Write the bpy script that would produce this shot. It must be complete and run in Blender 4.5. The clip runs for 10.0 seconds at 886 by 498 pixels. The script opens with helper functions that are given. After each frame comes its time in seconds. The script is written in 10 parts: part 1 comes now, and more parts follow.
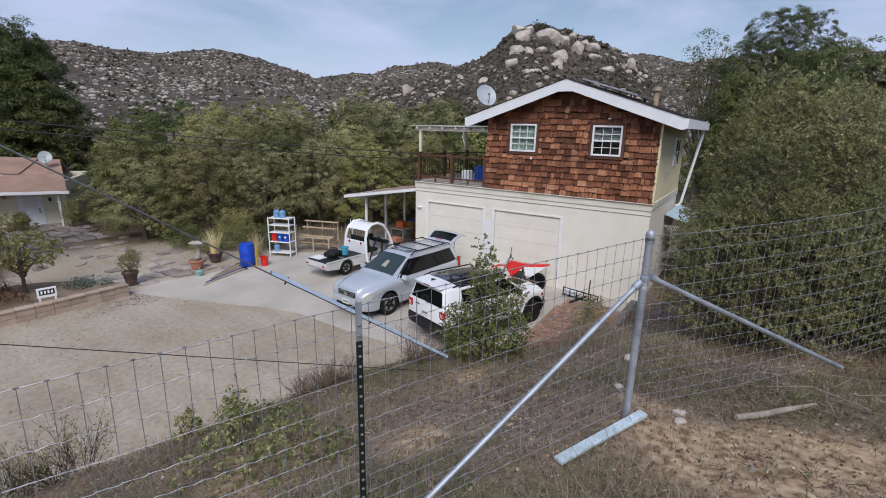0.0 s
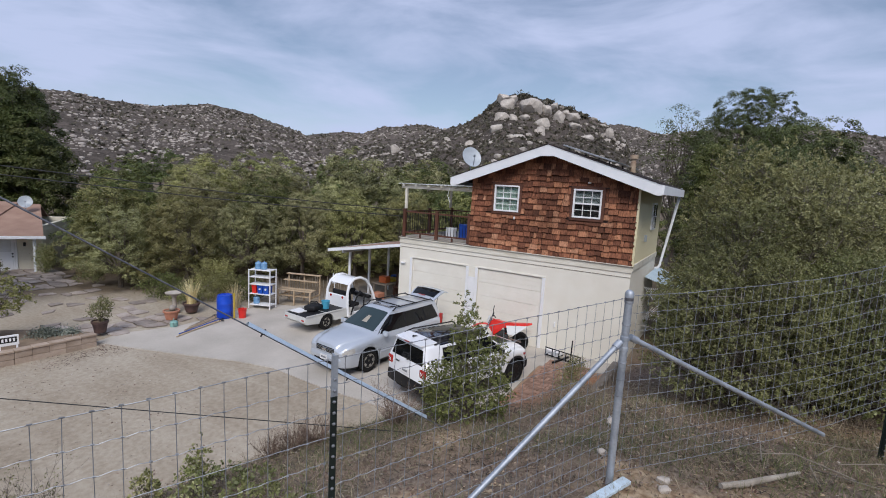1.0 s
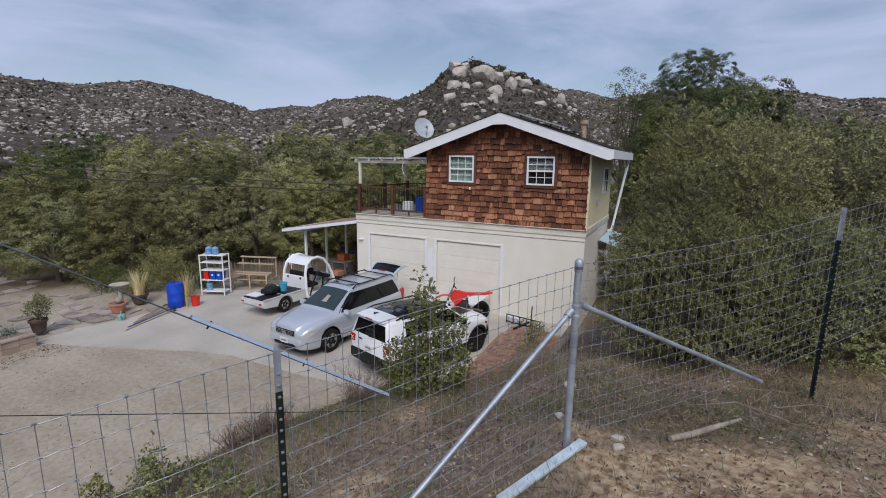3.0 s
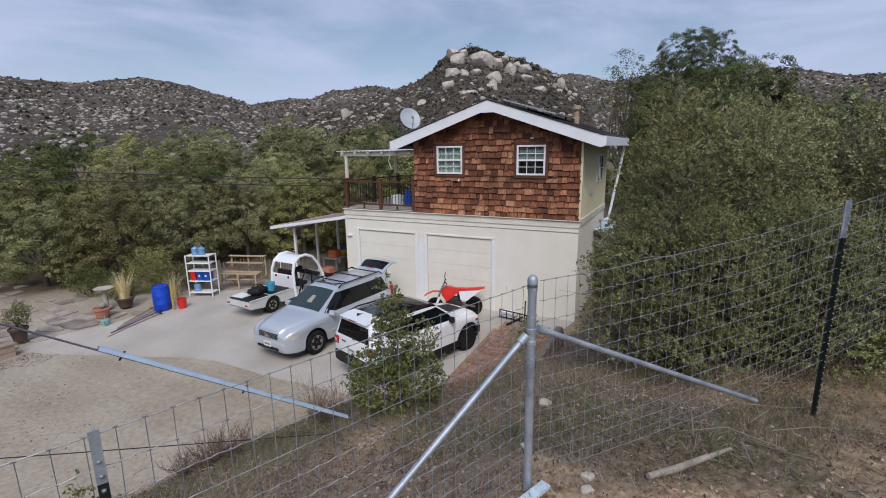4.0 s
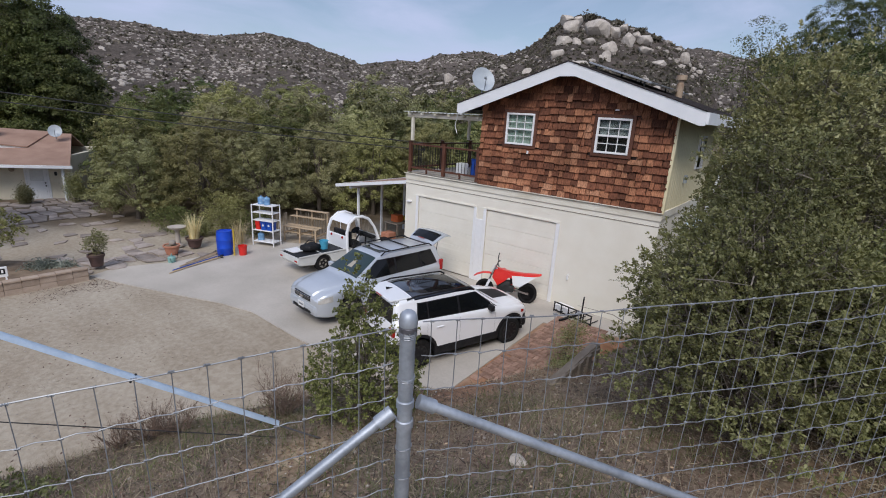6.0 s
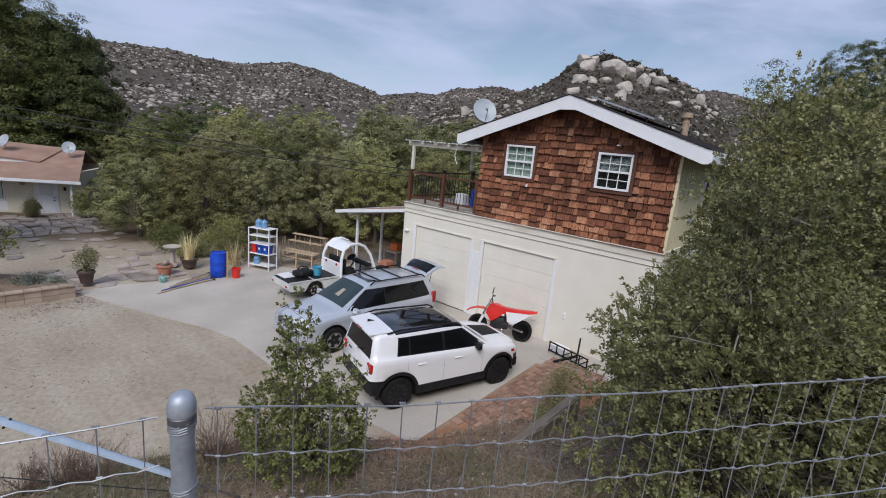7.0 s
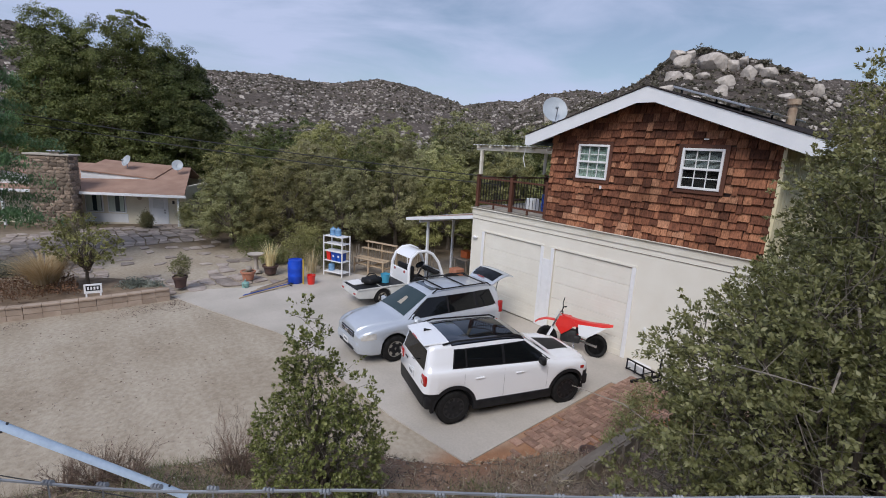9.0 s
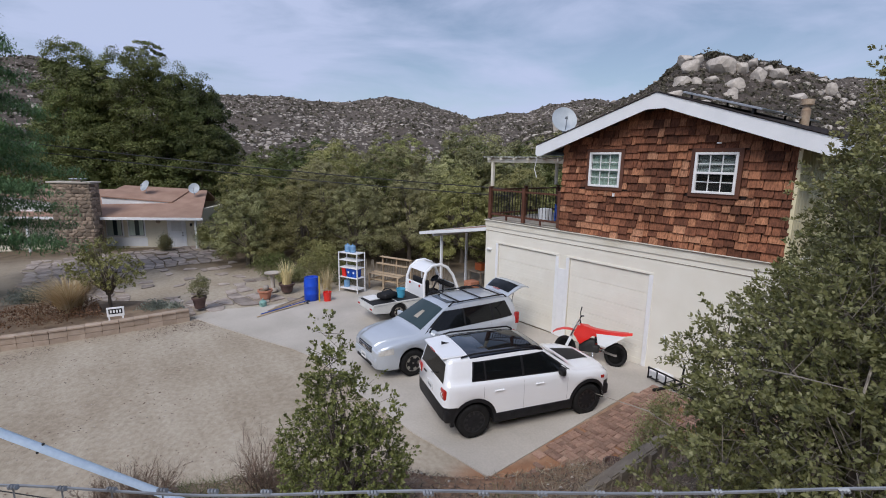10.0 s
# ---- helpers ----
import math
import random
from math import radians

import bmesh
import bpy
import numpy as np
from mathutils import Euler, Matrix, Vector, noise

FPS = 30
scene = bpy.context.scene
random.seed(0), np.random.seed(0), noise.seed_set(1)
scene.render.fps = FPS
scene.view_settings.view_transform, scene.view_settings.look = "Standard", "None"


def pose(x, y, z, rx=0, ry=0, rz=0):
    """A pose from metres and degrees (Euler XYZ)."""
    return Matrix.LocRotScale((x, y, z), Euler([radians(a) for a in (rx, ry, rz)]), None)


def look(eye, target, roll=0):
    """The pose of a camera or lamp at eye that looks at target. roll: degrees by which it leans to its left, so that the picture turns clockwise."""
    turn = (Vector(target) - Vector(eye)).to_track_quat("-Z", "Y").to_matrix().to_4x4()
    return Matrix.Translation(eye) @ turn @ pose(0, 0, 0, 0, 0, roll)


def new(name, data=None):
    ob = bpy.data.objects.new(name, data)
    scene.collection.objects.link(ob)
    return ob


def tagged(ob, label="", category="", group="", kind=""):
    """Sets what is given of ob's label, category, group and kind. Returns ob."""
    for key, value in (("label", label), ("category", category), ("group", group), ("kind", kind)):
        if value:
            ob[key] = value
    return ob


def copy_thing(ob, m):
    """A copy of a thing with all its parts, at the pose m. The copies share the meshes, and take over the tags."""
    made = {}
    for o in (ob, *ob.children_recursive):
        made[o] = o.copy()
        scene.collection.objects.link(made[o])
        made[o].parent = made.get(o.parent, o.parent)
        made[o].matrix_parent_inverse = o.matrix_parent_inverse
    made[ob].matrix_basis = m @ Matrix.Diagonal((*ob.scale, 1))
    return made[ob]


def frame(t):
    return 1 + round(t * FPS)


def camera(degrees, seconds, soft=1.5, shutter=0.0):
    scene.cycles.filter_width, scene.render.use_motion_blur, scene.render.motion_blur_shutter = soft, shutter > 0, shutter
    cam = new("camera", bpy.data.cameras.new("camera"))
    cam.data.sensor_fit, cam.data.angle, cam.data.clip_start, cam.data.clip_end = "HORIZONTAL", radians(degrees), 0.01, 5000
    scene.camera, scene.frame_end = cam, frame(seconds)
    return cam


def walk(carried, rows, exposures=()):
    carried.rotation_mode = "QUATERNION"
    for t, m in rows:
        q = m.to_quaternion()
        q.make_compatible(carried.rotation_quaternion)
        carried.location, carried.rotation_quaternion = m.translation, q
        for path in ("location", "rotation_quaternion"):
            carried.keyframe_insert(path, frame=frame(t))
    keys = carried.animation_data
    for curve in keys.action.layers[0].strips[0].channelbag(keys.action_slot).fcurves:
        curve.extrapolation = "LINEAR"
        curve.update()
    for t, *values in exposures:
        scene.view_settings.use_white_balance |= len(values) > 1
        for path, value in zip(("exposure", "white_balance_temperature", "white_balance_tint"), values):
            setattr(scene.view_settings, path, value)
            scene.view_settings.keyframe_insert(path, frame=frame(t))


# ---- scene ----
cam = camera(87.0, 10.0, soft=1.0)
PATH = [
    (0, (7.633, -14.946, 5.291), (6.568, -13.329, 4.789), 1.3),
    (0.5, (7.645, -14.958, 5.287), (6.597, -13.305, 4.876), 2.5),
    (1, (7.648, -14.949, 5.279), (6.609, -13.26, 5.018), 3.2),
    (1.5, (7.65, -14.964, 5.278), (6.639, -13.25, 5.078), 3.3),
    (2, (7.644, -14.955, 5.277), (6.658, -13.226, 5.082), 3.5),
    (2.5, (7.627, -14.946, 5.281), (6.643, -13.22, 5.047), 4.7),
    (3, (7.674, -14.833, 5.309), (6.795, -13.076, 4.936), 0.8),
    (4.3, (7.917, -13.916, 5.388), (6.995, -12.195, 4.958), -2),
    (4.5, (7.958, -13.778, 5.377), (6.964, -12.102, 4.929), -2.6),
    (5, (7.957, -13.35, 5.403), (6.979, -11.691, 4.865), -0.8),
    (5.2, (7.956, -13.227, 5.408), (6.916, -11.619, 4.831), -1.1),
    (6.3, (8.114, -12.305, 5.226), (6.909, -10.801, 4.693), 3.8),
    (6.5, (8.15, -12.178, 5.254), (6.935, -10.682, 4.721), 2.79),
    (7, (8.156, -11.862, 5.247), (6.912, -10.355, 4.819), 5.42),
    (7.5, (8.111, -11.62, 5.204), (6.834, -10.144, 4.769), 4.25),
    (8, (7.981, -11.502, 5.139), (6.668, -10.074, 4.655), 4.55),
    (8.5, (8.071, -11.319, 5.161), (6.654, -9.974, 4.73), 3.43),
    (9, (8.185, -11.165, 5.148), (6.688, -9.907, 4.729), 3.21),
    (9.5, (8.175, -11.188, 5.132), (6.699, -9.897, 4.736), 1.8),
    (10, (8.193, -11.217, 5.147), (6.651, -9.997, 4.782), 1.02),
]
walk(cam, [(t, look(eye, target, roll)) for t, eye, target, roll in PATH],
     exposures=[(0.0, 0.0), (1.0, 0.0), (2.0, -0.16), (3.0, -0.17), (4.5, -0.07), (10.0, -0.06)])

# ---- world, sun, exposure ----
SUN_EL, SUN_AZ = 46.0, 300.0          # degrees; azimuth measured from +x towards +y
world = bpy.data.worlds.new("sky")
scene.world = world
world.use_nodes = True
wn, wl = world.node_tree.nodes, world.node_tree.links
wn.clear()
w_out = wn.new("ShaderNodeOutputWorld")
w_bg = wn.new("ShaderNodeBackground")
w_sky = wn.new("ShaderNodeTexSky")
w_sky.sky_type = "NISHITA"
w_sky.sun_disc = False
w_sky.sun_elevation = radians(SUN_EL)
w_sky.sun_rotation = radians(90 - SUN_AZ)
w_sky.air_density, w_sky.dust_density, w_sky.ozone_density = 1.0, 0.6, 1.2
w_tc = wn.new("ShaderNodeTexCoord")
w_map = wn.new("ShaderNodeMapping")
w_map.inputs["Scale"].default_value = (1.2, 1.2, 4.5)
w_map.inputs["Rotation"].default_value = (0.0, 0.25, 0.6)
w_n1 = wn.new("ShaderNodeTexNoise")
w_n1.inputs["Scale"].default_value = 1.9
w_n1.inputs["Detail"].default_value = 7.0
w_n1.inputs["Roughness"].default_value = 0.55
w_n1.inputs["Distortion"].default_value = 0.4
w_ramp = wn.new("ShaderNodeValToRGB")
w_ramp.color_ramp.elements[0].position, w_ramp.color_ramp.elements[1].position = 0.38, 0.60
w_ramp.color_ramp.elements[0].color = (0.24, 0.24, 0.24, 1)
w_ramp.color_ramp.elements[1].color = (0.92, 0.92, 0.92, 1)
w_mix = wn.new("ShaderNodeMix")
w_mix.data_type = "RGBA"
w_mix.inputs[7].default_value = (5.5, 6.3, 8.9, 1)      # thin high cloud
wl.new(w_tc.outputs["Generated"], w_map.inputs["Vector"])
wl.new(w_map.outputs["Vector"], w_n1.inputs["Vector"])
wl.new(w_n1.outputs["Fac"], w_ramp.inputs["Fac"])
wl.new(w_ramp.outputs["Color"], w_mix.inputs[0])
wl.new(w_sky.outputs["Color"], w_mix.inputs[6])
wl.new(w_mix.outputs[2], w_bg.inputs["Color"])
w_bg.inputs["Strength"].default_value = 0.097
wl.new(w_bg.outputs["Background"], w_out.inputs["Surface"])

sun_data = bpy.data.lights.new("sun", "SUN")
sun_data.energy, sun_data.angle, sun_data.color = 2.5, radians(28), (1.0, 0.965, 0.955)
sun_dir = Vector((math.cos(radians(SUN_AZ)) * math.cos(radians(SUN_EL)), math.sin(radians(SUN_AZ)) * math.cos(radians(SUN_EL)), math.sin(radians(SUN_EL))))
sun = new("sun", sun_data)
sun.matrix_world = look(sun_dir * 50, (0, 0, 0))

# ---- materials ----


def surf(name, c1, c2, scale=4.0, rough=0.7, bump=0.15, metal=0.0, rnd=0.0, fine=40.0, fine_mix=0.25, rough2=None, coat=0.0, island=0.0, stretch=(1, 1, 1), spec=0.5):
    """Two colours mixed by a broad noise and broken up by a fine one, with fine relief."""
    m = bpy.data.materials.new(name)
    m.use_nodes = True
    n, l = m.node_tree.nodes, m.node_tree.links
    b = n["Principled BSDF"]
    tc = n.new("ShaderNodeTexCoord")
    mp = n.new("ShaderNodeMapping")
    mp.inputs["Scale"].default_value = stretch
    l.new(tc.outputs["Object"], mp.inputs["Vector"])
    oi = n.new("ShaderNodeObjectInfo")
    ad = n.new("ShaderNodeVectorMath")
    ad.operation = "ADD"
    sc = n.new("ShaderNodeVectorMath")
    sc.operation = "SCALE"
    cb = n.new("ShaderNodeCombineXYZ")
    for k in range(3):
        l.new(oi.outputs["Random"], cb.inputs[k])
    l.new(cb.outputs[0], sc.inputs[0])
    sc.inputs["Scale"].default_value = 37.0 if rnd else 0.0
    l.new(mp.outputs[0], ad.inputs[0])
    l.new(sc.outputs[0], ad.inputs[1])
    n1 = n.new("ShaderNodeTexNoise")
    n1.inputs["Scale"].default_value, n1.inputs["Detail"].default_value = scale, 5.0
    n2 = n.new("ShaderNodeTexNoise")
    n2.inputs["Scale"].default_value, n2.inputs["Detail"].default_value = fine, 4.0
    l.new(ad.outputs[0], n1.inputs["Vector"])
    l.new(ad.outputs[0], n2.inputs["Vector"])
    mx = n.new("ShaderNodeMix")
    mx.inputs[0].default_value = fine_mix
    l.new(n1.outputs["Fac"], mx.inputs[2])
    l.new(n2.outputs["Fac"], mx.inputs[3])
    rp = n.new("ShaderNodeValToRGB")
    rp.color_ramp.elements[0].position, rp.color_ramp.elements[1].position = 0.34, 0.66
    rp.color_ramp.elements[0].color, rp.color_ramp.elements[1].color = (*c1, 1), (*c2, 1)
    l.new(mx.outputs[0], rp.inputs["Fac"])
    col = rp.outputs["Color"]
    if rnd or island:
        hs = n.new("ShaderNodeHueSaturation")
        mr = n.new("ShaderNodeMapRange")
        amount = rnd or island
        mr.inputs[3].default_value, mr.inputs[4].default_value = 1 - amount, 1 + amount
        if rnd:
            l.new(oi.outputs["Random"], mr.inputs[0])
        else:
            ge = n.new("ShaderNodeNewGeometry")
            l.new(ge.outputs["Random Per Island"], mr.inputs[0])
        l.new(mr.outputs[0], hs.inputs["Value"])
        l.new(col, hs.inputs["Color"])
        col = hs.outputs["Color"]
    l.new(col, b.inputs["Base Color"])
    r2 = rough if rough2 is None else rough2
    rr = n.new("ShaderNodeMapRange")
    rr.inputs[3].default_value, rr.inputs[4].default_value = rough, r2
    l.new(n1.outputs["Fac"], rr.inputs[0])
    l.new(rr.outputs[0], b.inputs["Roughness"])
    b.inputs["Metallic"].default_value = metal
    b.inputs["Specular IOR Level"].default_value = spec
    if coat:
        b.inputs["Coat Weight"].default_value = coat
        b.inputs["Coat Roughness"].default_value = 0.06
    if bump:
        bp = n.new("ShaderNodeBump")
        bp.inputs["Strength"].default_value = bump
        bp.inputs["Distance"].default_value = 0.02
        l.new(mx.outputs[0], bp.inputs["Height"])
        l.new(bp.outputs["Normal"], b.inputs["Normal"])
    return m


def leaf_mat(name, c1, c2, c3, trans=0.35, rough=0.55, spec=0.3):
    """Foliage: three greens picked leaf by leaf, partly letting light through."""
    m = bpy.data.materials.new(name)
    m.use_nodes = True
    n, l = m.node_tree.nodes, m.node_tree.links
    b = n["Principled BSDF"]
    ge = n.new("ShaderNodeNewGeometry")
    rp = n.new("ShaderNodeValToRGB")
    e = rp.color_ramp.elements
    e[0].position, e[0].color = 0.0, (*c1, 1)
    e[1].position, e[1].color = 1.0, (*c3, 1)
    mid = e.new(0.55)
    mid.color = (*c2, 1)
    l.new(ge.outputs["Random Per Island"], rp.inputs["Fac"])
    tc = n.new("ShaderNodeTexCoord")
    nz = n.new("ShaderNodeTexNoise")
    nz.inputs["Scale"].default_value = 0.6
    nz.inputs["Detail"].default_value = 4.0
    l.new(tc.outputs["Object"], nz.inputs["Vector"])
    hs = n.new("ShaderNodeHueSaturation")
    mr = n.new("ShaderNodeMapRange")
    mr.inputs[1].default_value, mr.inputs[2].default_value = 0.3, 0.7
    mr.inputs[3].default_value, mr.inputs[4].default_value = 0.66, 1.34
    l.new(nz.outputs["Fac"], mr.inputs[0])
    vr = n.new("ShaderNodeMapRange")
    vr.inputs[3].default_value, vr.inputs[4].default_value = 0.74, 1.24
    vm = n.new("ShaderNodeMath")
    vm.operation = "MULTIPLY"
    l.new(mr.outputs[0], vm.inputs[0])
    l.new(vr.outputs[0], vm.inputs[1])
    l.new(vm.outputs[0], hs.inputs["Value"])
    l.new(rp.outputs["Color"], hs.inputs["Color"])
    oi = n.new("ShaderNodeObjectInfo")
    hr = n.new("ShaderNodeMapRange")
    hr.inputs[3].default_value, hr.inputs[4].default_value = 0.478, 0.515
    rm = n.new("ShaderNodeMath")
    rm.operation = "FRACT"
    rs = n.new("ShaderNodeMath")
    rs.operation = "MULTIPLY"
    rs.inputs[1].default_value = 7.31
    l.new(oi.outputs["Random"], rs.inputs[0])
    l.new(rs.outputs[0], rm.inputs[0])
    l.new(rm.outputs[0], vr.inputs[0])
    l.new(oi.outputs["Random"], hr.inputs[0])
    l.new(hr.outputs[0], hs.inputs["Hue"])
    l.new(hs.outputs["Color"], b.inputs["Base Color"])
    b.inputs["Roughness"].default_value = rough
    b.inputs["Specular IOR Level"].default_value = spec
    tr = n.new("ShaderNodeBsdfTranslucent")
    l.new(hs.outputs["Color"], tr.inputs["Color"])
    mixs = n.new("ShaderNodeMixShader")
    mixs.inputs[0].default_value = trans
    l.new(b.outputs[0], mixs.inputs[1])
    l.new(tr.outputs[0], mixs.inputs[2])
    l.new(mixs.outputs[0], n["Material Output"].inputs["Surface"])
    return m


def glass_mat(name, tint=(0.02, 0.025, 0.03), rough=0.03):
    m = bpy.data.materials.new(name)
    m.use_nodes = True
    b = m.node_tree.nodes["Principled BSDF"]
    b.inputs["Base Color"].default_value = (*tint, 1)
    b.inputs["Roughness"].default_value = rough
    b.inputs["Specular IOR Level"].default_value = 0.3
    return m


def clear_glass(name, tint=(0.8, 0.86, 0.86), through_share=0.75):
    m = bpy.data.materials.new(name)
    m.use_nodes = True
    n, l = m.node_tree.nodes, m.node_tree.links
    gl = n.new("ShaderNodeBsdfGlossy")
    gl.inputs["Roughness"].default_value = 0.03
    tp = n.new("ShaderNodeBsdfTransparent")
    tp.inputs["Color"].default_value = (*tint, 1)
    fr = n.new("ShaderNodeFresnel")
    fr.inputs["IOR"].default_value = 1.5
    ms = n.new("ShaderNodeMixShader")
    l.new(fr.outputs[0], ms.inputs[0])
    l.new(tp.outputs[0], ms.inputs[1])
    l.new(gl.outputs[0], ms.inputs[2])
    l.new(ms.outputs[0], n["Material Output"].inputs["Surface"])
    return m


def cedar_mat(name, joined):
    """Weathered cedar: every shingle its own tone, with upright grain and broad damp stains."""
    m = bpy.data.materials.new(name)
    m.use_nodes = True
    n, l = m.node_tree.nodes, m.node_tree.links
    b = n["Principled BSDF"]
    if joined:
        rnd = n.new("ShaderNodeNewGeometry").outputs["Random Per Island"]
    else:
        rnd = n.new("ShaderNodeObjectInfo").outputs["Random"]
    tc = n.new("ShaderNodeTexCoord")
    off = n.new("ShaderNodeMath")
    off.operation = "MULTIPLY"
    off.inputs[1].default_value = 53.0
    l.new(rnd, off.inputs[0])
    ad = n.new("ShaderNodeVectorMath")
    l.new(tc.outputs["Object"], ad.inputs[0])
    l.new(off.outputs[0], ad.inputs[1])
    mp = n.new("ShaderNodeMapping")
    mp.inputs["Scale"].default_value = (16.0, 16.0, 1.3)
    l.new(ad.outputs[0], mp.inputs["Vector"])
    grain = n.new("ShaderNodeTexNoise")
    grain.inputs["Scale"].default_value, grain.inputs["Detail"].default_value, grain.inputs["Roughness"].default_value = 2.2, 6.0, 0.65
    l.new(mp.outputs[0], grain.inputs["Vector"])
    stain = n.new("ShaderNodeTexNoise")
    stain.inputs["Scale"].default_value, stain.inputs["Detail"].default_value = 0.75, 5.0
    pos = n.new("ShaderNodeNewGeometry")
    l.new(pos.outputs["Position"], stain.inputs["Vector"])
    tone = n.new("ShaderNodeValToRGB")
    e = tone.color_ramp.elements
    e[0].position, e[0].color = 0.0, (0.105, 0.042, 0.024, 1)
    e[1].position, e[1].color = 1.0, (0.415, 0.208, 0.122, 1)
    for q, c in ((0.3, (0.165, 0.064, 0.036)), (0.6, (0.255, 0.102, 0.055)), (0.85, (0.360, 0.160, 0.085))):
        e.new(q).color = (*c, 1)
    l.new(rnd, tone.inputs["Fac"])
    g1 = n.new("ShaderNodeMapRange")
    g1.inputs[1].default_value, g1.inputs[2].default_value, g1.inputs[3].default_value, g1.inputs[4].default_value = 0.32, 0.66, 0.42, 1.42
    l.new(grain.outputs["Fac"], g1.inputs[0])
    g2 = n.new("ShaderNodeMapRange")
    g2.inputs[1].default_value, g2.inputs[2].default_value, g2.inputs[3].default_value, g2.inputs[4].default_value = 0.36, 0.62, 0.62, 1.22
    l.new(stain.outputs["Fac"], g2.inputs[0])
    mu = n.new("ShaderNodeMath")
    mu.operation = "MULTIPLY"
    l.new(g1.outputs[0], mu.inputs[0])
    l.new(g2.outputs[0], mu.inputs[1])
    hs = n.new("ShaderNodeHueSaturation")
    l.new(mu.outputs[0], hs.inputs["Value"])
    l.new(tone.outputs["Color"], hs.inputs["Color"])
    l.new(hs.outputs["Color"], b.inputs["Base Color"])
    b.inputs["Roughness"].default_value = 0.8
    b.inputs["Specular IOR Level"].default_value = 0.25
    bp = n.new("ShaderNodeBump")
    bp.inputs["Strength"].default_value, bp.inputs["Distance"].default_value = 0.7, 0.012
    l.new(grain.outputs["Fac"], bp.inputs["Height"])
    l.new(bp.outputs["Normal"], b.inputs["Normal"])
    return m


M = {}
M["shingle"] = cedar_mat("cedar shingle", False)
M["shingle_set"] = cedar_mat("cedar shingle joined", True)
M["concrete"] = surf("concrete", (0.385, 0.350, 0.300), (0.53, 0.485, 0.425), 0.7, 0.9, 0.12, fine=25, fine_mix=0.3)
M["stucco"] = surf("cream painted stucco", (0.74, 0.70, 0.60), (0.81, 0.78, 0.69), 1.2, 0.85, 0.3, fine=60, fine_mix=0.3)
M["door_paint"] = surf("cream garage door paint", (0.75, 0.71, 0.62), (0.82, 0.79, 0.70), 1.5, 0.6, 0.05)
M["siding"] = surf("pale yellow siding", (0.70, 0.62, 0.38), (0.76, 0.69, 0.47), 1.5, 0.75, 0.1, stretch=(1, 1, 0.2))
M["white"] = surf("white paint", (0.74, 0.76, 0.78), (0.83, 0.84, 0.85), 2.0, 0.5, 0.05)
M["trim_worn"] = surf("worn white trim paint", (0.60, 0.555, 0.45), (0.79, 0.76, 0.67), 3.0, 0.7, 0.15, stretch=(0.4, 1, 1))
M["vinyl"] = surf("white vinyl", (0.78, 0.78, 0.78), (0.84, 0.84, 0.84), 6.0, 0.4, 0.0)
M["dark_board"] = surf("brown stained board", (0.07, 0.025, 0.013), (0.13, 0.05, 0.028), 4.0, 0.6, 0.2, stretch=(1, 1, 0.3))
M["asphalt_roof"] = surf("asphalt roof shingle", (0.030, 0.024, 0.024), (0.075, 0.06, 0.058), 6.0, 0.95, 0.5, fine=80, fine_mix=0.5)
M["tan_roof"] = surf("tan roof felt", (0.27, 0.165, 0.12), (0.37, 0.24, 0.18), 1.3, 0.95, 0.3, fine=50)
M["deck_wood"] = surf("grey deck board", (0.30, 0.27, 0.23), (0.46, 0.42, 0.37), 3.0, 0.8, 0.2)
M["galv"] = surf("galvanised steel", (0.30, 0.33, 0.37), (0.50, 0.54, 0.59), 9.0, 0.48, 0.08, metal=0.6, fine=60, rough2=0.6)
M["galv_dull"] = surf("weathered galvanised wire", (0.20, 0.21, 0.225), (0.36, 0.375, 0.39), 9.0, 0.5, 0.0, metal=0.5)
M["guard"] = surf("pale grey steel guard", (0.42, 0.52, 0.62), (0.58, 0.68, 0.77), 5.0, 0.45, 0.05, metal=0.35)
M["post_green"] = surf("dark green post paint", (0.004, 0.008, 0.007), (0.010, 0.019, 0.015), 7.0, 0.5, 0.1)
M["cable"] = surf("dark cable", (0.012, 0.012, 0.013), (0.03, 0.03, 0.03), 6.0, 0.6, 0.0)
M["strand"] = surf("steel strand", (0.10, 0.10, 0.11), (0.20, 0.20, 0.22), 30.0, 0.5, 0.0, metal=0.6)
M["rubber"] = surf("tyre rubber", (0.010, 0.010, 0.010), (0.024, 0.023, 0.023), 9.0, 0.9, 0.2, spec=0.15)
M["black_plastic"] = surf("black plastic", (0.008, 0.008, 0.009), (0.018, 0.018, 0.020), 8.0, 0.55, 0.08, spec=0.25)
M["black_gloss"] = surf("gloss black paint", (0.004, 0.005, 0.009), (0.007, 0.008, 0.014), 3.0, 0.12, 0.0, coat=1.0)
M["car_white"] = surf("white car paint", (0.82, 0.83, 0.85), (0.86, 0.87, 0.88), 1.0, 0.25, 0.0, coat=1.0)
M["rim_black"] = surf("satin black rim", (0.008, 0.008, 0.009), (0.014, 0.014, 0.015), 6.0, 0.32, 0.0)
M["car_silver"] = surf("silver car paint", (0.50, 0.54, 0.59), (0.58, 0.62, 0.67), 1.0, 0.32, 0.0, metal=0.35, coat=0.8)
M["car_grey"] = surf("grey lower cladding", (0.20, 0.21, 0.22), (0.28, 0.29, 0.30), 3.0, 0.5, 0.0)
M["glass_dark"] = glass_mat("tinted glass", (0.006, 0.007, 0.008))
M["glass_screen"] = glass_mat("windscreen glass", (0.03, 0.05, 0.055))
M["pane"] = clear_glass("window pane")
M["blind"] = surf("white blind slat", (0.62, 0.64, 0.64), (0.72, 0.74, 0.74), 5.0, 0.6, 0.0)
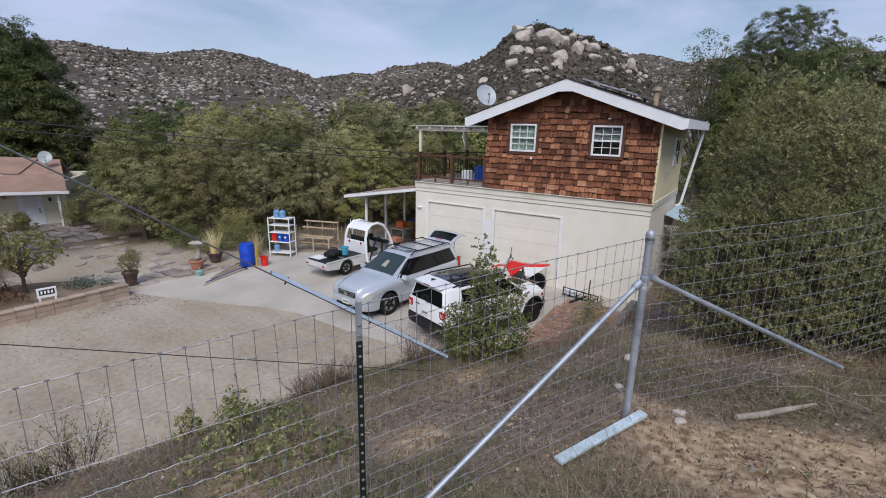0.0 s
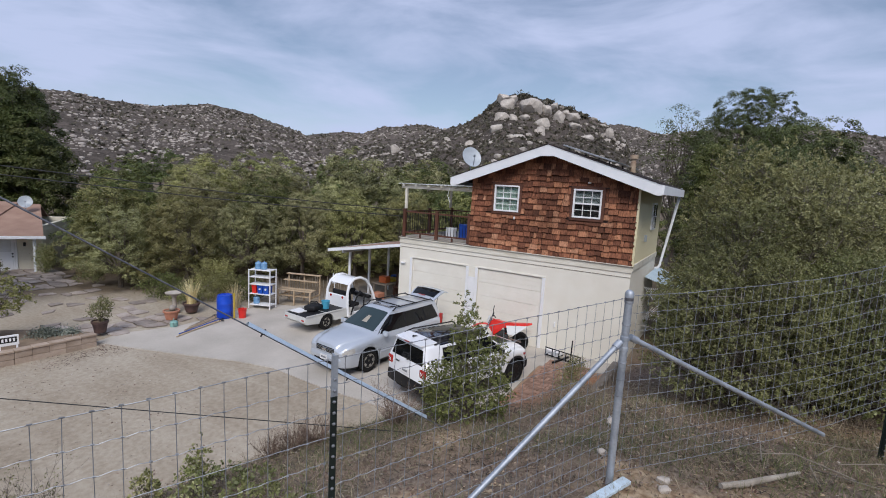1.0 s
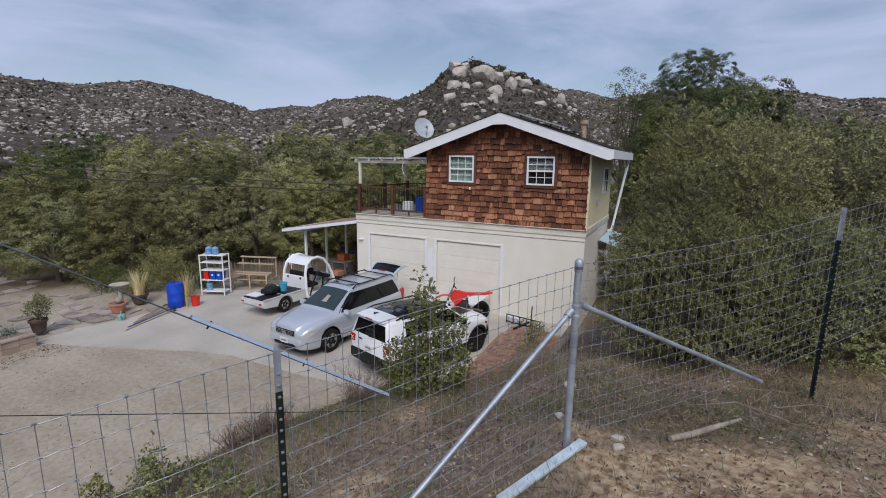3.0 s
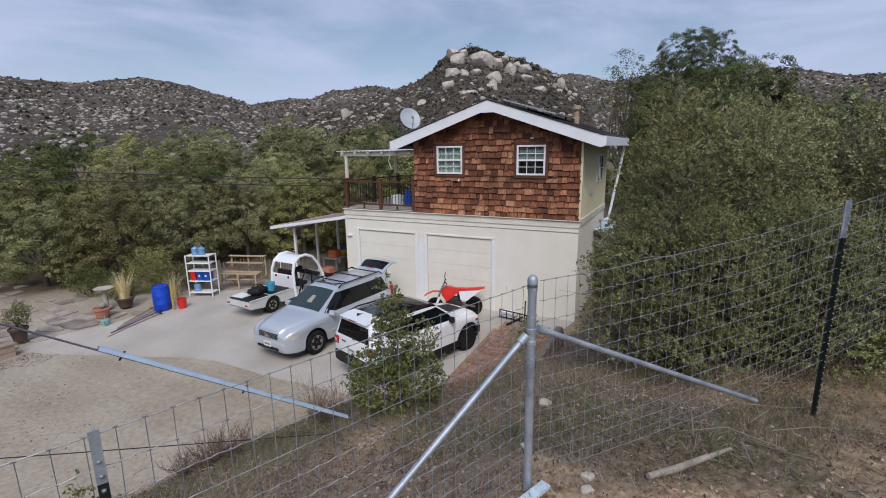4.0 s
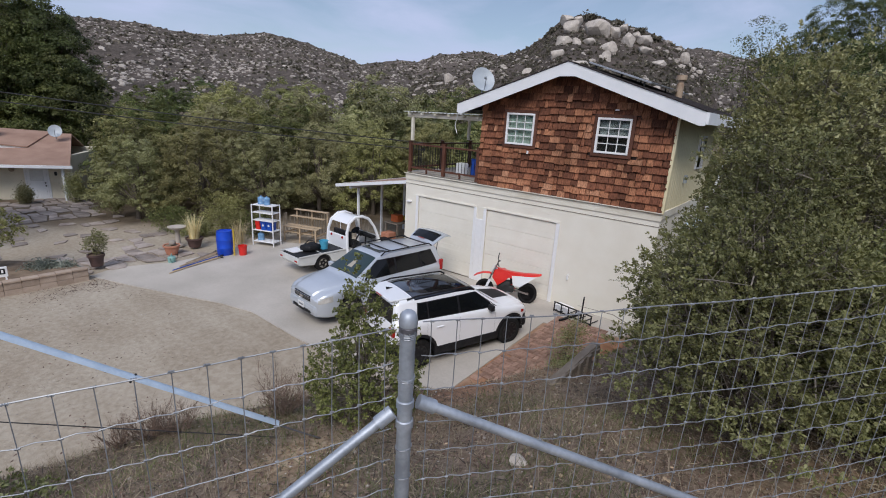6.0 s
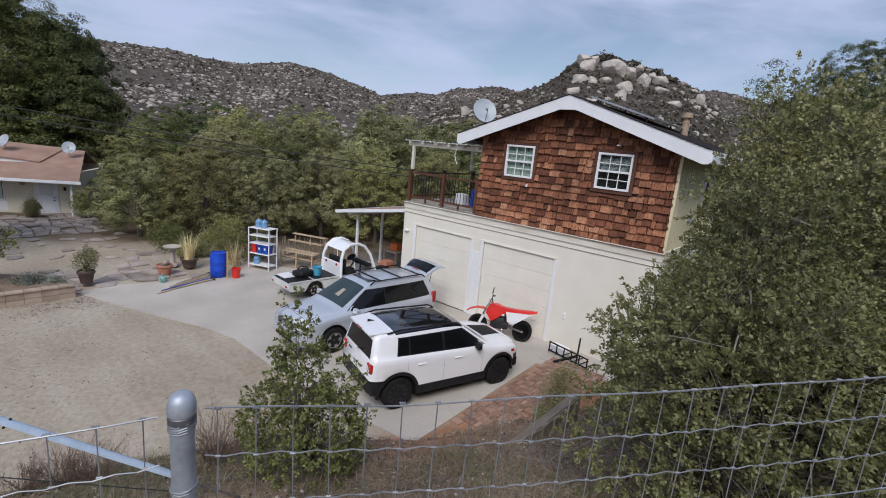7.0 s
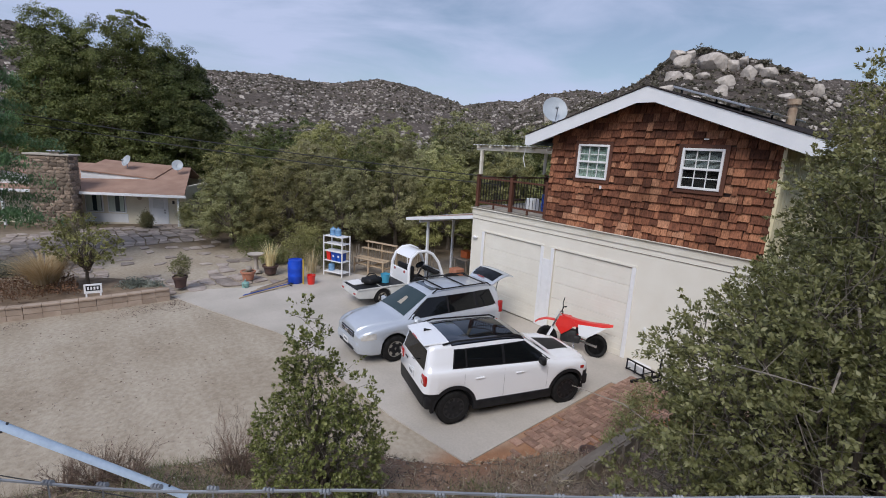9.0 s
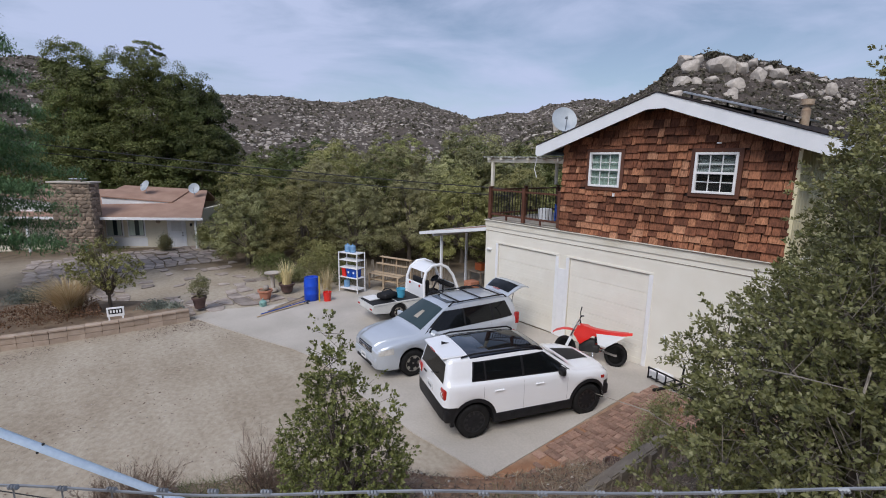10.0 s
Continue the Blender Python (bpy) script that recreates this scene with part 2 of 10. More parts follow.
M["curtain"] = surf("pale green curtain", (0.42, 0.50, 0.44), (0.58, 0.66, 0.58), 2.0, 0.8, 0.2, stretch=(6, 6, 0.6))
# near-black that puts the darkness of unlit interiors into the colour
M["unlit_dark"] = surf("dark colour for unlit interiors", (0.02, 0.022, 0.024), (0.04, 0.042, 0.045), 2.0, 0.9, 0.0)
M["red_plastic"] = surf("red plastic", (0.62, 0.015, 0.012), (0.75, 0.03, 0.02), 3.0, 0.35, 0.0, coat=0.3)
M["red_lens"] = surf("red lens", (0.30, 0.01, 0.01), (0.45, 0.02, 0.015), 12.0, 0.15, 0.0, coat=0.8)
M["lens"] = surf("headlight lens", (0.55, 0.53, 0.48), (0.75, 0.74, 0.70), 16.0, 0.12, 0.0, metal=0.3, coat=0.8)
M["chrome"] = surf("chrome", (0.55, 0.55, 0.56), (0.7, 0.7, 0.7), 6.0, 0.18, 0.0, metal=1.0)
M["alloy"] = surf("alloy wheel", (0.38, 0.36, 0.32), (0.52, 0.50, 0.45), 6.0, 0.35, 0.0, metal=0.8)
M["blue_drum"] = surf("blue polythene", (0.004, 0.045, 0.42), (0.008, 0.075, 0.58), 3.0, 0.4, 0.03)
M["blue_bin"] = surf("blue bin plastic", (0.006, 0.05, 0.33), (0.012, 0.09, 0.46), 3.0, 0.45, 0.0)
M["blue_pail"] = surf("light blue pail plastic", (0.05, 0.30, 0.46), (0.09, 0.40, 0.56), 3.0, 0.4, 0.0)
M["jug"] = surf("blue water jug", (0.10, 0.24, 0.44), (0.22, 0.40, 0.60), 7.0, 0.15, 0.0, coat=0.4)
M["terracotta"] = surf("terracotta", (0.42, 0.17, 0.10), (0.55, 0.26, 0.17), 5.0, 0.85, 0.15)
M["pot_dark"] = surf("dark glazed pot", (0.05, 0.03, 0.028), (0.11, 0.065, 0.055), 5.0, 0.6, 0.1)
M["old_wood"] = surf("weathered grey wood", (0.15, 0.125, 0.10), (0.30, 0.26, 0.21), 2.5, 0.9, 0.5, fine=30, stretch=(1, 0.25, 3))
M["pale_wood"] = surf("raw lumber", (0.36, 0.26, 0.16), (0.52, 0.40, 0.27), 3.0, 0.8, 0.2, stretch=(0.3, 3, 3))
M["bark"] = surf("bark", (0.07, 0.055, 0.04), (0.17, 0.14, 0.11), 6.0, 0.95, 0.8, fine=30, fine_mix=0.5, stretch=(1, 1, 0.3))
M["grey_twig"] = surf("grey live twig", (0.085, 0.072, 0.056), (0.19, 0.165, 0.135), 6.0, 0.9, 0.0, island=0.3)
M["dead_branch"] = surf("dead branch", (0.21, 0.18, 0.145), (0.37, 0.33, 0.275), 6.0, 0.9, 0.5, stretch=(1, 1, 0.4))
M["twig"] = surf("dry twig", (0.13, 0.09, 0.065), (0.24, 0.17, 0.13), 6.0, 0.95, 0.0, island=0.35)
M["soil"] = surf("dry soil", (0.15, 0.105, 0.070), (0.27, 0.20, 0.135), 3.0, 0.95, 0.5, fine=30)
M["brick"] = surf("red paving brick", (0.21, 0.115, 0.080), (0.38, 0.245, 0.180), 4.0, 0.9, 0.4, rnd=0.26, fine=22, fine_mix=0.4)
M["block"] = surf("tan concrete block", (0.31, 0.235, 0.175), (0.45, 0.355, 0.28), 3.0, 0.9, 0.3, rnd=0.10)
M["flag"] = surf("flagstone", (0.24, 0.195, 0.165), (0.42, 0.36, 0.315), 2.5, 0.85, 0.35, rnd=0.30, fine=18)
M["flag_set"] = surf("flagstone joined", (0.24, 0.195, 0.165), (0.42, 0.36, 0.315), 2.5, 0.85, 0.35, island=0.30, fine=18)
M["chimney_stone"] = surf("chimney field stone", (0.13, 0.095, 0.07), (0.32, 0.25, 0.19), 2.5, 0.9, 0.4, rnd=0.55, fine=14)
M["mortar"] = surf("mortar", (0.16, 0.13, 0.10), (0.25, 0.21, 0.17), 6.0, 0.95, 0.4)
M["granite"] = surf("granite boulder", (0.27, 0.235, 0.20), (0.50, 0.45, 0.395), 0.12, 0.95, 0.4, island=0.25, fine=0.9, fine_mix=0.4)
M["leaf_oak"] = leaf_mat("oak leaf", (0.132, 0.136, 0.042), (0.240, 0.240, 0.084), (0.370, 0.360, 0.158), trans=0.22)
M["leaf_dark"] = leaf_mat("dark oak leaf", (0.062, 0.080, 0.022), (0.116, 0.140, 0.042), (0.192, 0.212, 0.078), trans=0.25, rough=0.5, spec=0.3)
M["leaf_far"] = leaf_mat("dark olive leaf", (0.050, 0.066, 0.020), (0.094, 0.114, 0.036), (0.160, 0.176, 0.070), trans=0.2)
M["leaf_grey"] = leaf_mat("grey green leaf", (0.155, 0.155, 0.060), (0.250, 0.248, 0.105), (0.370, 0.360, 0.180), trans=0.2, rough=0.5, spec=0.4)
M["leaf_bush"] = leaf_mat("scrub leaf", (0.150, 0.165, 0.058), (0.262, 0.276, 0.106), (0.400, 0.402, 0.195), trans=0.3, rough=0.5, spec=0.4)
M["leaf_toyon"] = leaf_mat("toyon leaf", (0.085, 0.100, 0.028), (0.160, 0.176, 0.052), (0.275, 0.278, 0.105), trans=0.25, rough=0.5, spec=0.35)
M["leaf_sage"] = leaf_mat("silver leaf", (0.16, 0.19, 0.15), (0.26, 0.29, 0.24), (0.36, 0.38, 0.32))
M["leaf_fir"] = leaf_mat("cedar needle", (0.075, 0.135, 0.055), (0.115, 0.190, 0.080), (0.175, 0.255, 0.125), trans=0.2)
M["leaf_rust"] = leaf_mat("rust leaf", (0.085, 0.040, 0.022), (0.14, 0.068, 0.038), (0.20, 0.11, 0.065), trans=0.1)
M["straw"] = leaf_mat("straw grass", (0.56, 0.45, 0.23), (0.72, 0.60, 0.34), (0.82, 0.73, 0.48), trans=0.3)
M["dry_grass"] = leaf_mat("dry grass", (0.22, 0.175, 0.11), (0.34, 0.28, 0.185), (0.46, 0.39, 0.27), trans=0.2)
M["green_grass"] = leaf_mat("green grass", (0.075, 0.10, 0.03), (0.12, 0.15, 0.048), (0.19, 0.21, 0.085), trans=0.3)
M["litter"] = leaf_mat("leaf litter", (0.075, 0.045, 0.032), (0.15, 0.098, 0.070), (0.28, 0.205, 0.15), trans=0.05)
M["solar"] = surf("solar panel glass", (0.008, 0.010, 0.018), (0.014, 0.017, 0.028), 3.0, 0.12, 0.0, coat=0.5)
M["alu"] = surf("aluminium frame", (0.5, 0.5, 0.5), (0.62, 0.62, 0.62), 6.0, 0.4, 0.0, metal=0.9)
M["dish_grey"] = surf("dish grey paint", (0.36, 0.40, 0.43), (0.45, 0.49, 0.52), 3.0, 0.45, 0.0)
M["stain_steel"] = surf("rust stained vent pipe", (0.30, 0.20, 0.13), (0.46, 0.36, 0.26), 5.0, 0.7, 0.1, metal=0.3)
M["corrugated"] = surf("corrugated translucent sheet", (0.50, 0.50, 0.46), (0.64, 0.64, 0.60), 2.0, 0.5, 0.0)
M["brown_cab"] = surf("dark brown cabinet wood", (0.030, 0.012, 0.008), (0.06, 0.026, 0.016), 3.0, 0.5, 0.1, stretch=(1, 1, 0.3))
M["orange"] = surf("orange plastic crate", (0.45, 0.10, 0.03), (0.58, 0.16, 0.05), 3.0, 0.5, 0.0)
M["yellow"] = surf("yellow plastic", (0.50, 0.36, 0.04), (0.62, 0.46, 0.08), 3.0, 0.5, 0.0)
M["bed_grey"] = surf("light grey fibreglass", (0.52, 0.52, 0.50), (0.62, 0.62, 0.59), 2.0, 0.5, 0.05)
# cream for the dashboard reflection painted on the silver SUV's windscreen
M["reflection_cream"] = surf("cream painted reflection", (0.30, 0.27, 0.22), (0.40, 0.36, 0.30), 4.0, 0.8, 0.1)
M["teal"] = surf("teal watering can", (0.16, 0.33, 0.30), (0.24, 0.42, 0.38), 3.0, 0.5, 0.0)
M["plate"] = surf("plate white", (0.7, 0.7, 0.7), (0.78, 0.78, 0.78), 4.0, 0.4, 0.0)
M["blue_sheet"] = surf("pale blue roofing sheet", (0.40, 0.52, 0.62), (0.54, 0.66, 0.74), 3.0, 0.5, 0.05)
M["peeling"] = surf("peeling pale blue paint on wood", (0.34, 0.38, 0.40), (0.55, 0.67, 0.75), 7.0, 0.8, 0.4, fine=40, fine_mix=0.35)
M["house_cream"] = surf("cream house wall", (0.66, 0.61, 0.48), (0.76, 0.71, 0.58), 1.5, 0.85, 0.1)

# ---- mesh helpers ----


def bm_new():
    return bmesh.new()


def box(bm, c, s, rot=None):
    """A box with centre c and size s, turned by the matrix rot about its centre."""
    m = Matrix.Translation(c) @ (rot.to_4x4() if rot else Matrix.Identity(4)) @ Matrix.Diagonal((s[0], s[1], s[2], 1))
    return bmesh.ops.create_cube(bm, size=1.0, matrix=m)["verts"]


def soft_box(bm, c, s, r=0.01, rot=None, seg=2):
    v = box(bm, c, s, rot)
    edges = list({e for x in v for e in x.link_edges})
    bmesh.ops.bevel(bm, geom=edges, offset=r, segments=seg, affect="EDGES", profile=0.5)


def beam(bm, p, q, w, h, up=(0, 0, 1)):
    """A rectangular bar from p to q."""
    p, q = Vector(p), Vector(q)
    d = (q - p).normalized()
    u = Vector(up)
    if abs(d.dot(u)) > 0.98:
        u = Vector((0, 1, 0))
    a = d.cross(u).normalized()
    b = a.cross(d)
    rot = Matrix((d, a, b)).transposed()
    box(bm, (p + q) / 2, ((q - p).length, w, h), rot)


def cyl(bm, p, q, r1, r2=None, seg=12, caps=True):
    p, q = Vector(p), Vector(q)
    r2 = r1 if r2 is None else r2
    m = Matrix.Translation((p + q) / 2) @ (q - p).to_track_quat("Z", "Y").to_matrix().to_4x4()
    bmesh.ops.create_cone(bm, cap_ends=caps, segments=seg, radius1=r1, radius2=r2, depth=(q - p).length, matrix=m)


def ball(bm, c, r, s=(1, 1, 1), seg=12):
    m = Matrix.Translation(c) @ Matrix.Diagonal((s[0], s[1], s[2], 1))
    bmesh.ops.create_uvsphere(bm, u_segments=seg, v_segments=max(6, seg // 2), radius=r, matrix=m)


def lathe(bm, prof, seg=24, m=None):
    """Turns a profile of (radius, height) about z."""
    m = m or Matrix.Identity(4)
    rings = []
    for r, z in prof:
        rings.append([bm.verts.new(m @ Vector((r * math.cos(2 * math.pi * k / seg), r * math.sin(2 * math.pi * k / seg), z))) for k in range(seg)])
    for a, b in zip(rings, rings[1:]):
        for k in range(seg):
            bm.faces.new((a[k], a[(k + 1) % seg], b[(k + 1) % seg], b[k]))
    if prof[0][0] > 1e-4:
        bm.faces.new(rings[0][::-1])
    if prof[-1][0] > 1e-4:
        bm.faces.new(rings[-1])


def tube(bm, pts, r, seg=8):
    """A round bar along a line of points."""
    pts = [Vector(p) for p in pts]
    rings, ref = [], None
    for i, p in enumerate(pts):
        d = (pts[min(i + 1, len(pts) - 1)] - pts[max(i - 1, 0)]).normalized()
        if ref is None:
            ref = d.orthogonal().normalized()
        a = (ref - d * ref.dot(d)).normalized()
        ref, b = a, d.cross(a)
        rr = r[i] if isinstance(r, (list, tuple)) else r
        rings.append([bm.verts.new(p + (a * math.cos(2 * math.pi * k / seg) + b * math.sin(2 * math.pi * k / seg)) * rr) for k in range(seg)])
    for a, b in zip(rings, rings[1:]):
        for k in range(seg):
            bm.faces.new((a[k], a[(k + 1) % seg], b[(k + 1) % seg], b[k]))
    bm.faces.new(rings[0][::-1])
    bm.faces.new(rings[-1])


def plate_poly(bm, pts, thick):
    """An extruded polygon: pts are 3D points in one plane, thick a vector."""
    t = Vector(thick)
    a = [bm.verts.new(Vector(p)) for p in pts]
    b = [bm.verts.new(Vector(p) + t) for p in pts]
    bm.faces.new(a[::-1])
    bm.faces.new(b)
    for k in range(len(pts)):
        j = (k + 1) % len(pts)
        bm.faces.new((a[k], a[j], b[j], b[k]))


def loft(bm, rings, closed=True, caps=True):
    vs = [[bm.verts.new(Vector(p)) for p in ring] for ring in rings]
    n = len(vs[0])
    for a, b in zip(vs, vs[1:]):
        for k in range(n if closed else n - 1):
            bm.faces.new((a[k], a[(k + 1) % n], b[(k + 1) % n], b[k]))
    if caps:
        bm.faces.new(vs[0][::-1])
        bm.faces.new(vs[-1])


def mesh_of(name, bm, material, smooth=False, angle=35):
    me = bpy.data.meshes.new(name)
    bmesh.ops.recalc_face_normals(bm, faces=bm.faces)
    bm.to_mesh(me)
    bm.free()
    me.materials.append(material)
    if smooth:
        me.polygons.foreach_set("use_smooth", [True] * len(me.polygons))
        me.set_sharp_from_angle(angle=radians(angle))
    return me


def part(name, bm, material, parent=None, label="", smooth=False, angle=35):
    ob = new(name, mesh_of(name, bm, material, smooth, angle))
    if parent:
        ob.parent = parent
    if label:
        tagged(ob, label)
    return ob


def thing(name, label, category, m=None, group="", kind=""):
    ob = new(name)
    ob.empty_display_size = 0.2
    if m is not None:
        ob.matrix_world = m
    return tagged(ob, label, category, group, kind)


def single(name, bm, material, label, category, group="", kind="", smooth=False, m=None):
    ob = part(name, bm, material, None, "", smooth)
    if m is not None:
        ob.matrix_world = m
    return tagged(ob, label, category, group, kind)


def raw_mesh(name, verts, faces, material):
    me = bpy.data.meshes.new(name)
    me.from_pydata(verts.tolist() if hasattr(verts, "tolist") else verts, [], faces.tolist() if hasattr(faces, "tolist") else faces)
    me.materials.append(material)
    return me


# ---- ground ----


def smooth01(a, b, x):
    t = min(1.0, max(0.0, (x - a) / (b - a)))
    return t * t * (3 - 2 * t)


def drive_z(x, y):
    return -0.024 + 0.012 * min(10.0, max(-32.0, x)) + 0.017 * min(6.0, max(-16.0, y))


def lerp_list(rows, v):
    for (a, p), (b, q) in zip(rows, rows[1:]):
        if v <= b:
            return p + (q - p) * min(1.0, max(0.0, (v - a) / (b - a)))
    return rows[-1][1]


FOOT = [(-30, -1.5), (-14, 0.2), (-11, 1.0), (-9, 1.7), (-8, 3.2), (-6.8, 4.5), (-5.5, 4.75), (-1, 4.95), (12, 5.4)]
CREST = [(-30, 1.5), (-14, 2.5), (-11, 3.1), (-9, 4.1), (-8, 5.5), (-6.8, 6.0), (-5.5, 6.2), (-1, 7.5), (12, 9.0)]


def terrain(x, y):
    base = drive_z(x, y)
    top = 3.12 + (0.32 if x < 7.08 else 0.10) * (min(x, 22.0) - 7.08) - 0.17 * max(0.0, min(y, 4.0) + 11.0) + 0.10 * max(0.0, -11.5 - max(y, -20.0))
    f = smooth01(lerp_list(FOOT, y), lerp_list(CREST, y), x)
    z = base + (max(top, base) - base) * f
    if f > 0.02 and abs(x) < 40 and abs(y) < 40:
        z += f * 0.10 * (noise.noise(Vector((x * 0.7, y * 0.7, 3.1))) + 0.5 * noise.noise(Vector((x * 2.1, y * 2.1, 7.7))))
    elif abs(x) < 40 and abs(y) < 40:
        z += 0.012 * noise.noise(Vector((x * 0.9, y * 0.9, 1.3)))
    return z


def axis_steps(lo, hi, step, far):
    mid = list(np.arange(lo, hi + step / 2, step))
    out, s, v = [], step, hi
    while v < far:
        s *= 1.28
        v += s
        out.append(v)
    left, s, v = [], step, lo
    while v > -far:
        s *= 1.28
        v -= s
        left.append(v)
    return left[::-1] + mid + out


gx, gy = axis_steps(-13.0, 13.0, 0.22, 1600), axis_steps(-19.0, 9.0, 0.22, 1600)
g_verts = [(x, y, terrain(x, y)) for y in gy for x in gx]
nx = len(gx)
g_faces = [(j * nx + i, j * nx + i + 1, (j + 1) * nx + i + 1, (j + 1) * nx + i) for j in range(len(gy) - 1) for i in range(nx - 1)]


def ground_mat():
    m = bpy.data.materials.new("ground")
    m.use_nodes = True
    n, l = m.node_tree.nodes, m.node_tree.links
    b = n["Principled BSDF"]
    tc = n.new("ShaderNodeTexCoord")

    def nz(scale, detail=6.0):
        k = n.new("ShaderNodeTexNoise")
        k.inputs["Scale"].default_value, k.inputs["Detail"].default_value = scale, detail
        l.new(tc.outputs["Object"], k.inputs["Vector"])
        return k.outputs["Fac"]

    def ramp(fac, rows):
        k = n.new("ShaderNodeValToRGB")
        e = k.color_ramp.elements
        e[0].position, e[0].color = rows[0][0], (*rows[0][1], 1)
        e[1].position, e[1].color = rows[-1][0], (*rows[-1][1], 1)
        for p, c in rows[1:-1]:
            e.new(p).color = (*c, 1)
        l.new(fac, k.inputs["Fac"])
        return k.outputs["Color"]

    def mixc(fac, a, b2):
        k = n.new("ShaderNodeMix")
        k.data_type = "RGBA"
        if isinstance(fac, float):
            k.inputs[0].default_value = fac
        else:
            l.new(fac, k.inputs[0])
        l.new(a, k.inputs[6])
        l.new(b2, k.inputs[7])
        return k.outputs[2]

    dirt = mixc(0.30, ramp(nz(0.35), [(0.3, (0.30, 0.245, 0.18)), (0.5, (0.37, 0.315, 0.24)), (0.7, (0.45, 0.395, 0.315))]),
                ramp(nz(9.0, 9.0), [(0.34, (0.21, 0.165, 0.12)), (0.5, (0.37, 0.315, 0.24)), (0.64, (0.50, 0.44, 0.355))]))
    bank = mixc(0.55, ramp(nz(0.9), [(0.32, (0.15, 0.115, 0.085)), (0.46, (0.20, 0.15, 0.11)), (0.56, (0.27, 0.17, 0.105)), (0.70, (0.36, 0.26, 0.165))]),
                ramp(nz(11.0, 9.0), [(0.32, (0.06, 0.047, 0.036)), (0.5, (0.17, 0.13, 0.10)), (0.70, (0.33, 0.27, 0.21))]))
    speck = n.new("ShaderNodeTexVoronoi")
    speck.inputs["Scale"].default_value = 55.0
    l.new(tc.outputs["Object"], speck.inputs["Vector"])
    bank = mixc(0.30, bank, ramp(speck.outputs["Color"], [(0.15, (0.05, 0.04, 0.03)), (0.5, (0.20, 0.155, 0.115)), (0.85, (0.42, 0.34, 0.26))]))
    tan = n.new("ShaderNodeMapRange")
    tan.inputs[1].default_value, tan.inputs[2].default_value, tan.inputs[4].default_value = 0.56, 0.66, 0.85
    l.new(nz(0.55, 5.0), tan.inputs[0])
    bank = mixc(tan.outputs[0], bank, ramp(nz(16.0, 8.0), [(0.35, (0.26, 0.17, 0.10)), (0.65, (0.50, 0.375, 0.235))]))
    mp = n.new("ShaderNodeMapping")
    mp.inputs["Rotation"].default_value, mp.inputs["Scale"].default_value = (0, 0, 0.35), (0.12, 1.3, 1.0)
    l.new(tc.outputs["Object"], mp.inputs["Vector"])
    trk = n.new("ShaderNodeTexNoise")
    trk.inputs["Scale"].default_value, trk.inputs["Detail"].default_value = 1.3, 6.0
    l.new(mp.outputs[0], trk.inputs["Vector"])
    dirt = mixc(0.11, dirt, ramp(trk.outputs["Fac"], [(0.36, (0.20, 0.16, 0.115)), (0.5, (0.36, 0.305, 0.235)), (0.62, (0.53, 0.475, 0.39))]))
    red = ramp(nz(5.0), [(0.3, (0.24, 0.115, 0.06)), (0.7, (0.37, 0.20, 0.115))])
    # dark woodland soil; by the ranch house it also paints in shade
    wood = ramp(nz(1.5), [(0.3, (0.10, 0.075, 0.05)), (0.7, (0.20, 0.155, 0.105))])
    at = n.new("ShaderNodeAttribute")
    at.attribute_name = "zone"
    sp = n.new("ShaderNodeSeparateColor")
    l.new(at.outputs["Color"], sp.inputs[0])
    sa = n.new("ShaderNodeAttribute")
    sa.attribute_name = "sand"
    sm = n.new("ShaderNodeMath")
    sm.operation = "MULTIPLY_ADD"
    l.new(nz(3.0, 7.0), sm.inputs[0])
    sm.inputs[1].default_value = 1.6
    sm.inputs[2].default_value = -0.8
    sq = n.new("ShaderNodeMath")
    sq.operation = "ADD"
    sq.use_clamp = True
    l.new(sa.outputs["Fac"], sq.inputs[0])
    l.new(sm.outputs[0], sq.inputs[1])
    st = n.new("ShaderNodeMath")
    st.operation = "MULTIPLY"
    l.new(sq.outputs[0], st.inputs[0])
    l.new(sa.outputs["Fac"], st.inputs[1])
    bank = mixc(st.outputs[0], bank, ramp(nz(13.0, 9.0), [(0.35, (0.22, 0.14, 0.080)), (0.5, (0.40, 0.285, 0.175)), (0.65, (0.54, 0.42, 0.28))]))
    c = mixc(sp.outputs[0], dirt, bank)
    c = mixc(sp.outputs[1], c, red)
    c = mixc(sp.outputs[2], c, wood)
    l.new(c, b.inputs["Base Color"])
    b.inputs["Roughness"].default_value = 0.95
    b.inputs["Specular IOR Level"].default_value = 0.2
    bp = n.new("ShaderNodeBump")
    bp.inputs["Strength"].default_value, bp.inputs["Distance"].default_value = 0.6, 0.03
    l.new(nz(14.0, 9.0), bp.inputs["Height"])
    l.new(bp.outputs["Normal"], b.inputs["Normal"])
    return m


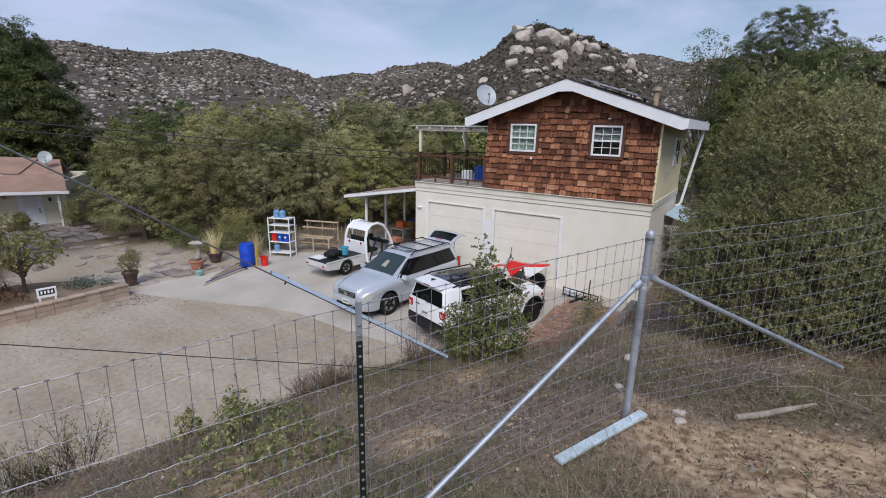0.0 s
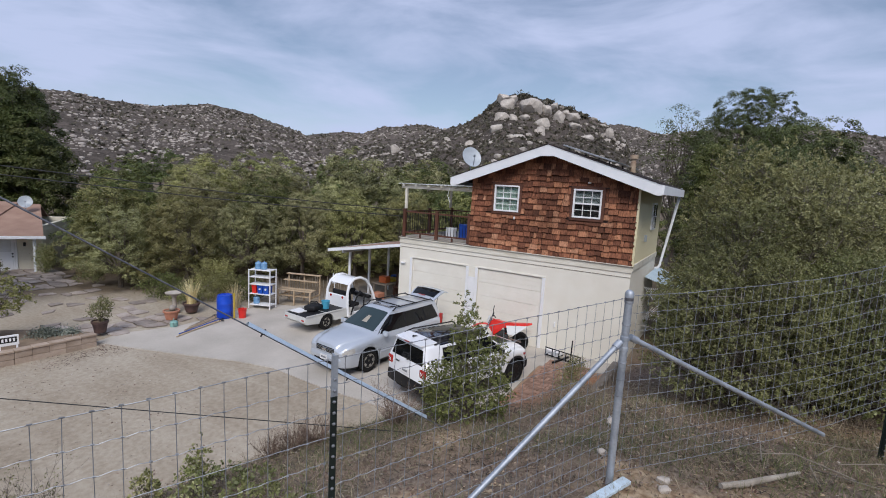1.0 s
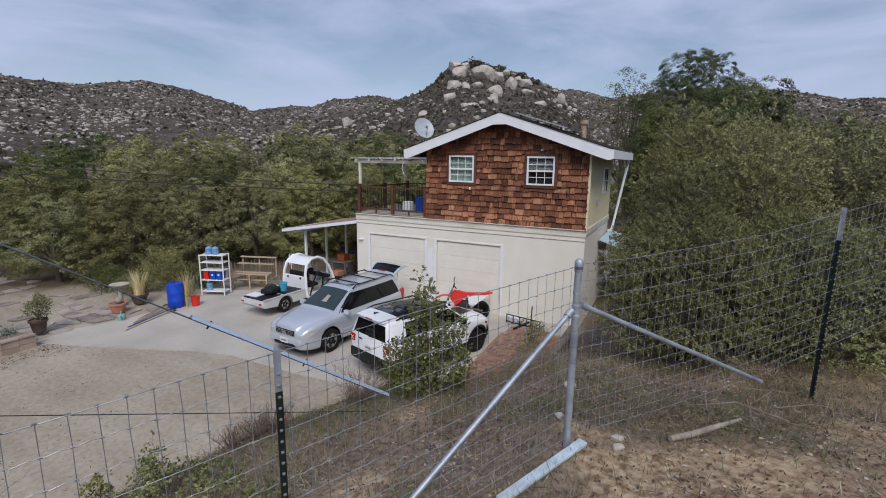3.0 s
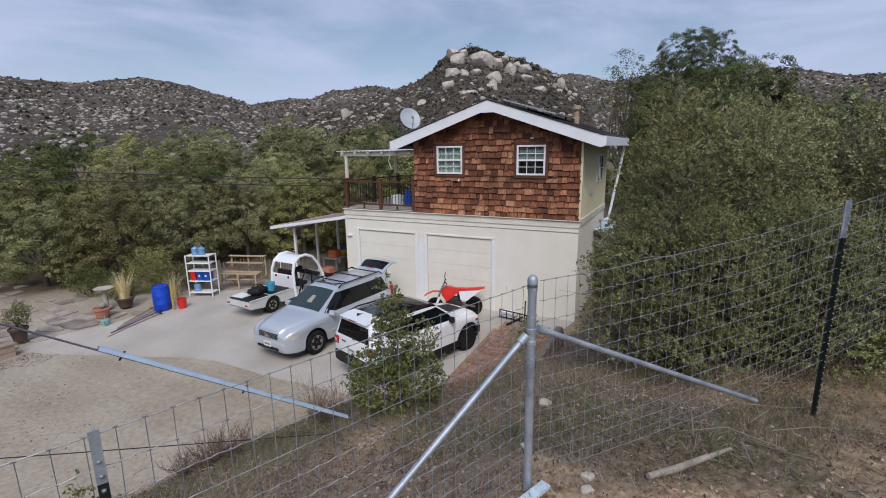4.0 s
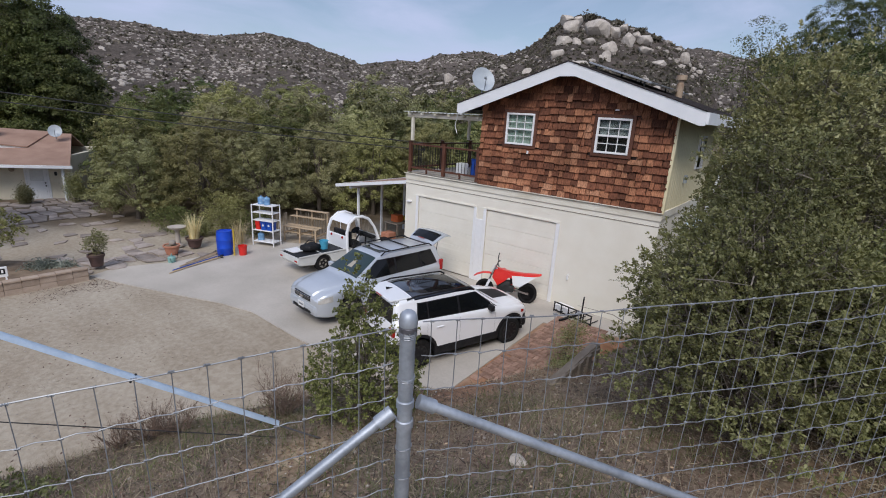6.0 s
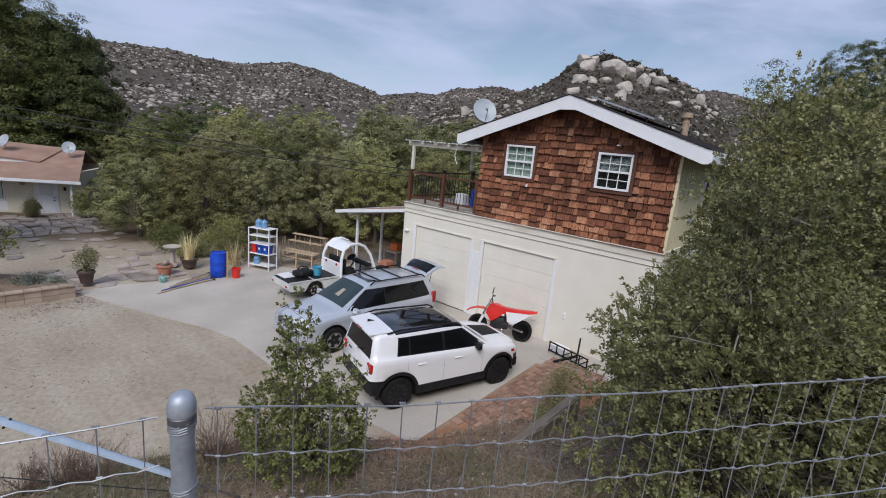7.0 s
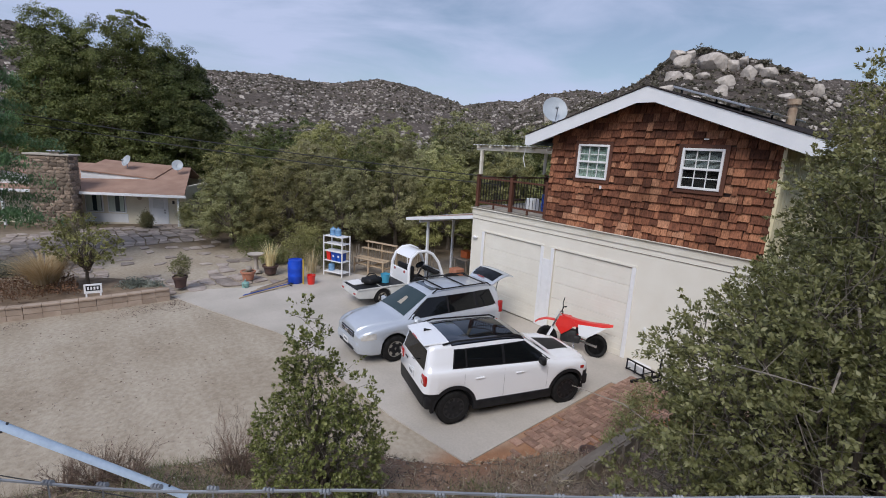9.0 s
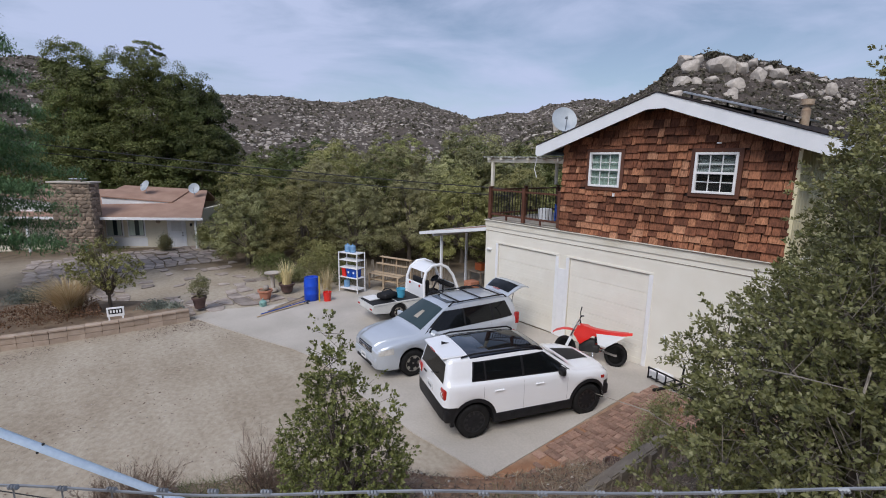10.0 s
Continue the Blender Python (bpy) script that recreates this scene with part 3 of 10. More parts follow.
ground = new("ground", raw_mesh("ground", g_verts, g_faces, ground_mat()))
tagged(ground, "pale dusty dirt yard rising to a dry brown grassy bank", "ground", kind="structure")
ground.data.polygons.foreach_set("use_smooth", [True] * len(ground.data.polygons))
zone = ground.data.color_attributes.new("zone", "FLOAT_COLOR", "POINT")
z_vals = []
for x, y, z in g_verts:
    wob = 0.5 * noise.noise(Vector((x * 0.9, y * 0.9, 0))) if abs(x) < 60 and abs(y) < 60 else 0.0
    bank_f = smooth01(lerp_list(FOOT, y) - 0.4, lerp_list(FOOT, y) + 0.5, x + wob)
    red_f = smooth01(2.6, 3.4, x + wob) * (1 - smooth01(5.2, 6.2, x)) * smooth01(-9.3, -8.2, y + wob) * (1 - smooth01(-1.5, -0.5, y))
    soil_shade_f = max(smooth01(-13.0, -16.0, x + 3 * wob + 0.8 * max(0.0, -3.5 - y)), smooth01(-1.5, 1.5, y + wob) * smooth01(-7.6, -9.4, x)) if x < 0 else smooth01(0.5, 3.0, y)
    # ground by the ranch house: dark soil, with shade put into its colour
    if x < -11:
        soil_shade_f = max(soil_shade_f, 0.85 * smooth01(-9.4, -10.8, y + wob) * smooth01(-12.0, -13.6, x + wob))
    soil_shade_f = max(soil_shade_f, smooth01(2.5, 5.0, y), smooth01(-24.0, -28.0, x))
    if y < -9.5 and -24 < x < -9:
        soil_shade_f *= 0.4
    z_vals += [bank_f, max(0.0, red_f), soil_shade_f, 1.0]
zone.data.foreach_set("color", z_vals)
sand = ground.data.attributes.new("sand", "FLOAT", "POINT")
SANDY = ((7.7, -11.62, 0.80, 0.36), (8.35, -11.2, 0.65, 0.38), (8.0, -12.0, 0.65, 0.34), (5.2, -10.6, 0.4, 0.6), (7.1, -11.1, 0.3, 0.2), (5.6, -12.1, 0.5, 0.4))


def sand_at(x, y):
    return min(1.0, sum(1.15 * math.exp(-((x - a) / rx) ** 2 - ((y - b) / ry) ** 2) for a, b, rx, ry in SANDY)) if 3 < x < 11 and -15 < y < -8 else 0.0


sand.data.foreach_set("value", [sand_at(x, y) for x, y, z in g_verts])

# ---- distant hills ----
RIDGE = [(-184, 7.4), (-178.4, 8.7), (-176, 8.1), (-172, 7.0), (166, 6.7), (163, 6.85), (160, 6.9), (157.3, 6.6), (152.6, 6.6), (148.5, 7.35), (145.8, 7.15), (141.8, 6.2), (138.3, 5.1),
         (133.9, 5.85), (132, 5.75), (130, 6.6), (124.8, 7.3), (122, 6.8), (115, 6.5), (105, 7.6), (102.5, 8.2), (97.8, 7.1), (92, 7.6), (85.9, 7.8), (81.2, 7.0), (77.2, 6.0), (60, 5.0), (20, 6.0), (-20, 4.0), (-90, 5.0), (-160, 6.0)]
RIDGE = sorted([((a - 360 if a > 180 else a) + (360 if a < -165 else 0), e) for a, e in RIDGE])
KNOLL = [(99, 2.0), (101.5, 6.2), (103.6, 7.9), (104.9, 8.6), (107.3, 9.75), (109.8, 10.3), (111.3, 10.9), (114.4, 11.2), (116.3, 10.7), (117.8, 9.2), (119.7, 7.8), (122.9, 6.7), (126, 5.4), (130, 4.2), (134, 2.5)]
EYE = Vector((7.8, -13.0, 5.2))


def hill_ring(name, rows, r_near, r_far, z_near, a0, a1, n_a, n_r, rough, seed, label):
    vs, fs = [], []
    for i in range(n_a):
        a = a0 + (a1 - a0) * i / (n_a - 1)
        top = lerp_list(rows, a)
        for j in range(n_r + 3):
            f = min(1.0, j / n_r)
            r = r_near + (r_far - r_near) * (j / n_r)
            px, py = EYE.x + r * math.cos(radians(a)), EYE.y + r * math.sin(radians(a))
            crest = EYE.z + r_far * math.tan(radians(top))
            g = f ** 1.15
            z = z_near + (crest - z_near) * g
            nn = noise.fractal(Vector((px * rough, py * rough, seed)), 1.0, 2.1, 6)
            z += nn * (crest - z_near) * (0.09 * math.sin(math.pi * f) * (1 - 0.8 * f) + 0.010)
            z += noise.fractal(Vector((px * rough * 7, py * rough * 7, seed + 3)), 0.9, 2.2, 4) * (crest - z_near) * 0.022 * f
            if j > n_r:
                z -= (j - n_r) * (crest - z_near) * 0.12
            vs.append((px, py, z))
    m = n_r + 3
    for i in range(n_a - 1):
        for j in range(m - 1):
            fs.append((i * m + j, (i + 1) * m + j, (i + 1) * m + j + 1, i * m + j + 1))
    ob = new(name, raw_mesh(name, vs, fs, M["chaparral"]))
    ob.data.polygons.foreach_set("use_smooth", [True] * len(fs))
    return tagged(ob, label, "hill", kind="structure"), np.array(vs).reshape(n_a, m, 3)


def chaparral():
    m = bpy.data.materials.new("chaparral slope")
    m.use_nodes = True
    n, l = m.node_tree.nodes, m.node_tree.links
    b = n["Principled BSDF"]
    tc = n.new("ShaderNodeTexCoord")
    a = n.new("ShaderNodeTexNoise")
    a.inputs["Scale"].default_value, a.inputs["Detail"].default_value, a.inputs["Roughness"].default_value = 0.02, 8.0, 0.6
    v = n.new("ShaderNodeTexNoise")
    v.inputs["Scale"].default_value, v.inputs["Detail"].default_value, v.inputs["Roughness"].default_value = 0.13, 9.0, 0.85
    for k in (a, v):
        l.new(tc.outputs["Object"], k.inputs["Vector"])
    r1 = n.new("ShaderNodeValToRGB")
    e = r1.color_ramp.elements
    e[0].position, e[0].color = 0.32, (0.075, 0.068, 0.056, 1)
    e[1].position, e[1].color = 0.70, (0.22, 0.18, 0.155, 1)
    e.new(0.5).color = (0.132, 0.112, 0.096, 1)
    l.new(a.outputs["Fac"], r1.inputs["Fac"])
    r2 = n.new("ShaderNodeValToRGB")
    e = r2.color_ramp.elements
    e[0].position, e[0].color = 0.38, (0.056, 0.052, 0.042, 1)
    e[1].position, e[1].color = 0.64, (0.27, 0.225, 0.20, 1)
    l.new(v.outputs["Fac"], r2.inputs["Fac"])
    mx = n.new("ShaderNodeMix")
    mx.data_type = "RGBA"
    mx.inputs[0].default_value = 0.55
    l.new(r1.outputs[0], mx.inputs[6])
    l.new(r2.outputs[0], mx.inputs[7])
    l.new(mx.outputs[2], b.inputs["Base Color"])
    b.inputs["Roughness"].default_value = 1.0
    b.inputs["Specular IOR Level"].default_value = 0.0
    bp = n.new("ShaderNodeBump")
    bp.inputs["Strength"].default_value, bp.inputs["Distance"].default_value = 0.9, 4.0
    l.new(v.outputs["Fac"], bp.inputs["Height"])
    l.new(bp.outputs["Normal"], b.inputs["Normal"])
    return m


M["chaparral"] = chaparral()
ridge_ob, ridge_v = hill_ring("hillside", RIDGE, 240, 900, -6.0, -165, 195, 1000, 34, 0.0065, 4.0, "brown chaparral ridge strewn with pale boulders under the sky")
knoll_ob, knoll_v = hill_ring("rocky_hill", KNOLL, 130, 340, -3.0, 99, 134, 120, 30, 0.02, 9.0, "steep brush-covered knoll crowned with pale granite boulders")


def rock_shape(seed, sub=2, flat=0.25):
    """A blocky rock: a ball cut down to the flats of a random many-sided solid, corners slightly worn."""
    rng = np.random.default_rng(seed)
    bm = bmesh.new()
    bmesh.ops.create_icosphere(bm, subdivisions=sub, radius=1.0)
    planes = []
    turn = Matrix.Rotation(rng.random() * 6.28, 3, "Z") @ Matrix.Rotation(rng.normal() * 0.25, 3, "X")
    for d in ((1, 0, 0), (-1, 0, 0), (0, 1, 0), (0, -1, 0), (0, 0, 1), (0.7, 0.7, 0.5), (-0.6, 0.3, 0.8), (0.2, -0.8, 0.6), (0.5, -0.7, -0.4)):
        d = (turn @ (Vector(d) + Vector(rng.normal(size=3)) * 0.22)).normalized()
        planes.append((d, 0.55 + flat * 1.4 * rng.random()))
    for v in bm.verts:
        d0 = v.co.normalized()
        r = 1.12
        for d, h in planes:
            k = d0.dot(d)
            if k > 0.05:
                r = min(r, h / k)
        v.co = d0 * (0.12 + 0.88 * r) * (1 + 0.05 * noise.noise(d0 * 2.3 + Vector((seed, 0, 0))))
    vs = np.array([v.co[:] for v in bm.verts])
    fs = np.array([[v.index for v in f.verts] for f in bm.faces])
    bm.free()
    return vs, fs


def scatter_mesh(name, shapes, places, sizes, seed, material):
    """Many turned and scaled copies of a few shapes, joined into one mesh."""
    rng = np.random.default_rng(seed)
    all_v, all_f, base = [], [], 0
    for p, s in zip(places, sizes):
        v, f = shapes[rng.integers(len(shapes))]
        a = rng.random() * 6.283
        rot = np.array([[math.cos(a), -math.sin(a), 0], [math.sin(a), math.cos(a), 0], [0, 0, 1]])
        all_v.append((v * s) @ rot.T + p)
        all_f.append(f + base)
        base += len(v)
    return raw_mesh(name, np.concatenate(all_v), np.concatenate(all_f), material)


low_rocks = [rock_shape(k, 1) for k in range(6)]
rng = np.random.default_rng(5)


def on_grid(grid, fi, fj):
    i, j = int(fi), int(fj)
    i, j = min(i, grid.shape[0] - 2), min(j, grid.shape[1] - 2)
    u, v = fi - i, fj - j
    return (grid[i, j] * (1 - u) * (1 - v) + grid[i + 1, j] * u * (1 - v) + grid[i, j + 1] * (1 - u) * v + grid[i + 1, j + 1] * u * v)


pl, sz = [], []
while len(pl) < 17000:
    fi, fj = 620 + rng.random() * 379 if rng.random() < 0.85 else rng.random() * 620, 3 + rng.random() * 31
    p = on_grid(ridge_v, fi, fj)
    if noise.noise(Vector((p[0] * 0.011, p[1] * 0.011, 2.0))) + 0.50 * rng.normal() < 0.05:
        continue
    s = 0.8 + 2.6 * rng.random() ** 4
    pl.append(p)
    sz.append(s * np.array([1, 0.9, 0.75]))
rocks = new("hill_boulders", scatter_mesh("hill_boulders", low_rocks, pl, sz, 1, M["granite"]))
tagged(rocks, "pale weathered granite boulders strewn over brown hillsides", "boulders", kind="stuff")
pl, sz = [], []
while len(pl) < 620:
    fi, fj = 5 + rng.random() * 110, 4 + rng.random() * 27
    p = on_grid(knoll_v, fi, fj)
    up = fj / 30
    if rng.random() > 0.25 + 0.75 * up:
        continue
    s = (0.55 + 2.2 * rng.random() ** 3)
    pl.append(p)
    sz.append(s * np.array([1, 0.9, 0.8]))
rocks = new("knoll_boulders", scatter_mesh("knoll_boulders", low_rocks, pl, sz, 2, M["granite"]))
tagged(rocks, "scattered pale granite rocks on a brushy knoll", "boulders", kind="stuff")
# large boulders of the knoll: direction, height angle, half width and half height, all in degrees
BIG = [(112.3, 9.9, 1.45, 0.95), (115.0, 10.1, 0.7, 0.55), (115.5, 10.75, 0.7, 0.42), (114.4, 10.8, 0.5, 0.32), (115.6, 8.6, 0.75, 0.62), (114.4, 8.5, 0.4, 0.45), (116.2, 7.2, 0.9, 0.62), (113.0, 8.6, 0.65, 0.38), (110.9, 8.1, 0.8, 0.5),
       (111.1, 7.2, 0.5, 0.6), (110.5, 9.6, 0.5, 0.45), (109.0, 8.8, 0.65, 0.7), (107.3, 8.9, 0.65, 0.42), (107.2, 7.9, 0.6, 0.32), (113.8, 5.9, 1.5, 0.7), (128.3, 4.2, 0.5, 0.55), (119.2, 5.2, 0.5, 0.5), (105.6, 6.6, 0.7, 0.3), (103.2, 7.2, 0.4, 0.4), (109.6, 10.05, 0.4, 0.3), (108.3, 9.3, 0.4, 0.32)]
for k, (a, e, hw, hh) in enumerate(BIG):
    f = max(0.12, (math.tan(radians(e)) * 300 + 8) / (math.tan(radians(lerp_list(KNOLL, a))) * 340 + 8))
    r = 130 + 210 * min(1.0, f ** (1 / 1.15)) - 7
    vs, fs = rock_shape(100 + k, 3, 0.2 if k else 0.08)
    vs = vs * np.array([r * radians(hw) * 1.35, r * radians(hw) * 1.2, r * radians(hh) * 1.45])
    ang = radians(a - 90)
    rot = np.array([[math.cos(ang), -math.sin(ang), 0], [math.sin(ang), math.cos(ang), 0], [0, 0, 1]])
    ob = new("boulder", raw_mesh("boulder", vs @ rot.T, fs, M["granite"]))
    ob.location = (EYE.x + r * math.cos(radians(a)), EYE.y + r * math.sin(radians(a)), EYE.z + r * math.tan(radians(e)))
    tagged(ob, "big pale granite boulder on the brushy knoll" if k else "huge flat-faced pale granite boulder crowning the knoll", "boulder", "boulders of the knoll")

# dark brush between the knoll's boulders
M["brush"] = leaf_mat("chaparral brush", (0.066, 0.062, 0.040), (0.120, 0.105, 0.076), (0.19, 0.160, 0.125), trans=0.1)
KNOLL_BRUSH = [(113.6, 11.1, 0.55, 0.35), (112.9, 11.05, 0.45, 0.3), (116.9, 9.7, 0.5, 0.35), (117.4, 9.1, 0.4, 0.3), (110.2, 10.5, 0.5, 0.25), (109.6, 9.4, 0.45, 0.25), (107.9, 9.8, 0.5, 0.25), (113.9, 9.3, 0.4, 0.3), (112.0, 8.7, 0.5, 0.25), (106.3, 9.0, 0.5, 0.25)]
brush_rng = np.random.default_rng(66)
bv, bf = [], []
bv_far, bf_far = [], []
for k in range(2600):
    if k < len(KNOLL_BRUSH):
        a, e, hw, hh = KNOLL_BRUSH[k]
        rr, n_l = radians(hw) * 320, 260
        c = np.array([EYE.x + 325 * math.cos(radians(a)), EYE.y + 325 * math.sin(radians(a)), EYE.z + 325 * math.tan(radians(e))])
        sq = hh / hw
    else:
        c = on_grid(knoll_v, 3 + brush_rng.random() * 114, 2 + brush_rng.random() * 28)
        rr, n_l, sq = brush_rng.uniform(0.5, 1.3), 26, 0.7
    p = c + brush_rng.normal(size=(n_l, 3)) * np.array([rr, rr, rr * sq]) * 0.5
    d1 = brush_rng.normal(size=(n_l, 3)) * 0.35
    d2 = brush_rng.normal(size=(n_l, 3)) * 0.35
    base = sum(len(x) for x in bv)
    bv.append(np.stack([p - d1, p + d2, p + d1, p - d2], axis=1).reshape(-1, 3))
    bf.append(np.arange(n_l * 4).reshape(-1, 4) + base)
for k in range(5200):
    c = on_grid(ridge_v, 600 + brush_rng.random() * 399, 6 + 28 * brush_rng.random() ** 0.7)
    n_l, rr = 8, brush_rng.uniform(0.7, 1.8)
    p = c + brush_rng.normal(size=(n_l, 3)) * np.array([rr, rr, rr * 0.5]) * 0.6 + np.array([0, 0, rr * 0.4])
    d1 = brush_rng.normal(size=(n_l, 3)) * 0.9
    d2 = brush_rng.normal(size=(n_l, 3)) * 0.9
    base = len(bv_far) * n_l * 4
    bv_far.append(np.stack([p - d1, p + d2, p + d1, p - d2], axis=1).reshape(-1, 3))
    bf_far.append(np.arange(n_l * 4).reshape(-1, 4) + base)
tagged(new("ridge_brush", raw_mesh("ridge_brush", np.concatenate(bv_far), np.concatenate(bf_far), M["brush"])), "dark chaparral brush dotted over the far ridge", "brush", kind="stuff")
tagged(new("knoll_brush", raw_mesh("knoll_brush", np.concatenate(bv), np.concatenate(bf), M["brush"])), "dark low brush growing between the boulders", "brush", kind="stuff")

# ---- concrete drive ----
SLAB = [(-9.25, -8.45), (-7.4, -7.85), (-5.3, -7.10), (-4.3, -6.72), (-3.1, -6.45), (-1.0, -6.52), (1.3, -6.42), (3.18, -6.18), (3.12, -3.2), (3.08, -1.5), (5.0, -0.9), (5.2, 0.0), (-3.6, 0.0), (-6.2, 0.9), (-8.0, -1.6), (-9.2, -2.2), (-9.0, -4.4), (-8.9, -6.0), (-9.6, -7.6)]
bm = bm_new()
top = [bm.verts.new((x, y, drive_z(x, y) + 0.022)) for x, y in SLAB]
bot = [bm.verts.new((x, y, drive_z(x, y) - 0.12)) for x, y in SLAB]
bm.faces.new(top)
for k in range(len(SLAB)):
    j = (k + 1) % len(SLAB)
    bm.faces.new((bot[k], bot[j], top[j], top[k]))
single("driveway", bm, M["concrete"], "pale worn concrete driveway slab beside the dirt yard", "driveway", kind="structure")

# ---- garage building with upper storey ----
WL, WR, DEP, LEDGE = -3.57, 5.20, 5.0, 3.20
UL = -0.42
RIDGE_X, RIDGE_Z, PITCH = 2.42, 6.80, 0.327
house = thing("garage_building", "cream two-storey garage building with cedar shingle gable and white fascia", "building", pose(0, 0, 0))
DOORS = [(-2.93, -0.49), (0.0, 2.44)]
DOOR_TOP = 2.46
T = 0.18
xs = [WL, DOORS[0][0], DOORS[0][1], DOORS[1][0], DOORS[1][1], WR]
for a, b in ((xs[0], xs[1]), (xs[2], xs[3]), (xs[4], xs[5])):
    bm = bm_new()
    box(bm, ((a + b) / 2, T / 2, (LEDGE - 0.5) / 2), (b - a, T, LEDGE + 0.5))
    part("front_wall", bm, M["stucco"], house, "cream stucco wall with faint streaks")
for a, b in ((xs[1], xs[2]), (xs[3], xs[4])):
    bm = bm_new()
    box(bm, ((a + b) / 2, T / 2, (DOOR_TOP + LEDGE) / 2), (b - a, T, LEDGE - DOOR_TOP))
    part("door_lintel", bm, M["stucco"], house)
bm = bm_new()
box(bm, (WL + T / 2, T + DEP / 2 - 0.09, 1.35), (T, DEP - T, 3.7))
part("side_wall", bm, M["stucco"], house)
bm = bm_new()
box(bm, (WR - T / 2, T + DEP / 2 - 0.09, 1.35), (T, DEP - T, 3.7))
part("side_wall", bm, M["stucco"], house)
bm = bm_new()
box(bm, ((WL + WR) / 2, DEP - T / 2 + 0.09, 1.35), (WR - WL, T, 3.7))
part("rear_wall", bm, M["stucco"], house)
# worn board along the top of the lower wall
bm = bm_new()
soft_box(bm, ((WL + WR) / 2, -0.014, LEDGE - 0.09), (WR - WL + 0.05, 0.028, 0.22), 0.012)
part("ledge_board", bm, M["trim_worn"], house, "flaking cream ledge board")
bm = bm_new()
soft_box(bm, ((WL + WR) / 2, -0.03, LEDGE + 0.022), (WR - WL + 0.10, 0.10, 0.024), 0.008)
part("ledge_cap", bm, M["trim_worn"], house)
# thin dark strip across the whole wall below the ledge
bm = bm_new()
box(bm, ((WL + WR) / 2, -0.008, LEDGE - 0.34), (WR - WL, 0.012, 0.012))
part("wall_crack", bm, M["mortar"], house, "thin dark line across the stucco")
# lower right side trim band
bm = bm_new()
soft_box(bm, (WR + 0.02, DEP / 2, LEDGE - 0.05), (0.04, DEP, 0.2), 0.01)
part("side_band", bm, M["trim_worn"], house)
# garage doors
for a, b in DOORS:
    door = part("garage_door", bm_new(), M["door_paint"], house, "cream sectional garage door, shut")
    n_panel = 5
    h = (DOOR_TOP - 0.02) / n_panel
    for k in range(n_panel):
        bm = bm_new()
        soft_box(bm, ((a + b) / 2, 0.055, 0.0 + h * (k + 0.5)), (b - a - 0.02, 0.05, h - 0.006), 0.006, seg=1)
        for g in (0.33, 0.67):
            soft_box(bm, ((a + b) / 2, 0.029, h * (k + g)), (b - a - 0.06, 0.006, 0.012), 0.004, seg=1)
        part("door_panel", bm, M["door_paint"], door)
    for side in (-1, 1):
        bm = bm_new()
        cx = a - 0.055 if side < 0 else b + 0.055
        soft_box(bm, (cx, -0.012, DOOR_TOP / 2), (0.11, 0.03, DOOR_TOP), 0.006, seg=1)
        part("door_trim", bm, M["vinyl"], house)
    bm = bm_new()
    soft_box(bm, ((a + b) / 2, -0.010, DOOR_TOP + 0.03), (b - a + 0.22, 0.024, 0.06), 0.006, seg=1)
    part("door_header", bm, M["door_paint"], house)
bm = bm_new()
soft_box(bm, (-0.245, -0.012, 1.0), (0.26, 0.022, 2.2), 0.004, seg=1)
part("door_pier", bm, M["vinyl"], house, "whiter painted pier between the garage doors")
bm = bm_new()
soft_box(bm, (WL + 0.22, -0.05, 2.22), (0.2, 0.1, 0.05), 0.012)
part("wall_lamp", bm, M["vinyl"], house, "small cream wall lamp")
bm = bm_new()
soft_box(bm, (3.0, -0.03, 0.95), (0.05, 0.06, 0.16), 0.01)
part("wall_box", bm, M["vinyl"], house)


# upper storey walls behind the shingles
def roof_under(x):
    return RIDGE_Z - 0.20 - PITCH * abs(x - RIDGE_X)


WINS = [(0.475, 1.405, 4.575, 5.48), (3.25, 4.145, 4.56, 5.47)]
(wa, wb, wc, wd), (va, vb, vc, vd) = WINS
for ring in ([(UL, LEDGE), (wa, LEDGE), (wa, roof_under(wa)), (UL, roof_under(UL))],
             [(wa, LEDGE), (wb, LEDGE), (wb, wc), (wa, wc)], [(wa, wd), (wb, wd), (wb, roof_under(wb)), (wa, roof_under(wa))],
             [(wb, LEDGE), (va, LEDGE), (va, roof_under(va)), (RIDGE_X, roof_under(RIDGE_X)), (wb, roof_under(wb))],
             [(va, LEDGE), (vb, LEDGE), (vb, vc), (va, vc)], [(va, vd), (vb, vd), (vb, roof_under(vb)), (va, roof_under(va))],
             [(vb, LEDGE), (WR, LEDGE), (WR, roof_under(WR)), (vb, roof_under(vb))]):
    bm = bm_new()
    plate_poly(bm, [(x, 0, z) for x, z in ring], (0, 0.15, 0))
    part("gable_wall", bm, M["brown_cab"], house)
bm = bm_new()
plate_poly(bm, [(UL, DEP, LEDGE), (WR, DEP, LEDGE), (WR, DEP, roof_under(WR)), (RIDGE_X, DEP, roof_under(RIDGE_X)), (UL, DEP, roof_under(UL))], (0, -0.15, 0))
part("rear_gable_wall", bm, M["siding"], house)
bm = bm_new()
box(bm, (UL + 0.07, DEP / 2, (LEDGE + roof_under(UL)) / 2), (0.14, DEP - 0.32, roof_under(UL) - LEDGE))
part("upper_side_wall", bm, M["siding"], house)
bm = bm_new()
box(bm, (WR - 0.07, DEP / 2, (LEDGE + roof_under(WR)) / 2), (0.14, DEP - 0.32, roof_under(WR) - LEDGE))
side_up = part("upper_side_wall", bm, M["siding"], house, "pale yellow vertical board siding")
bm = bm_new()
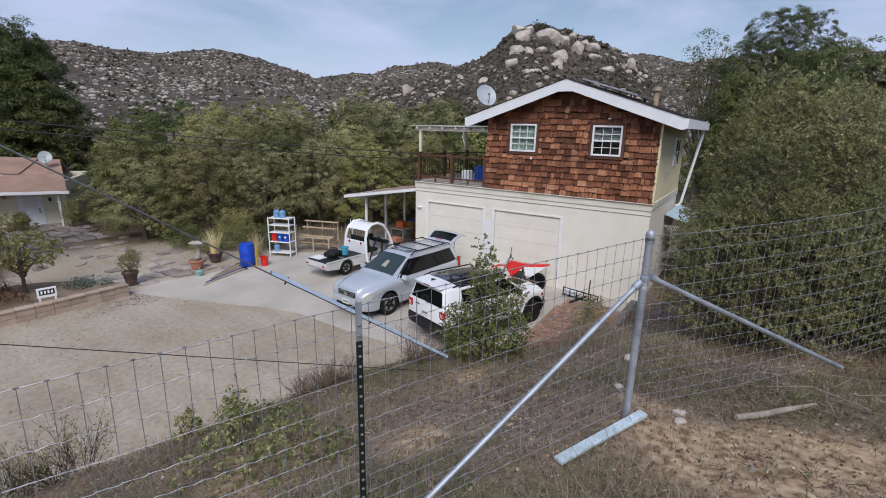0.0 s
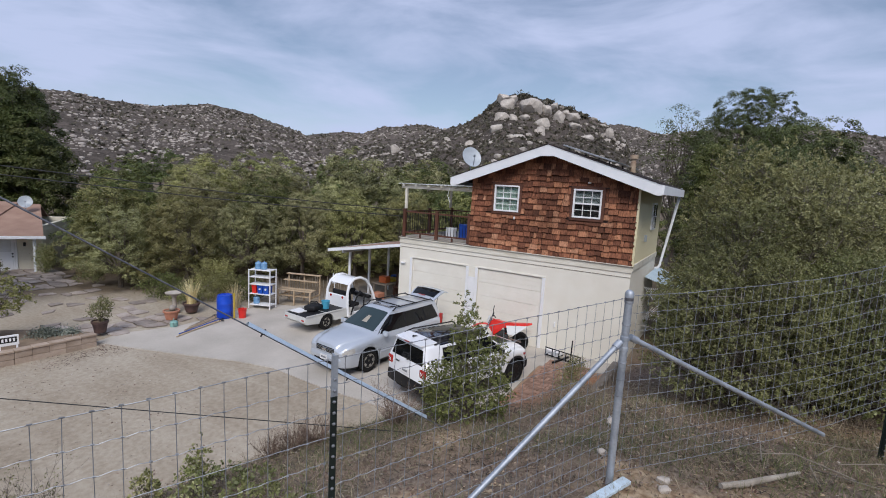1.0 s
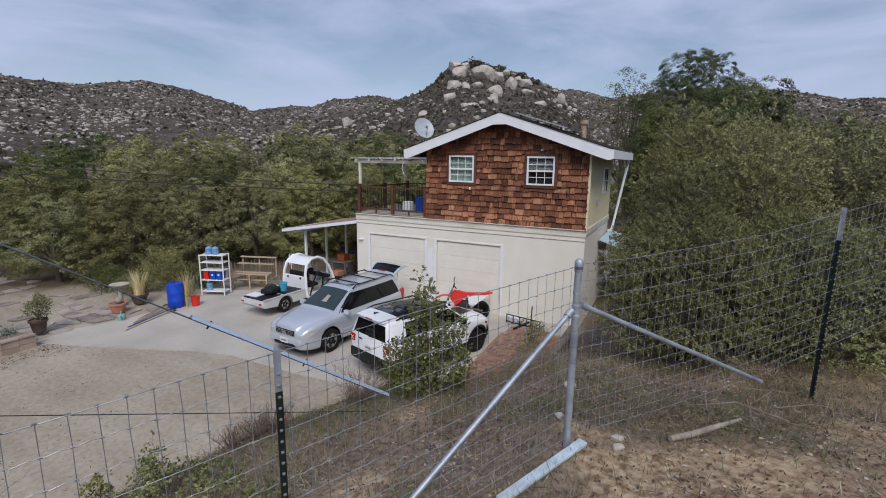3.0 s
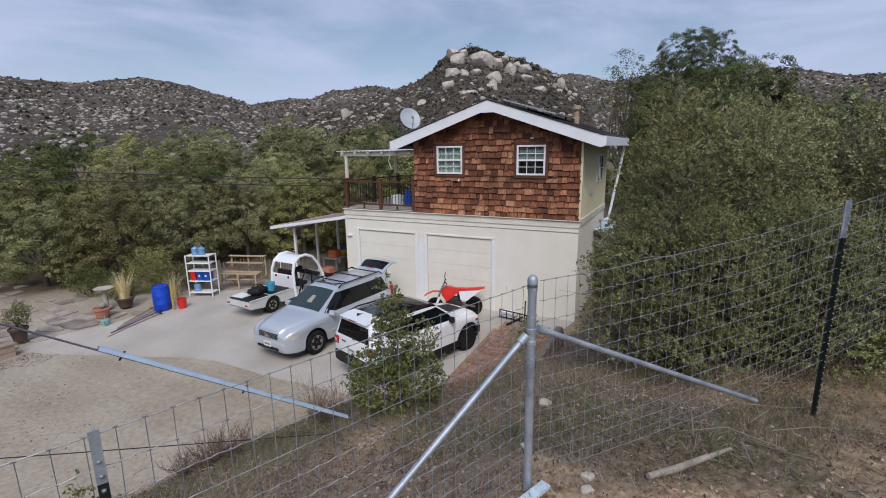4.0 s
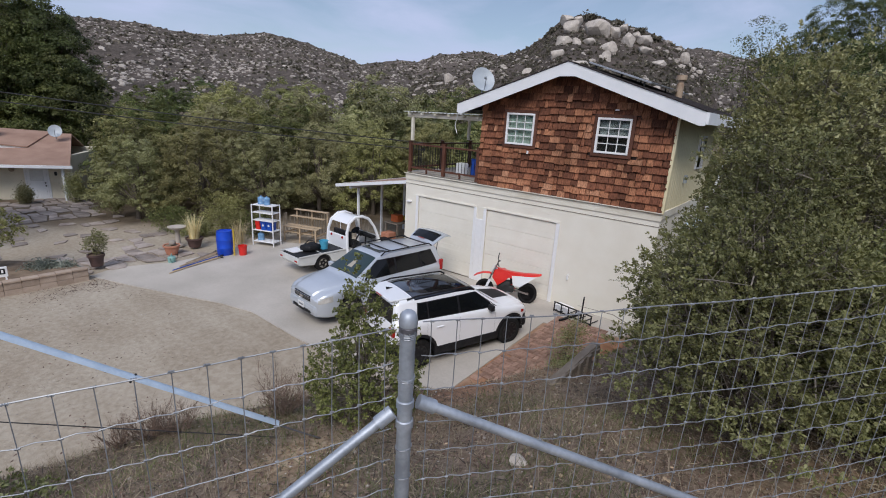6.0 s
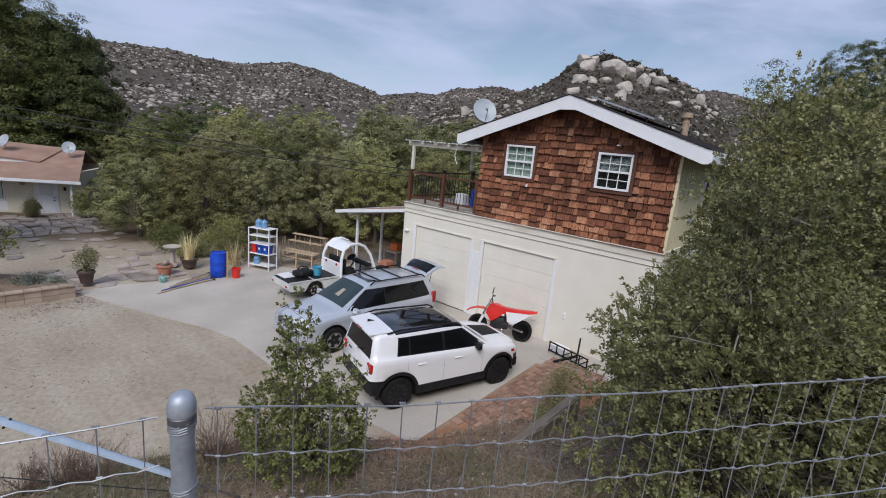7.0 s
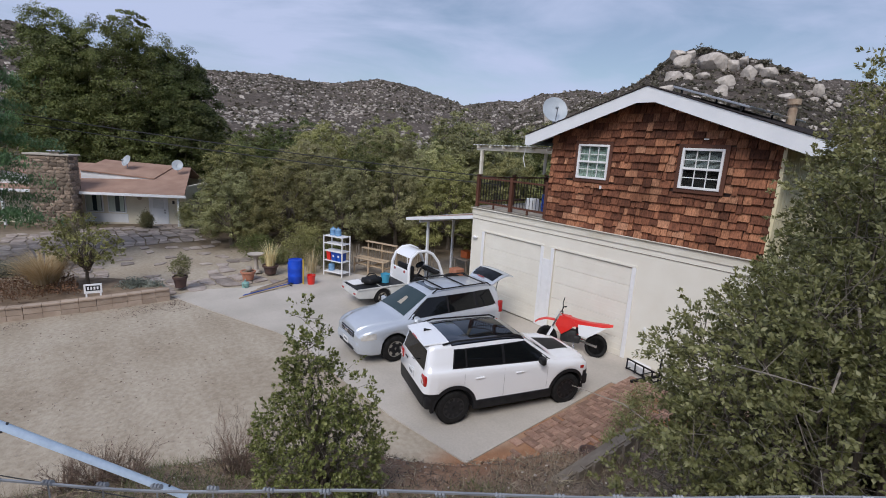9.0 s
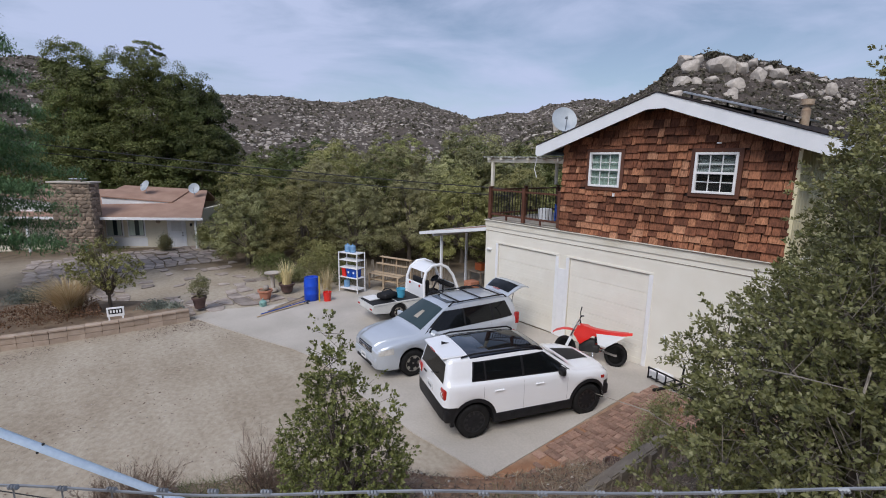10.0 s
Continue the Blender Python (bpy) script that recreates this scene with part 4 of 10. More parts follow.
soft_box(bm, (0, 0, 0), (0.016, 0.175, roof_under(WR) - LEDGE - 0.02), 0.003, seg=1)
board_me = mesh_of("siding_board", bm, M["siding"])
for k in range(25):
    ob = new("siding_board", board_me)
    ob.parent = side_up
    ob.location = (WR + 0.004, 0.1 + k * 0.2, (LEDGE + roof_under(WR)) / 2)
bm = bm_new()
soft_box(bm, (WR + 0.02, -0.01, (LEDGE + roof_under(WR)) / 2), (0.07, 0.09, roof_under(WR) - LEDGE), 0.008)
part("corner_board", bm, M["siding"], house)
bm = bm_new()
box(bm, (WR - 0.75, DEP / 2, LEDGE - 0.02), (1.2, DEP - 0.4, 0.1))
part("inner_floor", bm, M["unlit_dark"], house)


# windows of the gable
def sash_window(parent, x0, x1, z0, z1, y, blind):
    win = part("window", bm_new(), M["vinyl"], parent, "white vinyl sash window with grille bars")
    w = 0.055
    for a, b, c, d in ((x0, x0 + w, z0, z1), (x1 - w, x1, z0, z1), (x0 + w, x1 - w, z1 - w, z1), (x0 + w, x1 - w, z0, z0 + w)):
        bm = bm_new()
        soft_box(bm, ((a + b) / 2, y, (c + d) / 2), (b - a, 0.08, d - c), 0.008, seg=1)
        part("window_frame", bm, M["vinyl"], win)
    zm = (z0 + z1) / 2
    bm = bm_new()
    soft_box(bm, ((x0 + x1) / 2, y, zm), (x1 - x0 - 2 * w, 0.06, 0.05), 0.006, seg=1)
    part("meeting_rail", bm, M["vinyl"], win)
    for k in (1, 2):
        bm = bm_new()
        xx = x0 + w + (x1 - x0 - 2 * w) * k / 3
        box(bm, (xx, y + 0.012, zm), (0.018, 0.02, z1 - z0 - 2 * w))
        part("glazing_bar", bm, M["vinyl"], win)
    for zz in ((zm + z1 - w) / 2, (zm + z0 + w) / 2):
        bm = bm_new()
        box(bm, ((x0 + x1) / 2, y + 0.012, zz), (x1 - x0 - 2 * w, 0.02, 0.018))
        part("glazing_bar", bm, M["vinyl"], win)
    bm = bm_new()
    box(bm, ((x0 + x1) / 2, y + 0.028, zm), (x1 - x0 - 2 * w, 0.006, z1 - z0 - 2 * w))
    g = part("pane", bm, M["pane"], win)
    g.visible_shadow = False
    # added dark sheet that stands for the unlit room behind the glass
    bm = bm_new()
    box(bm, ((x0 + x1) / 2, y + 0.30, zm), (x1 - x0 + 0.1, 0.02, z1 - z0 + 0.1))
    part("room_shade", bm, M["unlit_dark"], win)
    if blind == "curtain":
        bm = bm_new()
        n = 28
        pts = [(x0 + 0.04 + (x1 - x0 - 0.08) * k / n, y + 0.075 + 0.012 * math.sin(k * 1.9)) for k in range(n + 1)]
        vs = [(bm.verts.new((px, py, z0 + 0.04)), bm.verts.new((px, py, z1 - 0.04))) for px, py in pts]
        for p, q in zip(vs, vs[1:]):
            bm.faces.new((p[0], q[0], q[1], p[1]))
        part("curtain", bm, M["curtain"], win, "pale green curtain behind glass")
    else:
        bm = bm_new()
        for k in range(15):
            zz = zm + 0.03 + k * 0.026
            box(bm, ((x0 + x1) / 2, y + 0.07, zz), (x1 - x0 - 0.12, 0.02, 0.006), Matrix.Rotation(0.5, 3, "X"))
        part("blind", bm, M["blind"], win, "half-drawn white slatted blind")
    # brown surround
    for a, b, c, d in ((x0 - 0.09, x0, z0 - 0.09, z1 + 0.09), (x1, x1 + 0.09, z0 - 0.09, z1 + 0.09), (x0, x1, z1, z1 + 0.09), (x0, x1, z0 - 0.09, z0)):
        bm = bm_new()
        soft_box(bm, ((a + b) / 2, y + 0.01, (c + d) / 2), (b - a, 0.05, d - c), 0.006, seg=1)
        part("window_surround", bm, M["dark_board"], win)
    return win


sash_window(house, *WINS[0], -0.045, "curtain")
sash_window(house, *WINS[1], -0.045, "blind")
# side window
bm = bm_new()
soft_box(bm, (WR + 0.03, 3.2, 4.67), (0.06, 0.9, 0.95), 0.01)
sw = part("side_window", bm, M["vinyl"], house, "white side window")
bm = bm_new()
box(bm, (WR + 0.064, 3.2, 4.67), (0.006, 0.78, 0.83))
part("pane", bm, M["glass_dark"], sw)
for yy, zz, a, b in ((3.2, 4.67, 0.03, 0.83), (3.2, 4.67, 0.78, 0.03)):
    bm = bm_new()
    box(bm, (WR + 0.07, yy, zz), (0.012, a, b))
    part("glazing_bar", bm, M["vinyl"], sw)
bm = bm_new()
soft_box(bm, (WR + 0.05, 1.7, 3.98), (0.08, 0.12, 0.22), 0.015)
part("meter_box", bm, M["dish_grey"], house)
# bird-spot hook below the first window
bm = bm_new()
soft_box(bm, (1.28, -0.07, 4.38), (0.05, 0.05, 0.09), 0.01)
part("wall_hook", bm, M["vinyl"], house)
bm = bm_new()
soft_box(bm, (3.72, -0.06, 5.67), (0.1, 0.04, 0.035), 0.008)
part("wall_hook", bm, M["vinyl"], house)

# roof
RY0, RY1 = -0.48, 5.5
EAVE_L, EAVE_R = -1.06, 5.86
for side, xe in ((-1, EAVE_L), (1, EAVE_R)):
    ze = RIDGE_Z - PITCH * abs(xe - RIDGE_X)
    bm = bm_new()
    plate_poly(bm, [(RIDGE_X, RY0 + 0.035, RIDGE_Z), (xe, RY0 + 0.035, ze), (xe, RY1, ze), (RIDGE_X, RY1, RIDGE_Z)], (0, 0, 0.03))
    slope = part("roof", bm, M["asphalt_roof"], house, "dark asphalt shingle roof slope")
    rows = 26
    for k in range(rows):
        bm = bm_new()
        f0, f1 = k / rows, (k + 1) / rows
        xa, xb = RIDGE_X + (xe - RIDGE_X) * f0, RIDGE_X + (xe - RIDGE_X) * f1
        za, zb = RIDGE_Z + (ze - RIDGE_Z) * f0 + 0.032, RIDGE_Z + (ze - RIDGE_Z) * f1 + 0.046
        plate_poly(bm, [(xa, RY0 - 0.03, za), (xb, RY0 - 0.03, zb), (xb, RY1, zb), (xa, RY1, za)], (0, 0, -0.012))
        part("roof_course", bm, M["asphalt_roof"], slope)
    bm = bm_new()
    plate_poly(bm, [(RIDGE_X, RY0 + 0.04, RIDGE_Z - 0.14), (xe, RY0 + 0.04, ze - 0.14), (xe, RY1, ze - 0.14), (RIDGE_X, RY1, RIDGE_Z - 0.14)], (0, 0, 0.13))
    part("soffit", bm, M["dark_board"], house, "brown boarded soffit")
    # white front fascia with plumb-cut end and flattened peak
    bm = bm_new()
    d = 0.31
    inner = 0.22
    plate_poly(bm, [(RIDGE_X, RY0, RIDGE_Z + 0.01), (xe, RY0, ze + 0.01), (xe, RY0, ze - d + 0.03), (xe - side * 0.12, RY0, ze - d + 0.02),
                    (RIDGE_X + side * inner, RY0, RIDGE_Z - d - PITCH * inner + 0.03), (RIDGE_X, RY0, RIDGE_Z - d - PITCH * inner + 0.03)], (0, 0.034, 0))
    part("fascia", bm, M["white"], house, "broad white fascia board")
    bm = bm_new()
    beam(bm, (xe + side * 0.025, RY0 + 0.02, ze - 0.125), (xe + side * 0.025, RY1, ze - 0.125), 0.06, 0.26)
    part("gutter", bm, M["white"], house)
bm = bm_new()
box(bm, (EAVE_L + 0.4, -0.2, RIDGE_Z - PITCH * (RIDGE_X - EAVE_L - 0.4) - 0.19), (0.7, 0.5, 0.02), Matrix.Rotation(-math.atan(PITCH), 3, "Y"))
part("eave_board", bm, M["trim_worn"], house)
# rear downspout with elbow
bm = bm_new()
tube(bm, [(5.80, 5.58, 5.74), (5.77, 5.54, 5.5), (5.38, 5.15, 2.72), (5.32, 5.10, 2.60), (5.20, 5.05, 2.57)], 0.05, 10)
part("downspout", bm, M["white"], house, "white round downspout", smooth=True)
# roof vent pipe
bm = bm_new()
lathe(bm, [(0.10, 0), (0.10, 0.42), (0.085, 0.44), (0.085, 0.52), (0.15, 0.53), (0.15, 0.66), (0.0, 0.68)], 16, pose(4.42, 2.82, 6.12))
part("roof_vent", bm, M["stain_steel"], house, "rust-stained round roof vent pipe", smooth=True)
# solar panel rack on the right slope
ang = math.atan(PITCH)
solar = thing("solar_panel", "low tilted solar panel row on the dark roof", "solar panel")
for k in range(4):
    y0 = 0.15 + k * 1.02
    c = Vector((3.55, y0 + 0.5, RIDGE_Z - PITCH * (3.55 - RIDGE_X) + 0.17))
    rot = Matrix.Rotation(ang - 0.02, 3, "Y")
    bm = bm_new()
    soft_box(bm, c, (1.75, 1.0, 0.045), 0.006, rot, 1)
    pn = part("panel", bm, M["alu"], solar)
    bm = bm_new()
    box(bm, c + Vector((0, 0, 0.026)), (1.69, 0.94, 0.004), rot)
    part("cell_sheet", bm, M["solar"], pn)
for yy in (0.2, 2.2, 4.1):
    for xx in (2.9, 4.2):
        bm = bm_new()
        zz = RIDGE_Z - PITCH * (xx - RIDGE_X)
        box(bm, (xx, yy, zz + 0.075), (0.04, 0.04, 0.16))
        part("bracket", bm, M["black_plastic"], solar)


# satellite dishes
def sat_dish(loc, yaw, size, mat_name, label, mast=0.45):
    ob = thing("satellite_dish", label, "satellite dish", pose(*loc))
    bm = bm_new()
    cyl(bm, (0, 0, -0.02), (0, 0, mast), 0.022, seg=10)
    part("mast", bm, M["galv"], ob, smooth=True)
    tilt = pose(0, 0, mast + 0.05, 62, 0, yaw)
    bm = bm_new()
    prof = [(size * k / 8, 0.16 * size * (k / 8) ** 2 * 1.6) for k in range(9)]
    lathe(bm, [(max(r, 0.0001), z) for r, z in prof] + [(size * 1.01, prof[-1][1] - 0.01), (size * 0.5, 0.03 * size), (0.0001, -0.02)], 28, tilt @ Matrix.Diagonal((1.0, 1.12, 1.0, 1)))
    part("reflector", bm, M[mat_name], ob, smooth=True)
    bm = bm_new()
    a, b = tilt @ Vector((0, -size * 1.05, 0.1 * size)), tilt @ Vector((0, -size * 0.25, size * 1.05))
    tube(bm, [a, (a + b) / 2 + Vector((0, 0, -0.03)), b], 0.013, 6)
    part("feed_arm", bm, M["galv"], ob)
    bm = bm_new()
    cyl(bm, b, b + (tilt.to_3x3() @ Vector((0, 0.02, -0.12))), 0.035, 0.045, 10)
    part("receiver", bm, M["dish_grey"], ob, smooth=True)
    return ob


sat_dish((-0.72, 0.25, 5.80), 52, 0.36, "dish_grey", "grey satellite dish on a short roof mast", 0.55)
# roof antenna foot cable
bm = bm_new()
tube(bm, [(-1.02, -0.3, 5.58), (-1.2, -0.25, 5.45), (-1.35, -0.2, 5.0), (-1.25, -0.2, 4.75)], 0.012, 6)
part("loose_cable", bm, M["vinyl"], house, "dangling white cable at the eave")

# ---- deck, railing and pergola ----
DY1 = 3.7
for k in range(22):
    bm = bm_new()
    y = 0.05 + k * 0.165
    box(bm, ((WL + UL) / 2, y + 0.07, LEDGE + 0.065), (UL - WL + 0.02, 0.15, 0.03))
    part("deck_board", bm, M["deck_wood"], house, "worn pale deck board")
rail = thing("deck_railing", "brown wooden railing with dark metal balusters", "railing")


def rail_run(p, q, n_bal):
    p, q = Vector(p), Vector(q)
    for z, h in ((0.98, 0.05), (0.16, 0.06)):
        bm = bm_new()
        beam(bm, p + Vector((0, 0, z)), q + Vector((0, 0, z)), 0.07 if z > 0.5 else 0.045, h)
        part("rail", bm, M["dark_board"], rail)
    for k in range(n_bal):
        c = p.lerp(q, (k + 0.5) / n_bal)
        bm = bm_new()
        cyl(bm, c + Vector((0, 0, 0.18)), c + Vector((0, 0, 0.96)), 0.009, seg=6)
        part("baluster", bm, M["black_plastic"], rail)


def rail_post(x, y, h=1.06, sup=True):
    bm = bm_new()
    soft_box(bm, (x, y, LEDGE + 0.08 + h / 2), (0.11, 0.11, h), 0.01)
    soft_box(bm, (x, y, LEDGE + 0.08 + h + 0.012), (0.14, 0.14, 0.03), 0.01)
    part("post", bm, M["dark_board"], rail)


zd = LEDGE + 0.08
for x in (-3.42, -1.90, -0.50):
    rail_post(x, 0.02)
for y in (1.8, DY1 - 0.05):
    rail_post(-3.42, y)
for x in (-1.9, -0.50):
    rail_post(x, DY1 - 0.05)
rail_run((-3.36, 0.02, zd), (-1.96, 0.02, zd), 11)
rail_run((-1.84, 0.02, zd), (-0.56, 0.02, zd), 10)
rail_run((-3.42, 0.08, zd), (-3.42, 1.74, zd), 12)
rail_run((-3.42, 1.86, zd), (-3.42, DY1 - 0.11, zd), 12)
rail_run((-3.36, DY1 - 0.05, zd), (-1.96, DY1 - 0.05, zd), 11)
rail_run((-1.84, DY1 - 0.05, zd), (-0.56, DY1 - 0.05, zd), 10)
for x in (-2.65, -1.2):
    bm = bm_new()
    box(bm, (x, 0.02, zd + 0.065), (0.05, 0.05, 0.13))
    part("rail_block", bm, M["dark_board"], rail)

perg = thing("pergola", "cream pergola with ribbed translucent roof over the deck", "pergola")
for y in (0.06, 3.45):
    bm = bm_new()
    soft_box(bm, (-3.40, y, (zd + 1.1 + 5.18) / 2), (0.095, 0.095, 5.18 - zd - 1.1), 0.008)
    part("post", bm, M["trim_worn"], perg)
    bm = bm_new()
    soft_box(bm, (-2.0, y, 5.24), (3.3, 0.06, 0.13), 0.006)
    part("beam", bm, M["trim_worn"], perg)
for k in range(6):
    bm = bm_new()
    x = -3.45 + k * 0.58
    soft_box(bm, (x, 1.75, 5.285), (0.045, 3.8, 0.08), 0.005, seg=1)
    part("rafter", bm, M["trim_worn"], perg)
bm = bm_new()
n = 90
vs = []
for k in range(n + 1):
    x = -3.72 + 3.3 * k / n
    z = 5.35 + 0.014 * math.cos(k * math.pi / 2.2)
    vs.append([bm.verts.new((x, y, z + 0.012 * (y + 0.1))) for y in (-0.12, 3.75)])
for a, b in zip(vs, vs[1:]):
    bm.faces.new((a[0], b[0], b[1], a[1]))
part("roof_sheet", bm, M["corrugated"], perg, "grimy ribbed translucent sheet")
# things on the deck
bm = bm_new()
soft_box(bm, (-1.35, 1.3, zd + 0.3), (0.42, 0.36, 0.6), 0.03)
single("deck_cooler", bm, M["blue_bin"], "blue plastic box standing on the deck", "box")
bm = bm_new()
soft_box(bm, (-1.75, 0.9, zd + 0.22), (0.35, 0.3, 0.44), 0.03)
single("deck_crate", bm, M["white"], "white plastic crate standing on the deck", "crate")

# ---- carport ----
cp = thing("carport", "white-edged lean-to carport roof on slim white posts", "carport")
bm = bm_new()
plate_poly(bm, [(-7.62, 0.05, 2.24), (WL - 0.02, 0.05, 2.90), (WL - 0.02, 4.6, 2.90), (-7.62, 4.6, 2.24)], (0, 0, 0.03))
part("roof_sheet", bm, M["tan_roof"], cp)
for a, b in (((-7.62, 0.03, 2.22), (WL - 0.02, 0.03, 2.88)), ((-7.63, 0.06, 2.22), (-7.63, 4.6, 2.22))):
    bm = bm_new()
    beam(bm, a, b, 0.03, 0.12)
    part("edge_board", bm, M["white"], cp)
bm = bm_new()
beam(bm, (-6.85, 0.15, 2.24), (-6.95, 4.5, 2.24), 0.08, 0.14)
part("beam", bm, M["white"], cp)
for x, y in ((-6.72, 0.5), (-6.80, 1.93), (-6.9, 3.5)):
    zb = drive_z(x, y)
    bm = bm_new()
    soft_box(bm, (x, y, (zb + 2.2) / 2), (0.09, 0.09, 2.2 - zb), 0.008)
    part("post", bm, M["white"], cp)

# ---- cedar shingles of the gable ----
def in_window(x0, x1, z0, z1):
    return any(x1 > a - 0.10 and x0 < b + 0.10 and z1 > c - 0.09 and z0 < d + 0.09 for a, b, c, d in WINS)


sh_rng = random.Random(11)
near_sh, rest = [], []
row_h = 0.188
z = LEDGE + 0.03
row = 0
while z < RIDGE_Z - 0.35:
    x = UL - 0.02
    while x < WR + 0.01:
        w = sh_rng.choice((0.11, 0.16, 0.20, 0.24, 0.28, 0.33)) * sh_rng.uniform(0.9, 1.1)
        x1 = min(x + w, WR + 0.02)
        drop = sh_rng.choice((-0.028, -0.012, -0.006, 0.0, 0.004, 0.01, 0.02))
        pieces = [(x, x1, z + drop, z + row_h + 0.03)]
        for a, b, c, d in WINS:
            out = []
            for p0, p1, q0, q1 in pieces:
                if p1 > a - 0.09 and p0 < b + 0.09 and q1 > c - 0.08 and q0 < d + 0.08:
                    if q0 < c - 0.12:
                        out.append((p0, p1, q0, c - 0.085))
                    elif q1 > d + 0.12:
                        out.append((p0, p1, d + 0.085, q1))
                    else:
                        if p0 < a - 0.13:
                            out.append((p0, a - 0.09, q0, q1))
                        if p1 > b + 0.13:
                            out.append((b + 0.09, p1, q0, q1))
                else:
                    out.append((p0, p1, q0, q1))
            pieces = out
        for p0, p1, q0, q1 in pieces:
            lim = min(roof_under(p0), roof_under(p1)) - 0.0
            if q0 < lim - 0.05:
                (near_sh if q0 < 4.62 and p0 > 0.3 and len(near_sh) < 296 else rest).append((p0 + 0.007, p1 - 0.007, q0, min(q1, lim + 0.06)))
        x = x1
    z += row_h
    row += 1
sh_mesh = {}


def shingle_geo(bm, x0, x1, z0, z1, t0):
    v = [bm.verts.new(p) for p in ((x0, -t0, z0), (x1, -t0 - 0.002, z0), (x1, -0.006, z1), (x0, -0.006, z1), (x0, -0.001, z0), (x1, -0.001, z0))]
    for f in ((0, 1, 2, 3), (4, 5, 1, 0), (0, 3, 4), (1, 5, 2)):
        bm.faces.new([v[i] for i in f])


bm = bm_new()
for s in rest:
    shingle_geo(bm, *s, sh_rng.uniform(0.045, 0.078))
cl = part("shingle_cladding", bm, M["shingle_set"], house, "rusty brown cedar shingles in uneven rows")
tagged(cl, kind="stuff")
for x0, x1, z0, z1 in near_sh:
    key = (round((x1 - x0) * 50), round((z1 - z0) * 50))
    if key not in sh_mesh:
        bm = bm_new()
        shingle_geo(bm, 0, key[0] / 50, 0, key[1] / 50, 0.060)
        sh_mesh[key] = mesh_of("shingle", bm, M["shingle"])
    ob = new("shingle", sh_mesh[key])
    ob.parent = house
    ob.location = (x0, sh_rng.uniform(-0.014, 0.006), z0)

# ---- vehicles ----


def wheel(parent, c, r, w, side, rim_mat, spokes, hub=0.62, tread=True):
    """A tyre with its rim and spokes; side is +1 for the vehicle's left."""
    at = Matrix.Translation(c) @ Matrix.Rotation(-side * math.pi / 2, 4, "X")
    bm = bm_new()
    h = w / 2
    lathe(bm, [(r * hub, -h * 0.9), (r * 0.80, -h), (r * 0.94, -h * 0.88), (r, -h * 0.6), (r, h * 0.6), (r * 0.94, h * 0.88), (r * 0.80, h), (r * hub, h * 0.9), (r * hub * 0.97, h * 0.3), (r * hub * 0.97, -h * 0.3), (r * hub, -h * 0.9)], 36, at)
    if tread:
        for k in range(44):
            a = 2 * math.pi * k / 44
            for z in (-h * 0.42, h * 0.42):
                m = at @ Matrix.Rotation(a, 4, "Z") @ Matrix.Translation((r * 1.003, 0, z))
                bmesh.ops.create_cube(bm, size=1, matrix=m @ Matrix.Diagonal((r * 0.03, r * 0.09, h * 0.7, 1)))
    ty = part("tyre", bm, M["rubber"], parent, smooth=True)
    bm = bm_new()
    lathe(bm, [(r * hub * 1.02, h * 0.72), (r * hub * 0.98, h * 0.86), (r * hub * 0.90, h * 0.80), (r * hub * 0.88, h * 0.2), (r * hub * 0.5, 0.0), (0.0001, 0.0)], 32, at)
    rm = part("rim", bm, M["black_plastic"], ty, smooth=True)
    bm = bm_new()
    lathe(bm, [(r * hub * 0.90, h * 0.70), (r * hub * 0.93, h * 0.86), (r * hub * 1.01, h * 0.88), (r * hub * 1.02, h * 0.70)], 32, at)
    part("rim_lip", bm, M[rim_mat], ty, smooth=True)
    for k in range(spokes):
        bm = bm_new()
        a = 2 * math.pi * (k + 0.5) / spokes
        m = at @ Matrix.Rotation(a, 4, "Z")
        pts = [m @ Vector(p) for p in ((r * 0.10, -r * 0.5 / spokes, h * 0.62), (r * hub * 0.95, -r * 0.7 / spokes, h * 0.80), (r * hub * 0.95, r * 0.7 / spokes, h * 0.80), (r * 0.10, r * 0.5 / spokes, h * 0.62))]
        plate_poly(bm, pts, (at.to_3x3() @ Vector((0, 0, 1))) * -0.03)
        part("spoke", bm, M[rim_mat], ty)
    bm = bm_new()
    lathe(bm, [(r * 0.19, h * 0.35), (r * 0.18, h * 0.66), (r * 0.10, h * 0.72), (0.0001, h * 0.72)], 16, at)
    part("hub_cap", bm, M[rim_mat], ty, smooth=True)
    return ty


def arch_pts(cx, cz, r, n=12, a0=0.0, a1=180.0):
    return [(cx + r * math.cos(radians(a0 + (a1 - a0) * k / n)), cz + r * math.sin(radians(a0 + (a1 - a0) * k / n))) for k in range(n + 1)]


